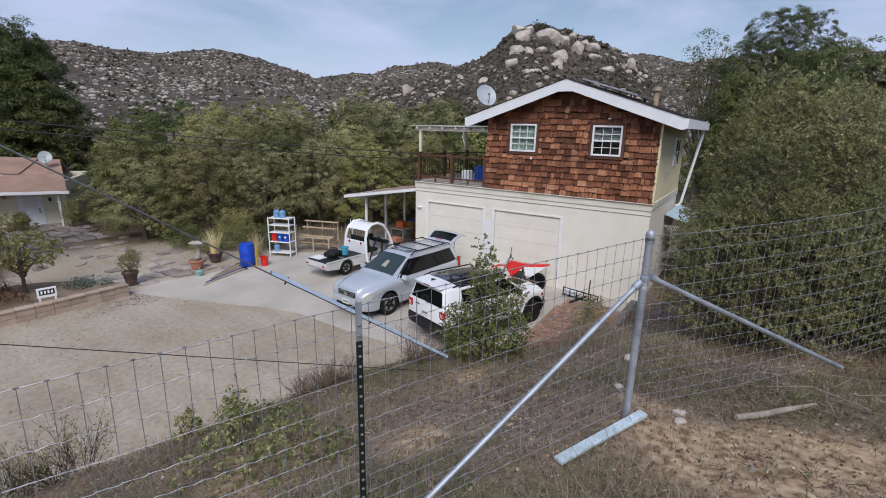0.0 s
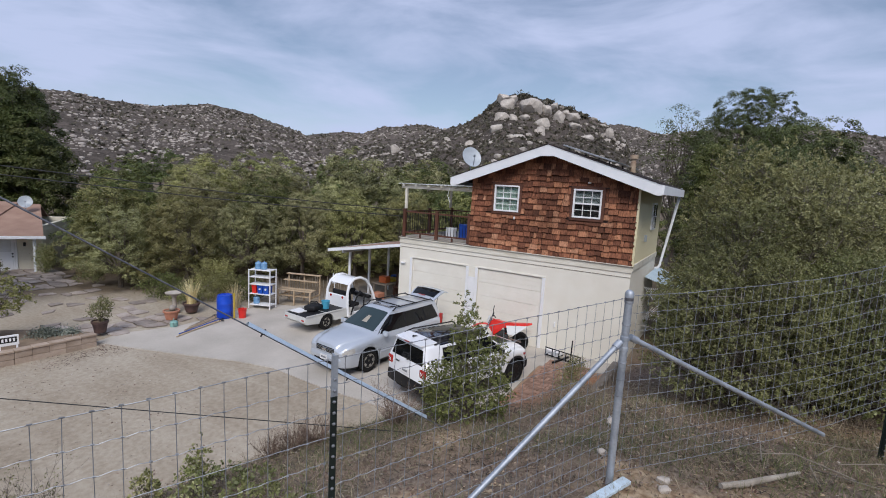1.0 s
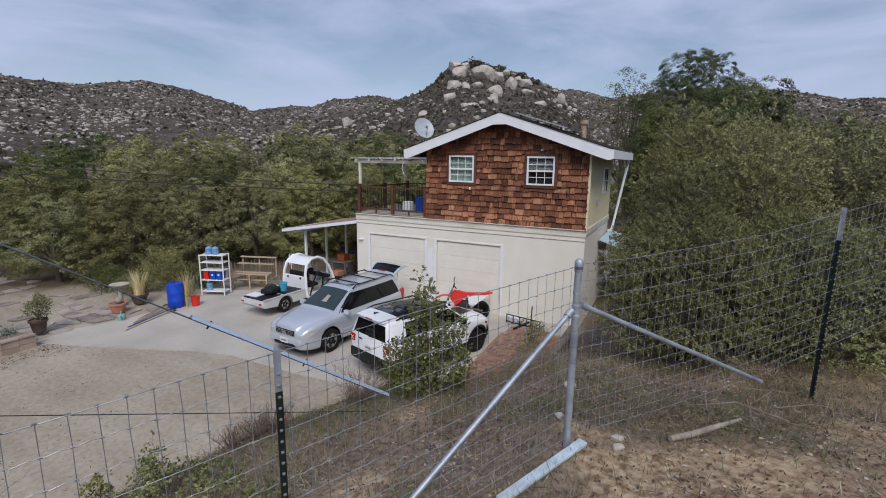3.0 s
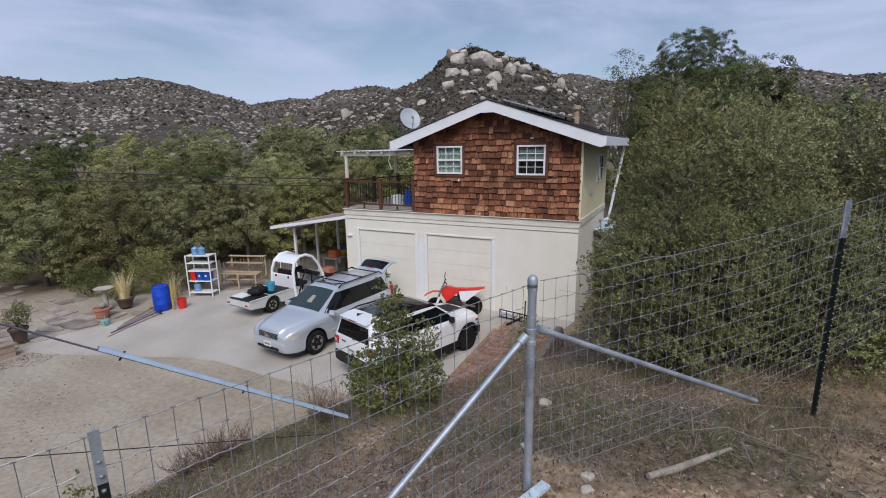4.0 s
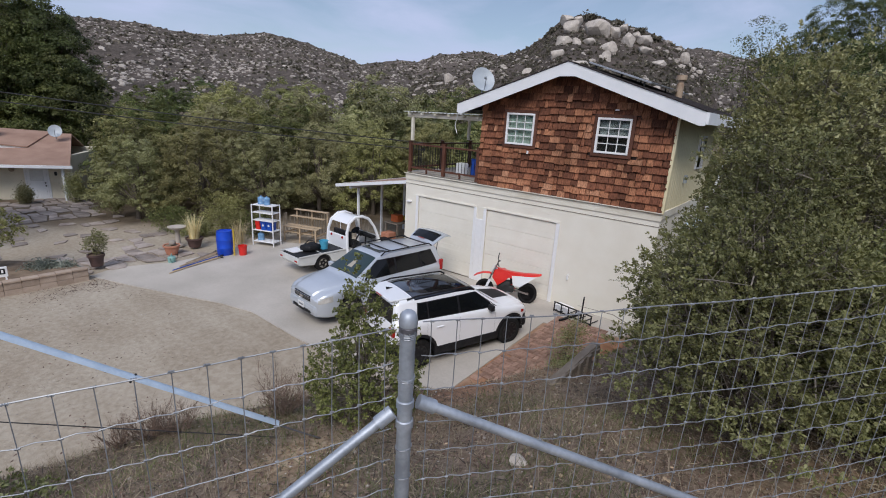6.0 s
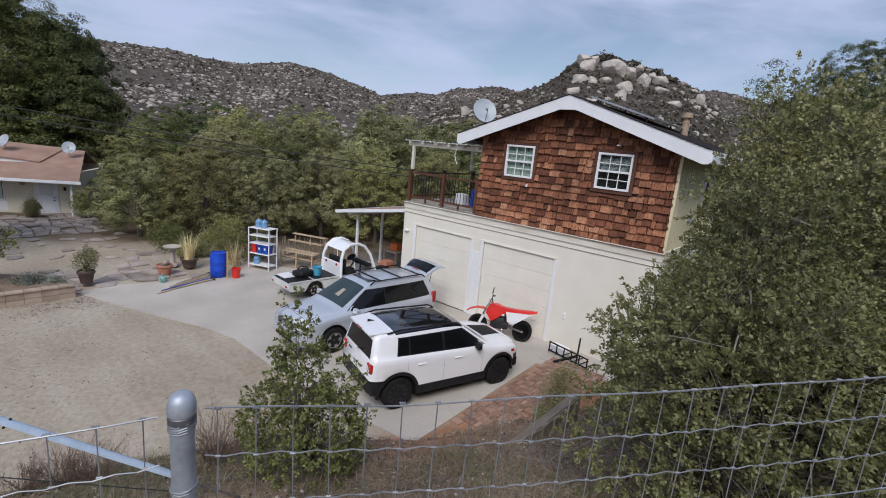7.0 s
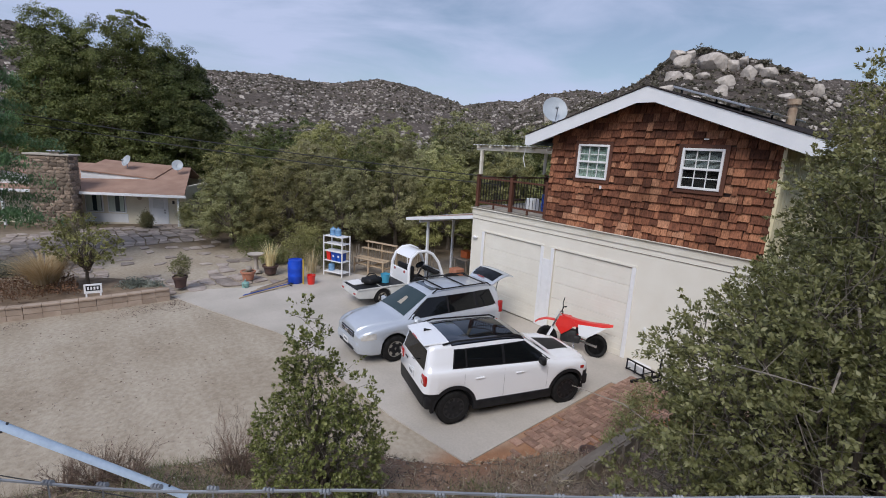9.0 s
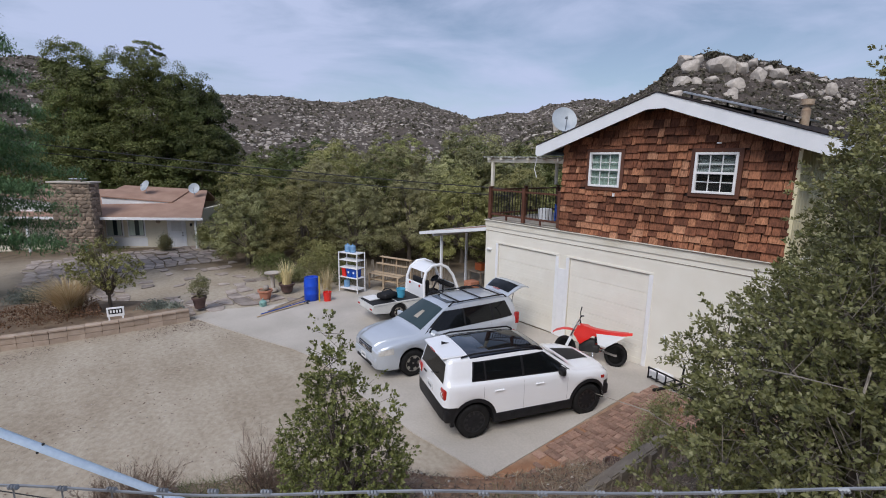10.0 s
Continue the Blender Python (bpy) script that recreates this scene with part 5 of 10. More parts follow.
def side_body(name, outline, half_w, mat, parent, nose, bevel=0.05, tuck=0.0, zt=1.0, label=""):
    """A body shell from its side outline (x, z), narrowed towards both ends and rounded at the edges."""
    bm = bm_new()
    a = [bm.verts.new((x, -half_w, z)) for x, z in outline]
    b = [bm.verts.new((x, half_w, z)) for x, z in outline]
    bm.faces.new(a)
    bm.faces.new(b[::-1])
    n = len(outline)
    for k in range(n):
        j = (k + 1) % n
        bm.faces.new((a[j], a[k], b[k], b[j]))
    rim = [e for e in bm.edges if abs(e.verts[0].co.y - e.verts[1].co.y) < 1e-6]
    bmesh.ops.bevel(bm, geom=rim, offset=bevel, segments=3, affect="EDGES", profile=0.6, clamp_overlap=True)
    for v in bm.verts:
        for x0, x1, s in nose:
            f = (v.co.x - x0) / (x1 - x0)
            if f > 0:
                v.co.y *= 1 - (1 - s) * min(1.0, f) ** 2
        if tuck and v.co.z > zt:
            v.co.y *= 1 - tuck * (v.co.z - zt)
    return part(name, bm, M[mat], parent, label, smooth=True, angle=40)


class Shell:
    """A car body lofted from cross sections along its length; rows are (x, value), heights and half widths in metres."""

    def __init__(self, top, belt, plan, roof_w, low, width, arches, tilt=(), tilt_from=-1.4):
        self.top, self.belt, self.plan, self.roof_w, self.low = top, belt, plan, roof_w, low
        self.width, self.arches, self.tilt, self.tilt_from = width, arches, tilt, tilt_from
        self.x0, self.x1 = top[0][0], top[-1][0]

    def section(self, x):
        w = self.width * lerp_list(self.plan, x)
        zr, zs, wr, zl = lerp_list(self.top, x), lerp_list(self.belt, x), lerp_list(self.roof_w, x), lerp_list(self.low, x)
        for cx, cz, r in self.arches:
            if abs(x - cx) < r:
                zl = max(zl, cz + math.sqrt(r * r - (x - cx) ** 2))
        wr = min(wr, w * 0.93)
        drop = min(0.07, (zr - zs) * 0.5)
        zm = max(0.72, zl + 0.12)
        ring = [(0, zl), (w * 0.80, zl), (w * 0.95, zl + 0.01), (w * 0.985, zl + 0.05), (w, zm), (w * 0.998, max(zm + 0.01, zs - 0.14)), (w * 0.985, max(zm + 0.02, zs - 0.05)), (w * 0.95, max(zm + 0.03, zs))]
        a, b = (w * 0.935, max(zm + 0.035, zs + 0.008)), (wr, max(zm + 0.05, zr - drop))
        for t in (0.0, 0.33, 0.67, 1.0):
            ring.append((a[0] + (b[0] - a[0]) * t + 0.012 * math.sin(math.pi * t), a[1] + (b[1] - a[1]) * t))
        zr = max(zr, b[1] + 0.005)
        ring += [(wr * 0.975, zr - drop * 0.45), (wr * 0.92, zr - drop * 0.1), (wr * 0.7, zr + 0.010), (wr * 0.35, zr + 0.020), (0, zr + 0.022)]
        return ring

    def shift(self, x, z):
        if not self.tilt:
            return x
        f = min(1.0, max(0.0, (self.tilt_from - x) / (self.tilt_from - self.x0)))
        return x + f * f * lerp_list(self.tilt, z)

    def side_y(self, x, z):
        r = self.section(x)[3:13]
        return float(np.interp(z, [p[1] for p in r], [p[0] for p in r]))

    def top_z(self, x, y):
        r = self.section(x)[8:][::-1]
        return float(np.interp(abs(y), [p[0] for p in r], [p[1] for p in r]))

    def build(self, car, classes):
        """classes: (name, material, label, test(x, ring index)); the first that fits takes a face."""
        xs = [self.x0]
        while xs[-1] < self.x1 - 0.001:
            edge = min(xs[-1] - self.x0, self.x1 - xs[-1])
            xs.append(min(self.x1, xs[-1] + (0.02 if edge < 0.12 else 0.045)))
        n = len(self.section(0.0))
        grid = []
        for x in xs:
            r = self.section(x)
            row = [(self.shift(x, z), -y, z) for y, z in r] + [(self.shift(x, z), y, z) for y, z in r[-2:0:-1]]
            grid.append(row)
        m = len(grid[0])
        bms = [bm_new() for _ in classes]
        caches = [{} for _ in classes]

        def vert(c, i, j):
            if (i, j) not in caches[c]:
                caches[c][i, j] = bms[c].verts.new(grid[i][j])
            return caches[c][i, j]
        for i in range(len(xs) - 1):
            xm = (xs[i] + xs[i + 1]) / 2
            for j in range(m):
                j2 = (j + 1) % m
                ring = j if j < n - 1 else m - 1 - j
                c = next(q for q, row in enumerate(classes) if row[3](xm, ring))
                bms[c].faces.new((vert(c, i, j), vert(c, i, j2), vert(c, i + 1, j2), vert(c, i + 1, j)))
        for i, way in ((0, 1), (len(xs) - 1, -1)):
            for j in range(n - 1):
                jj, kk = (m - j) % m, (m - j - 1) % m
                c = next(q for q, row in enumerate(classes) if row[3](xs[i], j))
                f = [vert(c, i, j), vert(c, i, j + 1)] + ([vert(c, i, kk)] if kk != j + 1 else []) + ([vert(c, i, jj)] if jj != j else [])
                if len(set(f)) > 2:
                    bms[c].faces.new(f if way > 0 else f[::-1])
        for bm, (name, mt, label, _) in zip(bms, classes):
            if bm.faces:
                bmesh.ops.recalc_face_normals(bm, faces=bm.faces[:])
                part(name, bm, M[mt], car, label, smooth=True, angle=50)
            else:
                bm.free()

    def sheet(self, car, name, mt, fn, quad, nu=10, nv=5, label="", thick=None):
        """A thin patch over a bilinear quad of (u, v) plan values carried onto the shell by fn."""
        bm = bm_new()
        g = []
        for a in range(nu + 1):
            row = []
            for b in range(nv + 1):
                u, v = a / nu, b / nv
                p = [(quad[0][t] * (1 - u) + quad[1][t] * u) * (1 - v) + (quad[3][t] * (1 - u) + quad[2][t] * u) * v for t in (0, 1)]
                row.append(bm.verts.new(fn(*p)))
            g.append(row)
        for a in range(nu):
            for b in range(nv):
                bm.faces.new((g[a][b], g[a + 1][b], g[a + 1][b + 1], g[a][b + 1]))
        bmesh.ops.recalc_face_normals(bm, faces=bm.faces[:])
        return part(name, bm, M[mt], car, label, smooth=True)

    def on_side(self, sy, off):
        return lambda x, z: (self.shift(x, z), sy * (self.side_y(x, z) + off), z)

    def on_top(self, off):
        return lambda x, y: (x + off * 0.6 * (1 if x > 0.25 else 0), y, self.top_z(x, y) + off)

    def on_rear(self, off):
        return lambda y, z: (self.shift(self.x0, z) - off, y, z)


def boxy_suv(m):
    car = thing("compact_suv", "white boxy compact SUV with black roof and black wheels", "car", m)
    rear_axle, front_axle, r = -1.40, 1.345, 0.355
    sh = Shell(top=[(-2.01, 1.565), (-1.97, 1.60), (-1.88, 1.625), (-1.2, 1.655), (-0.3, 1.66), (0.10, 1.64), (0.28, 1.60), (0.96, 1.14), (1.08, 1.095), (1.6, 1.055), (1.85, 1.01), (1.98, 0.95), (2.05, 0.86)],
               belt=[(-2.01, 1.18), (-1.0, 1.165), (0.8, 1.10), (1.05, 1.045), (1.6, 0.985), (1.85, 0.93), (1.98, 0.86), (2.05, 0.78)],
               plan=[(-2.01, 0.82), (-1.985, 0.88), (-1.92, 0.935), (-1.78, 0.972), (-1.45, 0.992), (0, 1), (1.2, 1), (1.5, 0.985), (1.75, 0.94), (1.92, 0.87), (2.0, 0.80), (2.05, 0.70)],
               roof_w=[(-2.01, 0.62), (-1.85, 0.655), (-1.2, 0.69), (0.2, 0.665), (0.35, 0.67), (0.96, 0.76), (1.2, 0.74), (2.05, 0.52)],
               low=[(-2.01, 0.40), (-1.8, 0.34), (-1.6, 0.27), (1.6, 0.27), (1.8, 0.33), (2.05, 0.38)], width=0.90,
               arches=[(rear_axle, r, 0.435), (front_axle, r, 0.435)], tilt=[(0.45, -0.02), (0.75, -0.03), (1.1, 0.0), (1.62, 0.12)])
    sh.build(car, [("rear_bumper", "black_plastic", "black plastic rear bumper", lambda x, k: x < -1.74 and k < 4),
                   ("front_bumper", "black_plastic", "black plastic front bumper", lambda x, k: x > 1.78 and k < 4),
                   ("sill_cladding", "black_plastic", "black plastic sill cladding", lambda x, k: k < 3 and -0.95 < x < 0.90),
                   ("underbody", "black_plastic", "", lambda x, k: k < 2),
                   ("roof_skin", "black_gloss", "gloss black roof panel", lambda x, k: k >= 12 and -1.45 < x < 0.25),
                   ("body", "car_white", "", lambda x, k: True)])
    sh.sheet(car, "roof_glass", "glass_dark", sh.on_top(0.004), [(0.10, -0.46), (0.10, 0.46), (-0.95, 0.48), (-0.95, -0.48)], 4, 8, "dark glass roof panel")
    bm = bm_new()
    plate_poly(bm, [(-1.50, -0.60, 1.650), (-1.50, 0.60, 1.650), (-1.99, 0.55, 1.615), (-1.99, -0.55, 1.615)], (0, 0, 0.035))
    bmesh.ops.bevel(bm, geom=bm.edges[:], offset=0.012, segments=2, affect="EDGES")
    part("spoiler", bm, M["car_white"], car, "white rear roof spoiler", smooth=True)
    bm = bm_new()
    box(bm, (-1.996, 0, 1.632), (0.02, 0.26, 0.022))
    part("brake_light", bm, M["red_lens"], car)
    bm = bm_new()
    plate_poly(bm, [(-1.58, 0.1, 1.68), (-1.76, 0.1, 1.665), (-1.76, 0.1, 1.735)], (0, 0.012, 0))
    part("fin_antenna", bm, M["black_plastic"], car)
    for sy in (-1, 1):
        bm = bm_new()
        tube(bm, [(0.22, sy * 0.625, 1.615), (0.08, sy * 0.63, 1.685), (-1.35, sy * 0.645, 1.70), (-1.62, sy * 0.63, 1.65)], 0.02, 8)
        part("roof_rail", bm, M["black_plastic"], car, smooth=True)
        on = sh.on_side(sy, 0.003)
        sh.sheet(car, "window_surround", "black_plastic", on, [(-1.46, 1.195), (0.88, 1.115), (0.26, 1.555), (-1.40, 1.555)], 24, 5)
        pane = sh.on_side(sy, 0.006)
        for nm, q in (("quarter_window", [(-1.43, 1.215), (-1.17, 1.205), (-1.17, 1.535), (-1.37, 1.535)]), ("side_window", [(-1.13, 1.205), (-0.32, 1.178), (-0.32, 1.54), (-1.13, 1.535)]), ("side_window", [(-0.26, 1.176), (0.78, 1.14), (0.25, 1.54), (-0.26, 1.54)])):
            sh.sheet(car, nm, "glass_dark", pane, q, 8, 5)
        bm = bm_new()
        soft_box(bm, (-0.03, sy * 0.872, 0.365), (1.90, 0.09, 0.20), 0.03)
        part("sill_strip", bm, M["black_plastic"], car, "thick black sill strip", smooth=True)
        bm = bm_new()
        soft_box(bm, (-1.90, sy * 0.745, 0.53), (0.24, 0.20, 0.30), 0.06)
        part("bumper_corner", bm, M["black_plastic"], car, "black rear bumper corner", smooth=True)
        bm = bm_new()
        soft_box(bm, (1.86, sy * 0.73, 0.50), (0.22, 0.18, 0.28), 0.06)
        part("bumper_corner", bm, M["black_plastic"], car, "black front bumper corner", smooth=True)
        for x in (-0.86, 0.08):
            bm = bm_new()
            soft_box(bm, (x, sy * (sh.side_y(x, 0.96) + 0.012), 0.96), (0.2, 0.028, 0.026), 0.008)
            part("door_handle", bm, M["car_white"], car)
        for x, z0, z1 in ((-0.29, 0.36, 1.08), (0.78, 0.50, 1.06), (-1.20, 0.85, 1.08)):
            sh.sheet(car, "door_gap", "car_grey", sh.on_side(sy, 0.0015), [(x - 0.003, z0), (x + 0.003, z0), (x + 0.003, z1), (x - 0.003, z1)], 1, 6)
        bm = bm_new()
        soft_box(bm, (0.58, sy * 0.96, 1.17), (0.11, 0.18, 0.15), 0.035)
        part("mirror", bm, M["black_plastic"], car, "black door mirror")
        for cx in (rear_axle, front_axle):
            bm = bm_new()
            o, q = arch_pts(cx, r, 0.50, 16, -6, 186), arch_pts(cx, r, 0.43, 16, -6, 186)
            for (xa, za), (xb, zb), (xc, zc), (xd, zd2) in zip(o, o[1:], q[1:], q):
                ya, yb = sh.side_y(xa, max(0.5, za)), sh.side_y(xb, max(0.5, zb))
                for ring in (((xa, za, ya + 0.006), (xb, zb, yb + 0.006), (xc, zc, yb + 0.016), (xd, zd2, ya + 0.016)), ((xa, za, ya + 0.006), (xb, zb, yb + 0.006), (xb, zb, yb - 0.06), (xa, za, ya - 0.06)), ((xd, zd2, ya + 0.016), (xc, zc, yb + 0.016), (xc, zc, 0.5), (xd, zd2, 0.5))):
                    bm.faces.new([bm.verts.new((px, sy * py, pz)) for px, pz, py in ring])
            part("wheel_arch", bm, M["black_plastic"], car, smooth=True)
            wheel(car, (cx, sy * 0.775, r), r, 0.225, sy, "rim_black", 10, 0.66)
        bm = bm_new()
        soft_box(bm, (-1.975, sy * 0.685, 0.97), (0.13, 0.23, 0.23), 0.045)
        tl = part("tail_light", bm, M["red_lens"], car, "square red tail light with cross", smooth=True)
        for t in (-1, 1):
            bm = bm_new()
            beam(bm, (-2.042, sy * 0.685 - 0.05, 0.97 - t * 0.05), (-2.042, sy * 0.685 + 0.05, 0.97 + t * 0.05), 0.008, 0.012, (1, 0, 0))
            part("light_cross", bm, M["plate"], tl)
        bm = bm_new()
        soft_box(bm, (-2.0, sy * 0.57, 0.52), (0.05, 0.15, 0.09), 0.012)
        part("reflector", bm, M["red_lens"], car)
        bm = bm_new()
        lathe(bm, [(0.10, 0), (0.10, 0.03), (0.0001, 0.045)], 20, Matrix.Translation((2.0, sy * 0.50, 0.80)) @ Matrix.Rotation(math.pi / 2, 4, "Y"))
        part("headlight", bm, M["lens"], car, smooth=True)
        bm = bm_new()
        soft_box(bm, (1.74, sy * (sh.side_y(1.74, 0.84) + 0.004), 0.84), (0.10, 0.02, 0.07), 0.008)
        part("side_marker", bm, M["red_lens"], car)
    sh.sheet(car, "windscreen", "glass_screen", sh.on_top(0.006), [(0.90, -0.68), (0.90, 0.68), (0.30, 0.60), (0.30, -0.60)], 8, 8)
    sh.sheet(car, "rear_window", "glass_dark", sh.on_rear(0.006), [(-0.66, 1.16), (0.66, 1.16), (0.56, 1.53), (-0.56, 1.53)], 8, 4)
    sh.sheet(car, "hood_decal", "black_plastic", sh.on_top(0.003), [(1.12, -0.36), (1.12, 0.36), (1.74, 0.28), (1.74, -0.28)], 6, 6, "matt black bonnet patch")
    bm = bm_new()
    soft_box(bm, (-2.045, 0, 0.86), (0.014, 0.31, 0.155), 0.004)
    pl = part("number_plate", bm, M["plate"], car)
    bm = bm_new()
    box(bm, (-2.054, 0, 0.86), (0.004, 0.22, 0.05))
    part("plate_bar", bm, M["car_grey"], pl)
    bm = bm_new()
    box(bm, (-2.03, 0.36, 1.02), (0.012, 0.15, 0.03))
    part("badge_bar", bm, M["black_plastic"], car)
    bm = bm_new()
    tube(bm, [(-2.03, -0.02, 1.16), (-2.045, -0.14, 1.19), (-2.02, -0.26, 1.25)], 0.008, 6)
    part("rear_wiper", bm, M["black_plastic"], car)
    for k in range(7):
        bm = bm_new()
        soft_box(bm, (2.045, -0.30 + 0.1 * k, 0.80), (0.03, 0.05, 0.13), 0.01)
        part("grille_slot", bm, M["black_plastic"], car)
    return car


def wagon_suv(m):
    car = thing("silver_suv", "silver family SUV parked with its rear hatch raised", "car", m)
    wb, r = 2.715, 0.345
    sh = Shell(top=[(-2.30, 1.30), (-2.24, 1.45), (-2.10, 1.57), (-1.95, 1.62), (-1.2, 1.655), (-0.3, 1.655), (0.10, 1.625), (0.26, 1.58), (1.10, 1.10), (1.22, 1.07), (1.6, 1.045), (1.95, 1.0), (2.15, 0.95), (2.27, 0.88), (2.32, 0.78)],
               belt=[(-2.30, 1.02), (-1.0, 1.03), (0.9, 1.02), (1.15, 1.0), (1.6, 0.97), (1.95, 0.92), (2.15, 0.86), (2.27, 0.79), (2.32, 0.70)],
               plan=[(-2.30, 0.80), (-2.26, 0.86), (-2.18, 0.91), (-2.0, 0.955), (-1.6, 0.99), (0, 1), (1.1, 1), (1.5, 0.99), (1.8, 0.965), (2.05, 0.915), (2.2, 0.85), (2.28, 0.78), (2.32, 0.71)],
               roof_w=[(-2.30, 0.55), (-2.1, 0.60), (-1.2, 0.63), (0.2, 0.61), (0.4, 0.63), (1.10, 0.76), (1.3, 0.74), (2.32, 0.44)],
               low=[(-2.30, 0.42), (-2.0, 0.34), (-1.7, 0.27), (1.7, 0.25), (2.0, 0.25), (2.32, 0.30)], width=0.905,
               arches=[(-wb / 2, r, 0.41), (wb / 2, r, 0.41)])
    # closed rear end, coloured dark for the shade inside the load bay
    sh.build(car, [("load_bay", "unlit_dark", "closed rear cap coloured dark as the shade inside the load bay", lambda x, k: x <= sh.x0 + 0.001 and k > 4), ("underbody", "black_plastic", "", lambda x, k: k < 2), ("body", "car_silver", "", lambda x, k: True)])
    # open hatch, hinged at the rear of the roof
    hinge = Vector((-2.0, 0, 1.64))
    hm = Matrix.Translation(hinge) @ Matrix.Rotation(radians(26), 4, "Y")
    prof = [(0.0, 0.0, 0.56), (-0.12, 0.035, 0.59), (-0.34, 0.055, 0.62), (-0.55, 0.03, 0.64), (-0.70, -0.05, 0.64), (-0.80, -0.17, 0.60)]
    bm = bm_new()
    rows = []
    for dx, dz, hw in prof:
        rows.append([bm.verts.new(hm @ Vector((dx, hw * t, dz - 0.06 * abs(t) ** 3 + q))) for q in (0.0, -0.045) for t in ((-1, -0.9, -0.45, 0, 0.45, 0.9, 1) if q == 0 else (1, 0.9, 0.45, 0, -0.45, -0.9, -1))])
    for ra, rb in zip(rows, rows[1:]):
        for k in range(14):
            bm.faces.new((ra[k], ra[(k + 1) % 14], rb[(k + 1) % 14], rb[k]))
    bm.faces.new(rows[0])
    bm.faces.new(rows[-1][::-1])
    bmesh.ops.recalc_face_normals(bm, faces=bm.faces[:])
    hatch = part("hatch", bm, M["car_silver"], car, "raised rear hatch", smooth=True)
    bm = bm_new()
    rows = [[bm.verts.new(hm @ Vector((dx, hw * t, dz + 0.006 - 0.06 * abs(t) ** 3))) for t in (-0.86, -0.45, 0, 0.45, 0.86)] for dx, dz, hw in ((-0.10, 0.031, 0.585), (-0.22, 0.046, 0.605), (-0.34, 0.056, 0.62), (-0.50, 0.038, 0.635))]
    for ra, rb in zip(rows, rows[1:]):
        for k in range(4):
            bm.faces.new((ra[k], ra[k + 1], rb[k + 1], rb[k]))
    bmesh.ops.recalc_face_normals(bm, faces=bm.faces[:])
    part("hatch_window", bm, M["glass_dark"], hatch, smooth=True)
    bm = bm_new()
    box(bm, hm @ Vector((-0.07, 0, 0.062)), (0.03, 0.3, 0.02))
    part("brake_light", bm, M["red_lens"], hatch)
    for s in (-1, 1):
        bm = bm_new()
        cyl(bm, (-2.16, s * 0.60, 1.40), hm @ Vector((-0.30, s * 0.56, 0.0)), 0.012, seg=8)
        part("gas_strut", bm, M["black_plastic"], hatch)
    for sy in (-1, 1):
        sh.sheet(car, "window_surround", "black_plastic", sh.on_side(sy, 0.003), [(-2.04, 1.065), (0.98, 1.055), (0.28, 1.515), (-1.86, 1.515)], 24, 5)
        pane = sh.on_side(sy, 0.006)
        for nm, q, mt in (("quarter_window", [(-2.0, 1.085), (-1.36, 1.08), (-1.30, 1.495), (-1.86, 1.49)], "glass_dark"), ("side_window", [(-1.27, 1.08), (-0.34, 1.075), (-0.36, 1.50), (-1.22, 1.495)], "glass_dark"), ("side_window", [(-0.28, 1.075), (0.86, 1.07), (0.26, 1.50), (-0.30, 1.50)], "glass_dark")):
            sh.sheet(car, nm, mt, pane, q, 8, 5)
        for x in (-0.88, 0.14):
            bm = bm_new()
            soft_box(bm, (x, sy * (sh.side_y(x, 0.90) + 0.012), 0.90), (0.19, 0.028, 0.028), 0.008)
            part("door_handle", bm, M["car_silver"], car)
        for x, z0, z1 in ((-0.31, 0.36, 1.02), (0.86, 0.48, 1.0), (-1.20, 0.80, 1.02)):
            sh.sheet(car, "door_gap", "car_grey", sh.on_side(sy, 0.0015), [(x - 0.003, z0), (x + 0.003, z0), (x + 0.003, z1), (x - 0.003, z1)], 1, 6)
        bm = bm_new()
        soft_box(bm, (0.0, sy * 0.898, 0.52), (1.75, 0.03, 0.06), 0.012)
        part("side_moulding", bm, M["car_silver"], car)
        bm = bm_new()
        soft_box(bm, (0.78, sy * 0.98, 1.08), (0.12, 0.22, 0.15), 0.035)
        part("mirror", bm, M["car_silver"], car, "silver door mirror")
        bm = bm_new()
        tube(bm, [(0.12, sy * 0.60, 1.61), (-0.02, sy * 0.60, 1.70), (-1.80, sy * 0.60, 1.70), (-1.93, sy * 0.60, 1.61)], 0.02, 8)
        part("roof_rail", bm, M["black_plastic"], car, smooth=True)
        bm = bm_new()
        g = []
        for k in range(7):
            x = 1.90 + 0.37 * k / 6
            z0, z1 = 0.67 + 0.03 * (1 - k / 6), 0.67 + 0.19 - 0.05 * k / 6
            g.append([bm.verts.new((x + 0.004, sy * (sh.side_y(x, z0 + (z1 - z0) * q / 3) + 0.006), z0 + (z1 - z0) * q / 3)) for q in range(4)])
        for ra, rb in zip(g, g[1:]):
            for q in range(3):
                bm.faces.new((ra[q], ra[q + 1], rb[q + 1], rb[q]))
        bmesh.ops.recalc_face_normals(bm, faces=bm.faces[:])
        part("headlight", bm, M["lens"], car, smooth=True)
        bm = bm_new()
        soft_box(bm, (-2.20, sy * 0.80, 0.98), (0.14, 0.10, 0.36), 0.03)
        part("tail_light", bm, M["red_lens"], car, "tall red tail light")
        bm = bm_new()
        lathe(bm, [(0.06, 0), (0.05, 0.03), (0.0001, 0.035)], 14, Matrix.Translation((2.28, sy * 0.56, 0.47)) @ Matrix.Rotation(math.pi / 2, 4, "Y"))
        part("fog_light", bm, M["lens"], car, smooth=True)
        for cx in (-wb / 2, wb / 2):
            bm = bm_new()
            o, i = arch_pts(cx, r, 0.43, 12, -6, 186), arch_pts(cx, r, 0.43, 12, -6, 186)
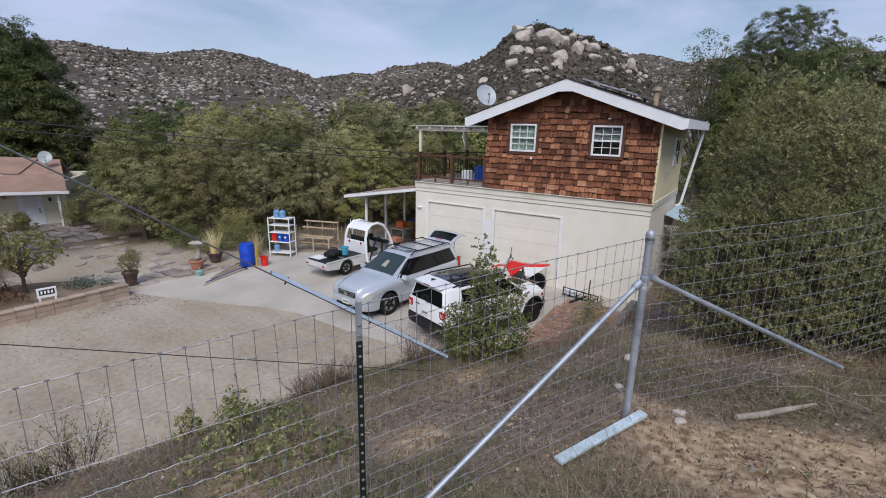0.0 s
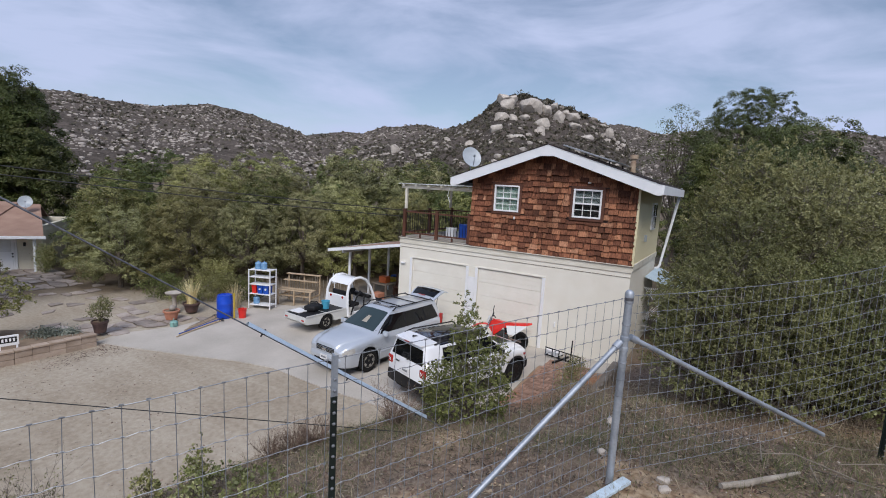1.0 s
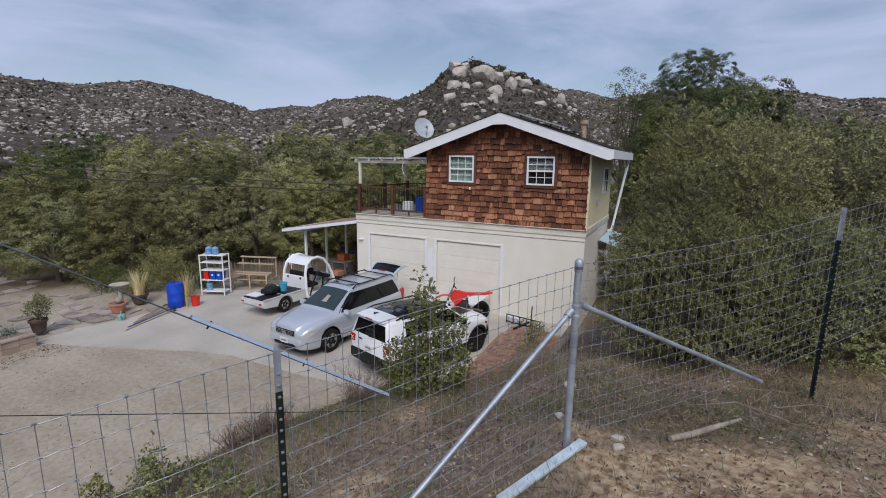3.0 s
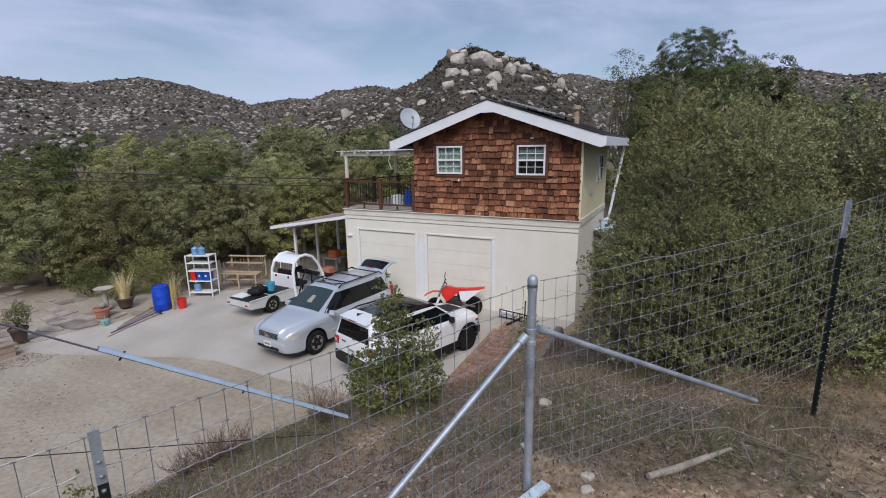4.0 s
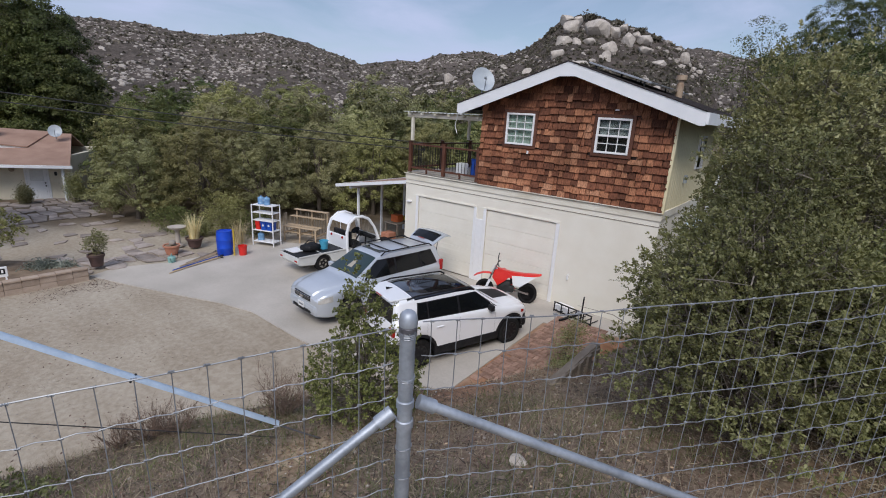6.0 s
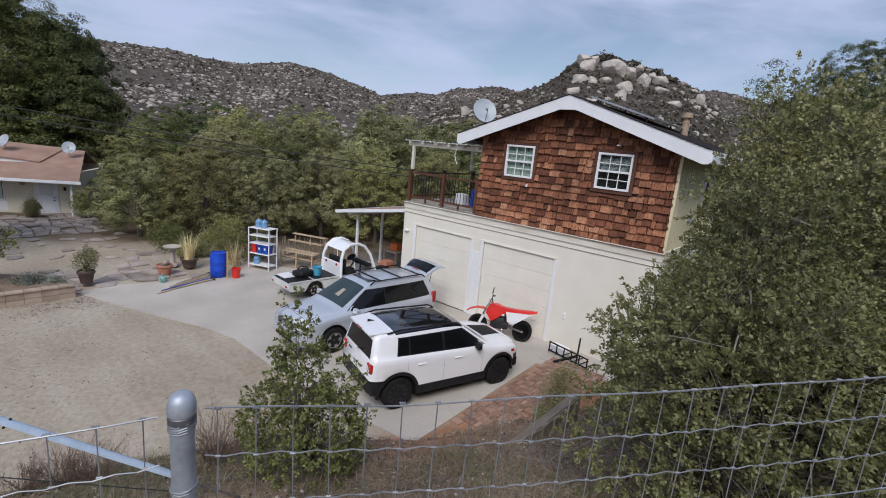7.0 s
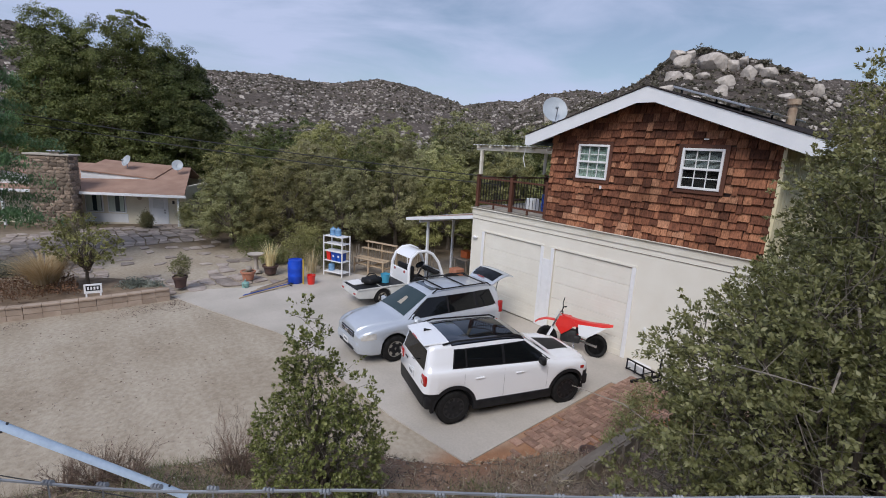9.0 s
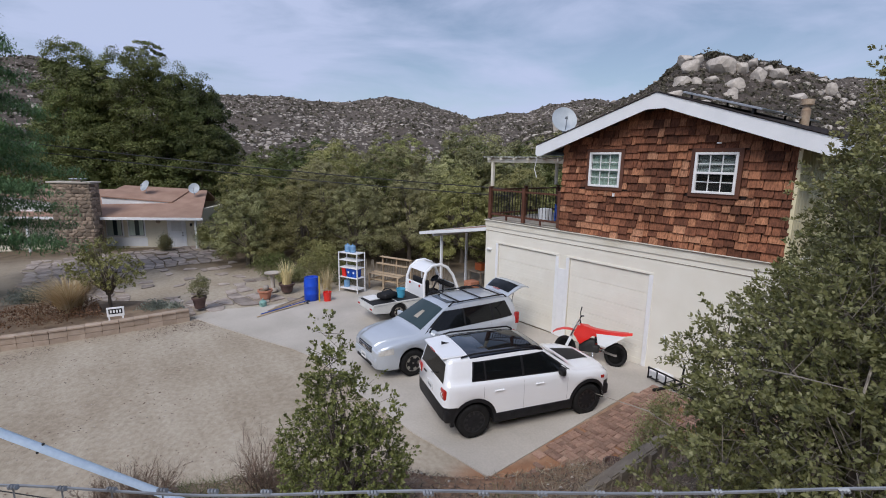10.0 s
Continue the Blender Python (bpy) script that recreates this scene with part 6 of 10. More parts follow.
            for (xa, za), (xb, zb) in zip(o, o[1:]):
                vs = [bm.verts.new((px, sy * py, pz)) for px, pz, py in ((xa, za, 0.86), (xb, zb, 0.86), (xb, zb, 0.5), (xa, za, 0.5))]
                bm.faces.new(vs)
            part("wheel_well", bm, M["black_plastic"], car, smooth=True)
            wheel(car, (cx, sy * 0.79, r), r, 0.215, sy, "alloy", 5, 0.62)
    for k in (0.0, -0.75, -1.45):
        bm = bm_new()
        soft_box(bm, (-0.25 + k, 0, 1.70), (0.05, 1.2, 0.025), 0.008)
        part("cross_bar", bm, M["black_plastic"], car)
    bm = bm_new()
    plate_poly(bm, [(0.05, -0.42, 1.648), (0.05, 0.42, 1.648), (-0.75, 0.44, 1.652), (-0.75, -0.44, 1.652)], (0, 0, 0.012))
    part("sunroof", bm, M["black_gloss"], car, "dark glass sunroof")
    sh.sheet(car, "windscreen", "glass_screen", sh.on_top(0.006), [(1.04, -0.68), (1.04, 0.68), (0.28, 0.56), (0.28, -0.56)], 10, 8)
    for x in (-0.4, 0.3):
        bm = bm_new()
        beam(bm, (1.10, x, 1.05), (0.95, x + 0.42, 1.16), 0.012, 0.012)
        part("wiper", bm, M["black_plastic"], car)
    bm = bm_new()
    soft_box(bm, (2.30, 0, 0.735), (0.07, 0.80, 0.16), 0.02)
    gr = part("grille", bm, M["black_plastic"], car, "silver bar grille")
    for k in range(4):
        bm = bm_new()
        soft_box(bm, (2.342, 0, 0.675 + 0.039 * k), (0.02, 0.76, 0.016), 0.006)
        part("grille_bar", bm, M["chrome"], gr)
    bm = bm_new()
    soft_box(bm, (2.355, 0, 0.735), (0.02, 0.16, 0.10), 0.02)
    part("badge_disc", bm, M["chrome"], gr)
    bm = bm_new()
    soft_box(bm, (2.24, 0, 0.47), (0.24, 1.40, 0.28), 0.09)
    part("bumper", bm, M["car_silver"], car)
    bm = bm_new()
    soft_box(bm, (2.352, 0, 0.40), (0.02, 0.9, 0.10), 0.02)
    part("air_dam", bm, M["black_plastic"], car)
    bm = bm_new()
    soft_box(bm, (2.372, 0.0, 0.50), (0.012, 0.31, 0.155), 0.004)
    pl = part("number_plate", bm, M["plate"], car)
    bm = bm_new()
    box(bm, (2.380, 0, 0.50), (0.004, 0.22, 0.05))
    part("plate_bar", bm, M["car_grey"], pl)
    # reflection of the dashboard, painted as a pale sheet over the glass
    sh.sheet(car, "dash_paper", "reflection_cream", sh.on_top(0.012), [(0.84, -0.05), (0.84, 0.16), (0.58, 0.12), (0.58, -0.02)], 3, 3, "pale patch painted on the windscreen as the dashboard's reflection")
    return car


def place_car(cx, cy, heading, size):
    z = drive_z(cx, cy) + 0.022
    return pose(cx, cy, z, 0, 0, heading) @ Matrix.Scale(size, 4)


boxy_suv(place_car(1.80, -4.12, 72.6, 0.95))
wagon_suv(place_car(-1.43, -3.66, 264.3, 0.95))


def utility_cart(m):
    cart = thing("utility_cart", "white electric utility cart with flat grey bed and round cab", "cart", m)
    r = 0.29
    # bed: x from -0.15 (cab) back to -1.95
    bm = bm_new()
    out = [(-2.0, 0.60), (-2.03, 0.44), (-1.92, 0.34), (-1.42, 0.32)] + arch_pts(-1.05, r, 0.34)[::-1] + [(-0.68, 0.30), (0.25, 0.30), (0.25, 0.60)]
    side_body("bed", out, 0.60, "bed_grey", cart, [(-1.6, -2.05, 0.96)], 0.03, label="light grey cargo bed")
    bm = bm_new()
    soft_box(bm, (-1.03, 0, 0.612), (1.80, 1.06, 0.03), 0.01)
    part("bed_mat", bm, M["black_plastic"], cart, "dark rubber bed mat")
    for y, z in ((0.585, 0.67), (-0.585, 0.67)):
        bm = bm_new()
        soft_box(bm, (-1.0, y, 0.635), (1.95, 0.03, 0.06), 0.01)
        part("bed_lip", bm, M["bed_grey"], cart)
    for y in (-0.46, 0.46):
        bm = bm_new()
        soft_box(bm, (-2.025, y, 0.50), (0.02, 0.14, 0.06), 0.01)
        part("rear_light", bm, M["red_lens"], cart)
    for cx in (-1.05, 1.0):
        for s in (-1, 1):
            wheel(cart, (cx, s * 0.50, r), r, 0.16, s, "alloy", 5, 0.55, False)
    # cab: rounded white shell hoops with open sides
    hoop = [(-0.02, 0.30), (-0.08, 0.70), (-0.06, 1.20), (0.05, 1.52), (0.30, 1.70), (0.62, 1.72), (0.92, 1.60), (1.16, 1.30), (1.30, 0.95), (1.42, 0.62), (1.44, 0.34)]
    for s in (-1, 1):
        bm = bm_new()
        tube(bm, [(x, s * (0.60 - 0.10 * max(0, z - 0.8)), z) for x, z in hoop], 0.055, 10)
        part("cab_hoop", bm, M["car_white"], cart, "white rounded cab hoop", smooth=True)
        bm = bm_new()
        soft_box(bm, (0.68, s * 0.58, 0.34), (1.4, 0.08, 0.22), 0.03)
        part("cab_sill", bm, M["car_white"], cart)
    bm = bm_new()
    rings = [[(x, y * (0.60 - 0.10 * max(0, z - 0.8)), z) for y in (-1, -0.5, 0, 0.5, 1)] + [(x - 0.02, y * (0.58 - 0.10 * max(0, z - 0.8)), z - 0.03) for y in (1, 0.5, 0, -0.5, -1)] for x, z in hoop[3:7]]
    loft(bm, rings)
    part("cab_roof", bm, M["car_white"], cart, "white moulded cab roof", smooth=True)
    bm = bm_new()
    rings = [[(x, y * (0.60 - 0.10 * max(0, z - 0.8)), z) for y in (-1, -0.5, 0, 0.5, 1)] + [(x - 0.03, y * (0.58 - 0.10 * max(0, z - 0.8)), z) for y in (1, 0.5, 0, -0.5, -1)] for x, z in hoop[8:]]
    loft(bm, rings)
    part("cab_nose", bm, M["car_white"], cart, "white moulded nose", smooth=True)
    bm = bm_new()
    soft_box(bm, (-0.05, 0, 0.80), (0.08, 1.12, 0.55), 0.03)
    part("cab_back", bm, M["car_white"], cart, "white cab back panel")
    for y in (-0.33, 0.33):
        bm = bm_new()
        lathe(bm, [(0.05, 0), (0.045, 0.02), (0.0001, 0.022)], 14, Matrix.Translation((-0.09, y, 1.0)) @ Matrix.Rotation(-math.pi / 2, 4, "Y"))
        part("round_lamp", bm, M["red_lens"], cart)
    bm = bm_new()
    soft_box(bm, (0.42, 0, 0.66), (0.48, 1.0, 0.14), 0.05)
    soft_box(bm, (0.16, 0, 0.95), (0.12, 1.0, 0.50), 0.05)
    part("seat", bm, M["black_plastic"], cart, "black bench seat")
    bm = bm_new()
    lathe(bm, [(0.16, -0.015), (0.178, 0), (0.16, 0.015), (0.145, 0), (0.16, -0.015)], 22, Matrix.Translation((0.92, 0.26, 1.02)) @ Matrix.Rotation(radians(-35), 4, "Y"))
    cyl(bm, (0.92, 0.26, 1.02), (1.2, 0.26, 0.75), 0.02, seg=8)
    part("steering_wheel", bm, M["black_plastic"], cart, smooth=True)
    bm = bm_new()
    soft_box(bm, (1.2, 0, 0.86), (0.22, 1.0, 0.12), 0.04)
    part("dashboard", bm, M["black_plastic"], cart)
    bm = bm_new()
    tube(bm, [(0.05, -0.66, 0.35), (0.10, -0.80, 0.9), (0.3, -0.86, 1.3), (0.55, -0.84, 1.1), (0.6, -0.76, 0.6), (0.5, -0.68, 0.35)], 0.03, 8)
    part("door_frame", bm, M["black_plastic"], cart, "open dark-edged door frame", smooth=True)
    return cart


cart = utility_cart(pose(-4.98, -1.95, drive_z(-5, -2.2) + 0.022, 0, 0, 86))
cz = drive_z(-5, -2.8) + 0.022 + 0.645
bm = bm_new()
lathe(bm, [(0.13, 0), (0.155, 0.28), (0.165, 0.28), (0.165, 0.30), (0.15, 0.30), (0.125, 0.02), (0.0001, 0.02)], 24, pose(-4.95, -2.65, cz))
single("bucket", bm, M["blue_pail"], "light blue plastic bucket on the cart bed", "bucket", smooth=True)
bm = bm_new()
soft_box(bm, (-5.1, -3.1, cz + 0.11), (0.48, 0.62, 0.22), 0.08, Matrix.Rotation(0.25, 3, "Z"), 3)
for v in bm.verts:
    v.co += Vector((0, 0, 0.05 * noise.noise(v.co * 6)))
bag = single("duffel_bag", bm, M["black_plastic"], "slumped black bag on the cart bed", "bag", smooth=True)
bm = bm_new()
tube(bm, [(-5.28, -3.2, cz + 0.20), (-5.2, -3.12, cz + 0.32), (-5.02, -3.02, cz + 0.32), (-4.95, -2.96, cz + 0.2)], 0.018, 6)
part("strap", bm, M["black_plastic"], bag)
bm = bm_new()
soft_box(bm, (-5.35, -3.55, cz + 0.02), (0.5, 0.45, 0.04), 0.01)
single("white_board", bm, M["vinyl"], "flat white board on the cart bed", "board")


def dirt_bike(m):
    bike = thing("dirt_bike", "red dirt bike with white side panels, leaning on its stand", "motorcycle", m)

    def wh(x, r, w):
        at = Matrix.Translation((x, 0, r)) @ Matrix.Rotation(math.pi / 2, 4, "X")
        bm = bm_new()
        lathe(bm, [(r * 0.74, -w * 0.3), (r * 0.86, -w / 2), (r * 0.97, -w * 0.4), (r, -w * 0.15), (r, w * 0.15), (r * 0.97, w * 0.4), (r * 0.86, w / 2), (r * 0.74, w * 0.3), (r * 0.74, -w * 0.3)], 36, at)
        for k in range(40):
            for z in (-w * 0.25, 0.0, w * 0.25):
                mm = at @ Matrix.Rotation(2 * math.pi * (k + (0.5 if z else 0)) / 40, 4, "Z") @ Matrix.Translation((r * 0.995, 0, z))
                bmesh.ops.create_cube(bm, size=1, matrix=mm @ Matrix.Diagonal((0.03, 0.022, w * 0.2, 1)))
        ty = part("tyre", bm, M["rubber"], bike, smooth=True)
        bm = bm_new()
        lathe(bm, [(r * 0.75, -w * 0.25), (r * 0.70, -w * 0.2), (r * 0.70, w * 0.2), (r * 0.75, w * 0.25)], 32, at)
        part("rim", bm, M["chrome"], ty, smooth=True)
        bm = bm_new()
        for k in range(18):
            a = 2 * math.pi * k / 18
            p = at @ Vector((r * 0.12 * math.cos(a + 0.6), r * 0.12 * math.sin(a + 0.6), 0.03 * (-1) ** k))
            q = at @ Vector((r * 0.71 * math.cos(a), r * 0.71 * math.sin(a), 0))
            cyl(bm, p, q, 0.0025, seg=4)
        part("spokes", bm, M["chrome"], ty)
        bm = bm_new()
        cyl(bm, at @ Vector((0, 0, -0.06)), at @ Vector((0, 0, 0.06)), 0.04, seg=14)
        part("hub", bm, M["chrome"], ty, smooth=True)

    wh(-0.70, 0.30, 0.125)
    wh(0.73, 0.30, 0.085)
    for s in (-1, 1):
        bm = bm_new()
        cyl(bm, (0.73, s * 0.09, 0.30), (0.50, s * 0.09, 0.85), 0.028, seg=10)
        cyl(bm, (0.52, s * 0.09, 0.80), (0.40, s * 0.09, 1.06), 0.022, seg=10)
        part("fork", bm, M["chrome"], bike, smooth=True)
        bm = bm_new()
        plate_poly(bm, [(0.40, s * 0.13, 0.98), (0.50, s * 0.17, 0.74), (0.30, s * 0.18, 0.50), (0.06, s * 0.16, 0.66), (-0.10, s * 0.13, 0.82), (0.10, s * 0.11, 0.97)], (0, s * 0.02, 0))
        part("shroud", bm, M["red_plastic"], bike, "red tank shroud")
        bm = bm_new()
        plate_poly(bm, [(-0.14, s * 0.13, 0.82), (-0.20, s * 0.15, 0.54), (-0.42, s * 0.15, 0.50), (-0.66, s * 0.145, 0.66), (-0.92, s * 0.12, 0.84)], (0, s * 0.015, 0))
        part("side_panel", bm, M["white"], bike, "white side number panel")
        bm = bm_new()
        beam(bm, (-0.10, s * 0.09, 0.42), (-0.70, s * 0.085, 0.30), 0.025, 0.06)
        part("swing_arm", bm, M["chrome"], bike)
    bm = bm_new()
    rings = []
    for x, z, w in ((0.42, 0.80, 0.04), (0.60, 0.84, 0.10), (0.80, 0.84, 0.11), (1.02, 0.76, 0.09), (1.12, 0.68, 0.03)):
        rings.append([(x, -w, z - 0.02), (x, 0, z + 0.012), (x, w, z - 0.02), (x, w, z - 0.032), (x, 0, z), (x, -w, z - 0.032)])
    loft(bm, rings)
    part("front_fender", bm, M["red_plastic"], bike, "red front fender", smooth=True)
    bm = bm_new()
    rings = []
    for x, z, w in ((-0.45, 0.83, 0.11), (-0.70, 0.86, 0.12), (-0.95, 0.90, 0.10), (-1.10, 0.93, 0.07)):
        rings.append([(x, -w, z - 0.03), (x, 0, z + 0.012), (x, w, z - 0.03), (x, w, z - 0.045), (x, 0, z - 0.01), (x, -w, z - 0.045)])
    loft(bm, rings)
    part("rear_fender", bm, M["red_plastic"], bike, "red rear fender", smooth=True)
    bm = bm_new()
    rings = []
    for x, z, w, h in ((0.34, 1.00, 0.06, 0.10), (0.18, 0.97, 0.13, 0.20), (-0.1, 0.92, 0.13, 0.18), (-0.45, 0.90, 0.12, 0.14), (-0.72, 0.91, 0.11, 0.09), (-1.0, 0.925, 0.085, 0.06)):
        rings.append([(x, -w, z - h), (x, -w * 0.8, z), (x, 0, z + 0.012), (x, w * 0.8, z), (x, w, z - h)])
    loft(bm, rings)
    part("seat", bm, M["red_plastic"], bike, "red seat cover", smooth=True)
    bm = bm_new()
    soft_box(bm, (0.10, 0, 0.46), (0.46, 0.25, 0.36), 0.06)
    cyl(bm, (0.14, 0, 0.5), (0.22, 0, 0.76), 0.10, seg=14)
    soft_box(bm, (-0.10, 0.0, 0.40), (0.30, 0.26, 0.22), 0.06)
    cyl(bm, (0.02, -0.15, 0.42), (0.02, 0.15, 0.42), 0.11, seg=18)
    part("engine", bm, M["cable"], bike, "dark metal engine", smooth=True)
    bm = bm_new()
    soft_box(bm, (-0.26, 0, 0.68), (0.34, 0.20, 0.26), 0.05)
    part("airbox", bm, M["black_plastic"], bike, smooth=True)
    for s in (-1, 1):
        bm = bm_new()
        soft_box(bm, (0.30, s * 0.10, 0.72), (0.05, 0.11, 0.26), 0.012, Matrix.Rotation(-0.35, 3, "Y"))
        part("radiator", bm, M["alu"], bike)
        bm = bm_new()
        plate_poly(bm, [(0.70, s * 0.115, 0.24), (0.76, s * 0.115, 0.30), (0.60, s * 0.115, 0.66), (0.53, s * 0.115, 0.62)], (0, s * 0.012, 0))
        part("fork_guard", bm, M["white"], bike, "white fork guard")
    bm = bm_new()
    tube(bm, [(-0.12, 0, 0.62), (-0.2, 0, 0.40), (-0.3, 0, 0.34)], 0.035, 10)
    part("shock", bm, M["red_plastic"], bike, smooth=True)
    bm = bm_new()
    tube(bm, [(0.40, 0, 0.98), (0.34, 0, 0.7), (0.30, 0, 0.34), (0.0, 0, 0.27), (-0.12, 0, 0.42), (-0.10, 0, 0.78), (0.40, 0, 0.98)], 0.024, 8)
    tube(bm, [(-0.08, 0, 0.80), (-0.6, 0, 0.87)], 0.018, 8)
    part("frame", bm, M["alu"], bike, smooth=True)
    bm = bm_new()
    tube(bm, [(0.24, -0.09, 0.62), (0.34, -0.12, 0.48), (0.10, -0.16, 0.44), (-0.2, -0.15, 0.62)], 0.022, 8)
    cyl(bm, (-0.2, -0.15, 0.62), (-0.68, -0.15, 0.80), 0.045, seg=12)
    part("exhaust", bm, M["alu"], bike, smooth=True)
    bm = bm_new()
    tube(bm, [(0.30, -0.40, 1.12), (0.34, -0.22, 1.16), (0.38, -0.08, 1.08), (0.38, 0.08, 1.08), (0.34, 0.22, 1.16), (0.30, 0.40, 1.12)], 0.013, 8)
    hb = part("handlebar", bm, M["black_plastic"], bike, smooth=True)
    for s in (-1, 1):
        bm = bm_new()
        cyl(bm, (0.30, s * 0.40, 1.12), (0.32, s * 0.28, 1.14), 0.02, seg=10)
        part("grip", bm, M["black_plastic"], hb)
    bm = bm_new()
    plate_poly(bm, [(0.56, -0.10, 0.88), (0.56, 0.10, 0.88), (0.47, 0.12, 1.08), (0.47, -0.12, 1.08)], (0.015, 0, 0.004))
    part("number_plate", bm, M["white"], bike, "white front plate")
    bm = bm_new()
    tube(bm, [(0.36, 0.05, 1.10), (0.34, 0.06, 1.22), (0.36, 0.05, 1.30), (0.33, 0.06, 1.46)], 0.015, 6)
    part("strap", bm, M["black_plastic"], bike)
    bm = bm_new()
    cyl(bm, (-0.05, 0.10, 0.36), (-0.15, 0.30, 0.02), 0.012, seg=6)
    part("side_stand", bm, M["chrome"], bike)
    bm = bm_new()
    cyl(bm, (-0.70, -0.075, 0.30), (-0.70, -0.08, 0.30), 0.10, seg=20)
    part("sprocket", bm, M["alu"], bike)
    return bike


HB = 209.0
fx, fy = math.cos(radians(HB)), math.sin(radians(HB))
dirt_bike(pose(2.14 + 0.73 * fx, -0.55 + 0.73 * fy, drive_z(2, -0.8) + 0.022, 0, 0, HB) @ pose(0, 0, 0, 5, 0, 0) @ Matrix.Diagonal((0.9, 1, 1, 1)))

# black steel carrier rack on the ground by the wall
rk = thing("cargo_rack", "black steel hitch carrier rack lying by the wall", "rack", pose(2.95, -0.62, drive_z(3, -0.5) + 0.03, 0, 0, -12))
for z in (0.06, 0.30):
    bm = bm_new()
    beam(bm, (0, 0, z), (1.25, 0, z), 0.03, 0.03)
    part("rail", bm, M["black_plastic"], rk)
for k in range(6):
    bm = bm_new()
    beam(bm, (0.02 + 0.242 * k, 0, 0.02), (0.02 + 0.242 * k, 0, 0.30), 0.025, 0.025)
    part("upright", bm, M["black_plastic"], rk)
for k in range(7):
    bm = bm_new()
    beam(bm, (0.05 + 0.19 * k, 0, 0.06), (0.05 + 0.19 * k, 0.42, 0.06), 0.02, 0.02)
    part("floor_bar", bm, M["black_plastic"], rk)
bm = bm_new()
beam(bm, (0.55, -0.45, 0.04), (0.62, 0.42, 0.04), 0.05, 0.05)
part("hitch_bar", bm, M["black_plastic"], rk)
bm = bm_new()
beam(bm, (0.9, 0.02, 0.0), (0.92, 0.02, 0.75), 0.03, 0.03)
part("upright_arm", bm, M["black_plastic"], rk)
bm = bm_new()
soft_box(bm, (0.18, 0.25, 0.1), (0.5, 0.3, 0.18), 0.03)
part("white_tray", bm, M["vinyl"], rk)

# ---- wire fence ----
POST = Vector((7.085, -11.472, 0))
DIR_R = Vector((math.cos(radians(48)), math.sin(radians(48)), 0))
DIR_L = Vector((math.cos(radians(244)), math.sin(radians(244)), 0))


def wire_z(side, u):
    if side == "r":
        return 4.588 + 0.035 * u + 0.018 * u * u + 0.04 * smooth01(1.8, 3.2, u)
    return 4.578 - 0.05 * u - 0.003 * u * u


def ground_at(p):
    return terrain(p.x, p.y)


fence = thing("wire_fence", "galvanised woven wire mesh fence strung between metal posts", "fence")


def fence_side(side, d, length, step, drops):
    for r, dz in enumerate(drops):
        bm = bm_new()
        pts = []
        n = int(length / (step / 2))
        for k in range(n + 1):
            u = 0.05 + (length - 0.05) * k / n
            p = POST + d * u
            crimp = 0.004 * math.sin(k * math.pi + r) + 0.006 * noise.noise(Vector((u * 2.2, r * 3.1, 0.5)))
            pts.append(p + Vector((0, 0, wire_z(side, u) - dz + crimp)) + d.cross(Vector((0, 0, 1))) * 0.008 * noise.noise(Vector((u * 3, r, 9.0))))
        tube(bm, pts, 0.0024 if r in (0, len(drops) - 1) else 0.0018, 5)
        part("line_wire", bm, M["galv_dull"], fence)
    u = 0.08
    while u < length:
        p = POST + d * u
        lean = 0.012 * noise.noise(Vector((u * 1.7, 4.0, 0)))
        bm = bm_new()
        pts = []
        for r, dz in enumerate(drops):
            pts.append(p + Vector((0, 0, wire_z(side, u) - dz)) + d * (lean * dz * 3 + 0.004 * noise.noise(Vector((u * 5, r * 2.0, 1)))))
        tube(bm, pts, 0.0017, 4)
        for q in pts[1:-1]:
            cyl(bm, q - d * 0.006, q + d * 0.006, 0.0036, seg=5)
        for k in (-0.0065, -0.001, 0.0045):
            cyl(bm, pts[0] + d * k + Vector((0, 0, -0.001)), pts[0] + d * (k + 0.0035) + Vector((0, 0, 0.001)), 0.0044, seg=6)
        part("stay_wire", bm, M["galv_dull"], fence)
        u += step
    return


fence_side("r", DIR_R, 6.2, 0.088, [0.0, 0.13, 0.26, 0.39, 0.52, 0.645, 0.765, 0.88, 0.985, 1.085, 1.18, 1.27, 1.35])
fence_side("l", DIR_L, 5.2, 0.088, [0.0, 0.13, 0.26, 0.39, 0.52, 0.645, 0.765, 0.88, 0.985, 1.085, 1.18, 1.27, 1.35])

bm = bm_new()
zb = ground_at(POST) - 0.15
lathe(bm, [(0.027, zb), (0.027, 4.580), (0.0001, 4.581)], 24, Matrix.Translation((POST.x, POST.y, 0)))
corner = single("fence_post", bm, M["galv"], "round galvanised corner post with domed cap", "fence post", smooth=True)
bm = bm_new()
lathe(bm, [(0.0285, 4.556), (0.0312, 4.558), (0.0312, 4.574), (0.0285, 4.577)], 24, Matrix.Translation((POST.x, POST.y, 0)))
part("cap_band", bm, M["strand"], corner, "dark seam band under the cap", smooth=True)
bm = bm_new()
lathe(bm, [(0.0312, 4.578), (0.0322, 4.584), (0.0322, 4.596), (0.030, 4.611), (0.024, 4.624), (0.013, 4.632), (0.0001, 4.634)], 24, Matrix.Translation((POST.x, POST.y, 0)))
part("post_cap", bm, M["galv"], corner, "domed galvanised cap", smooth=True)
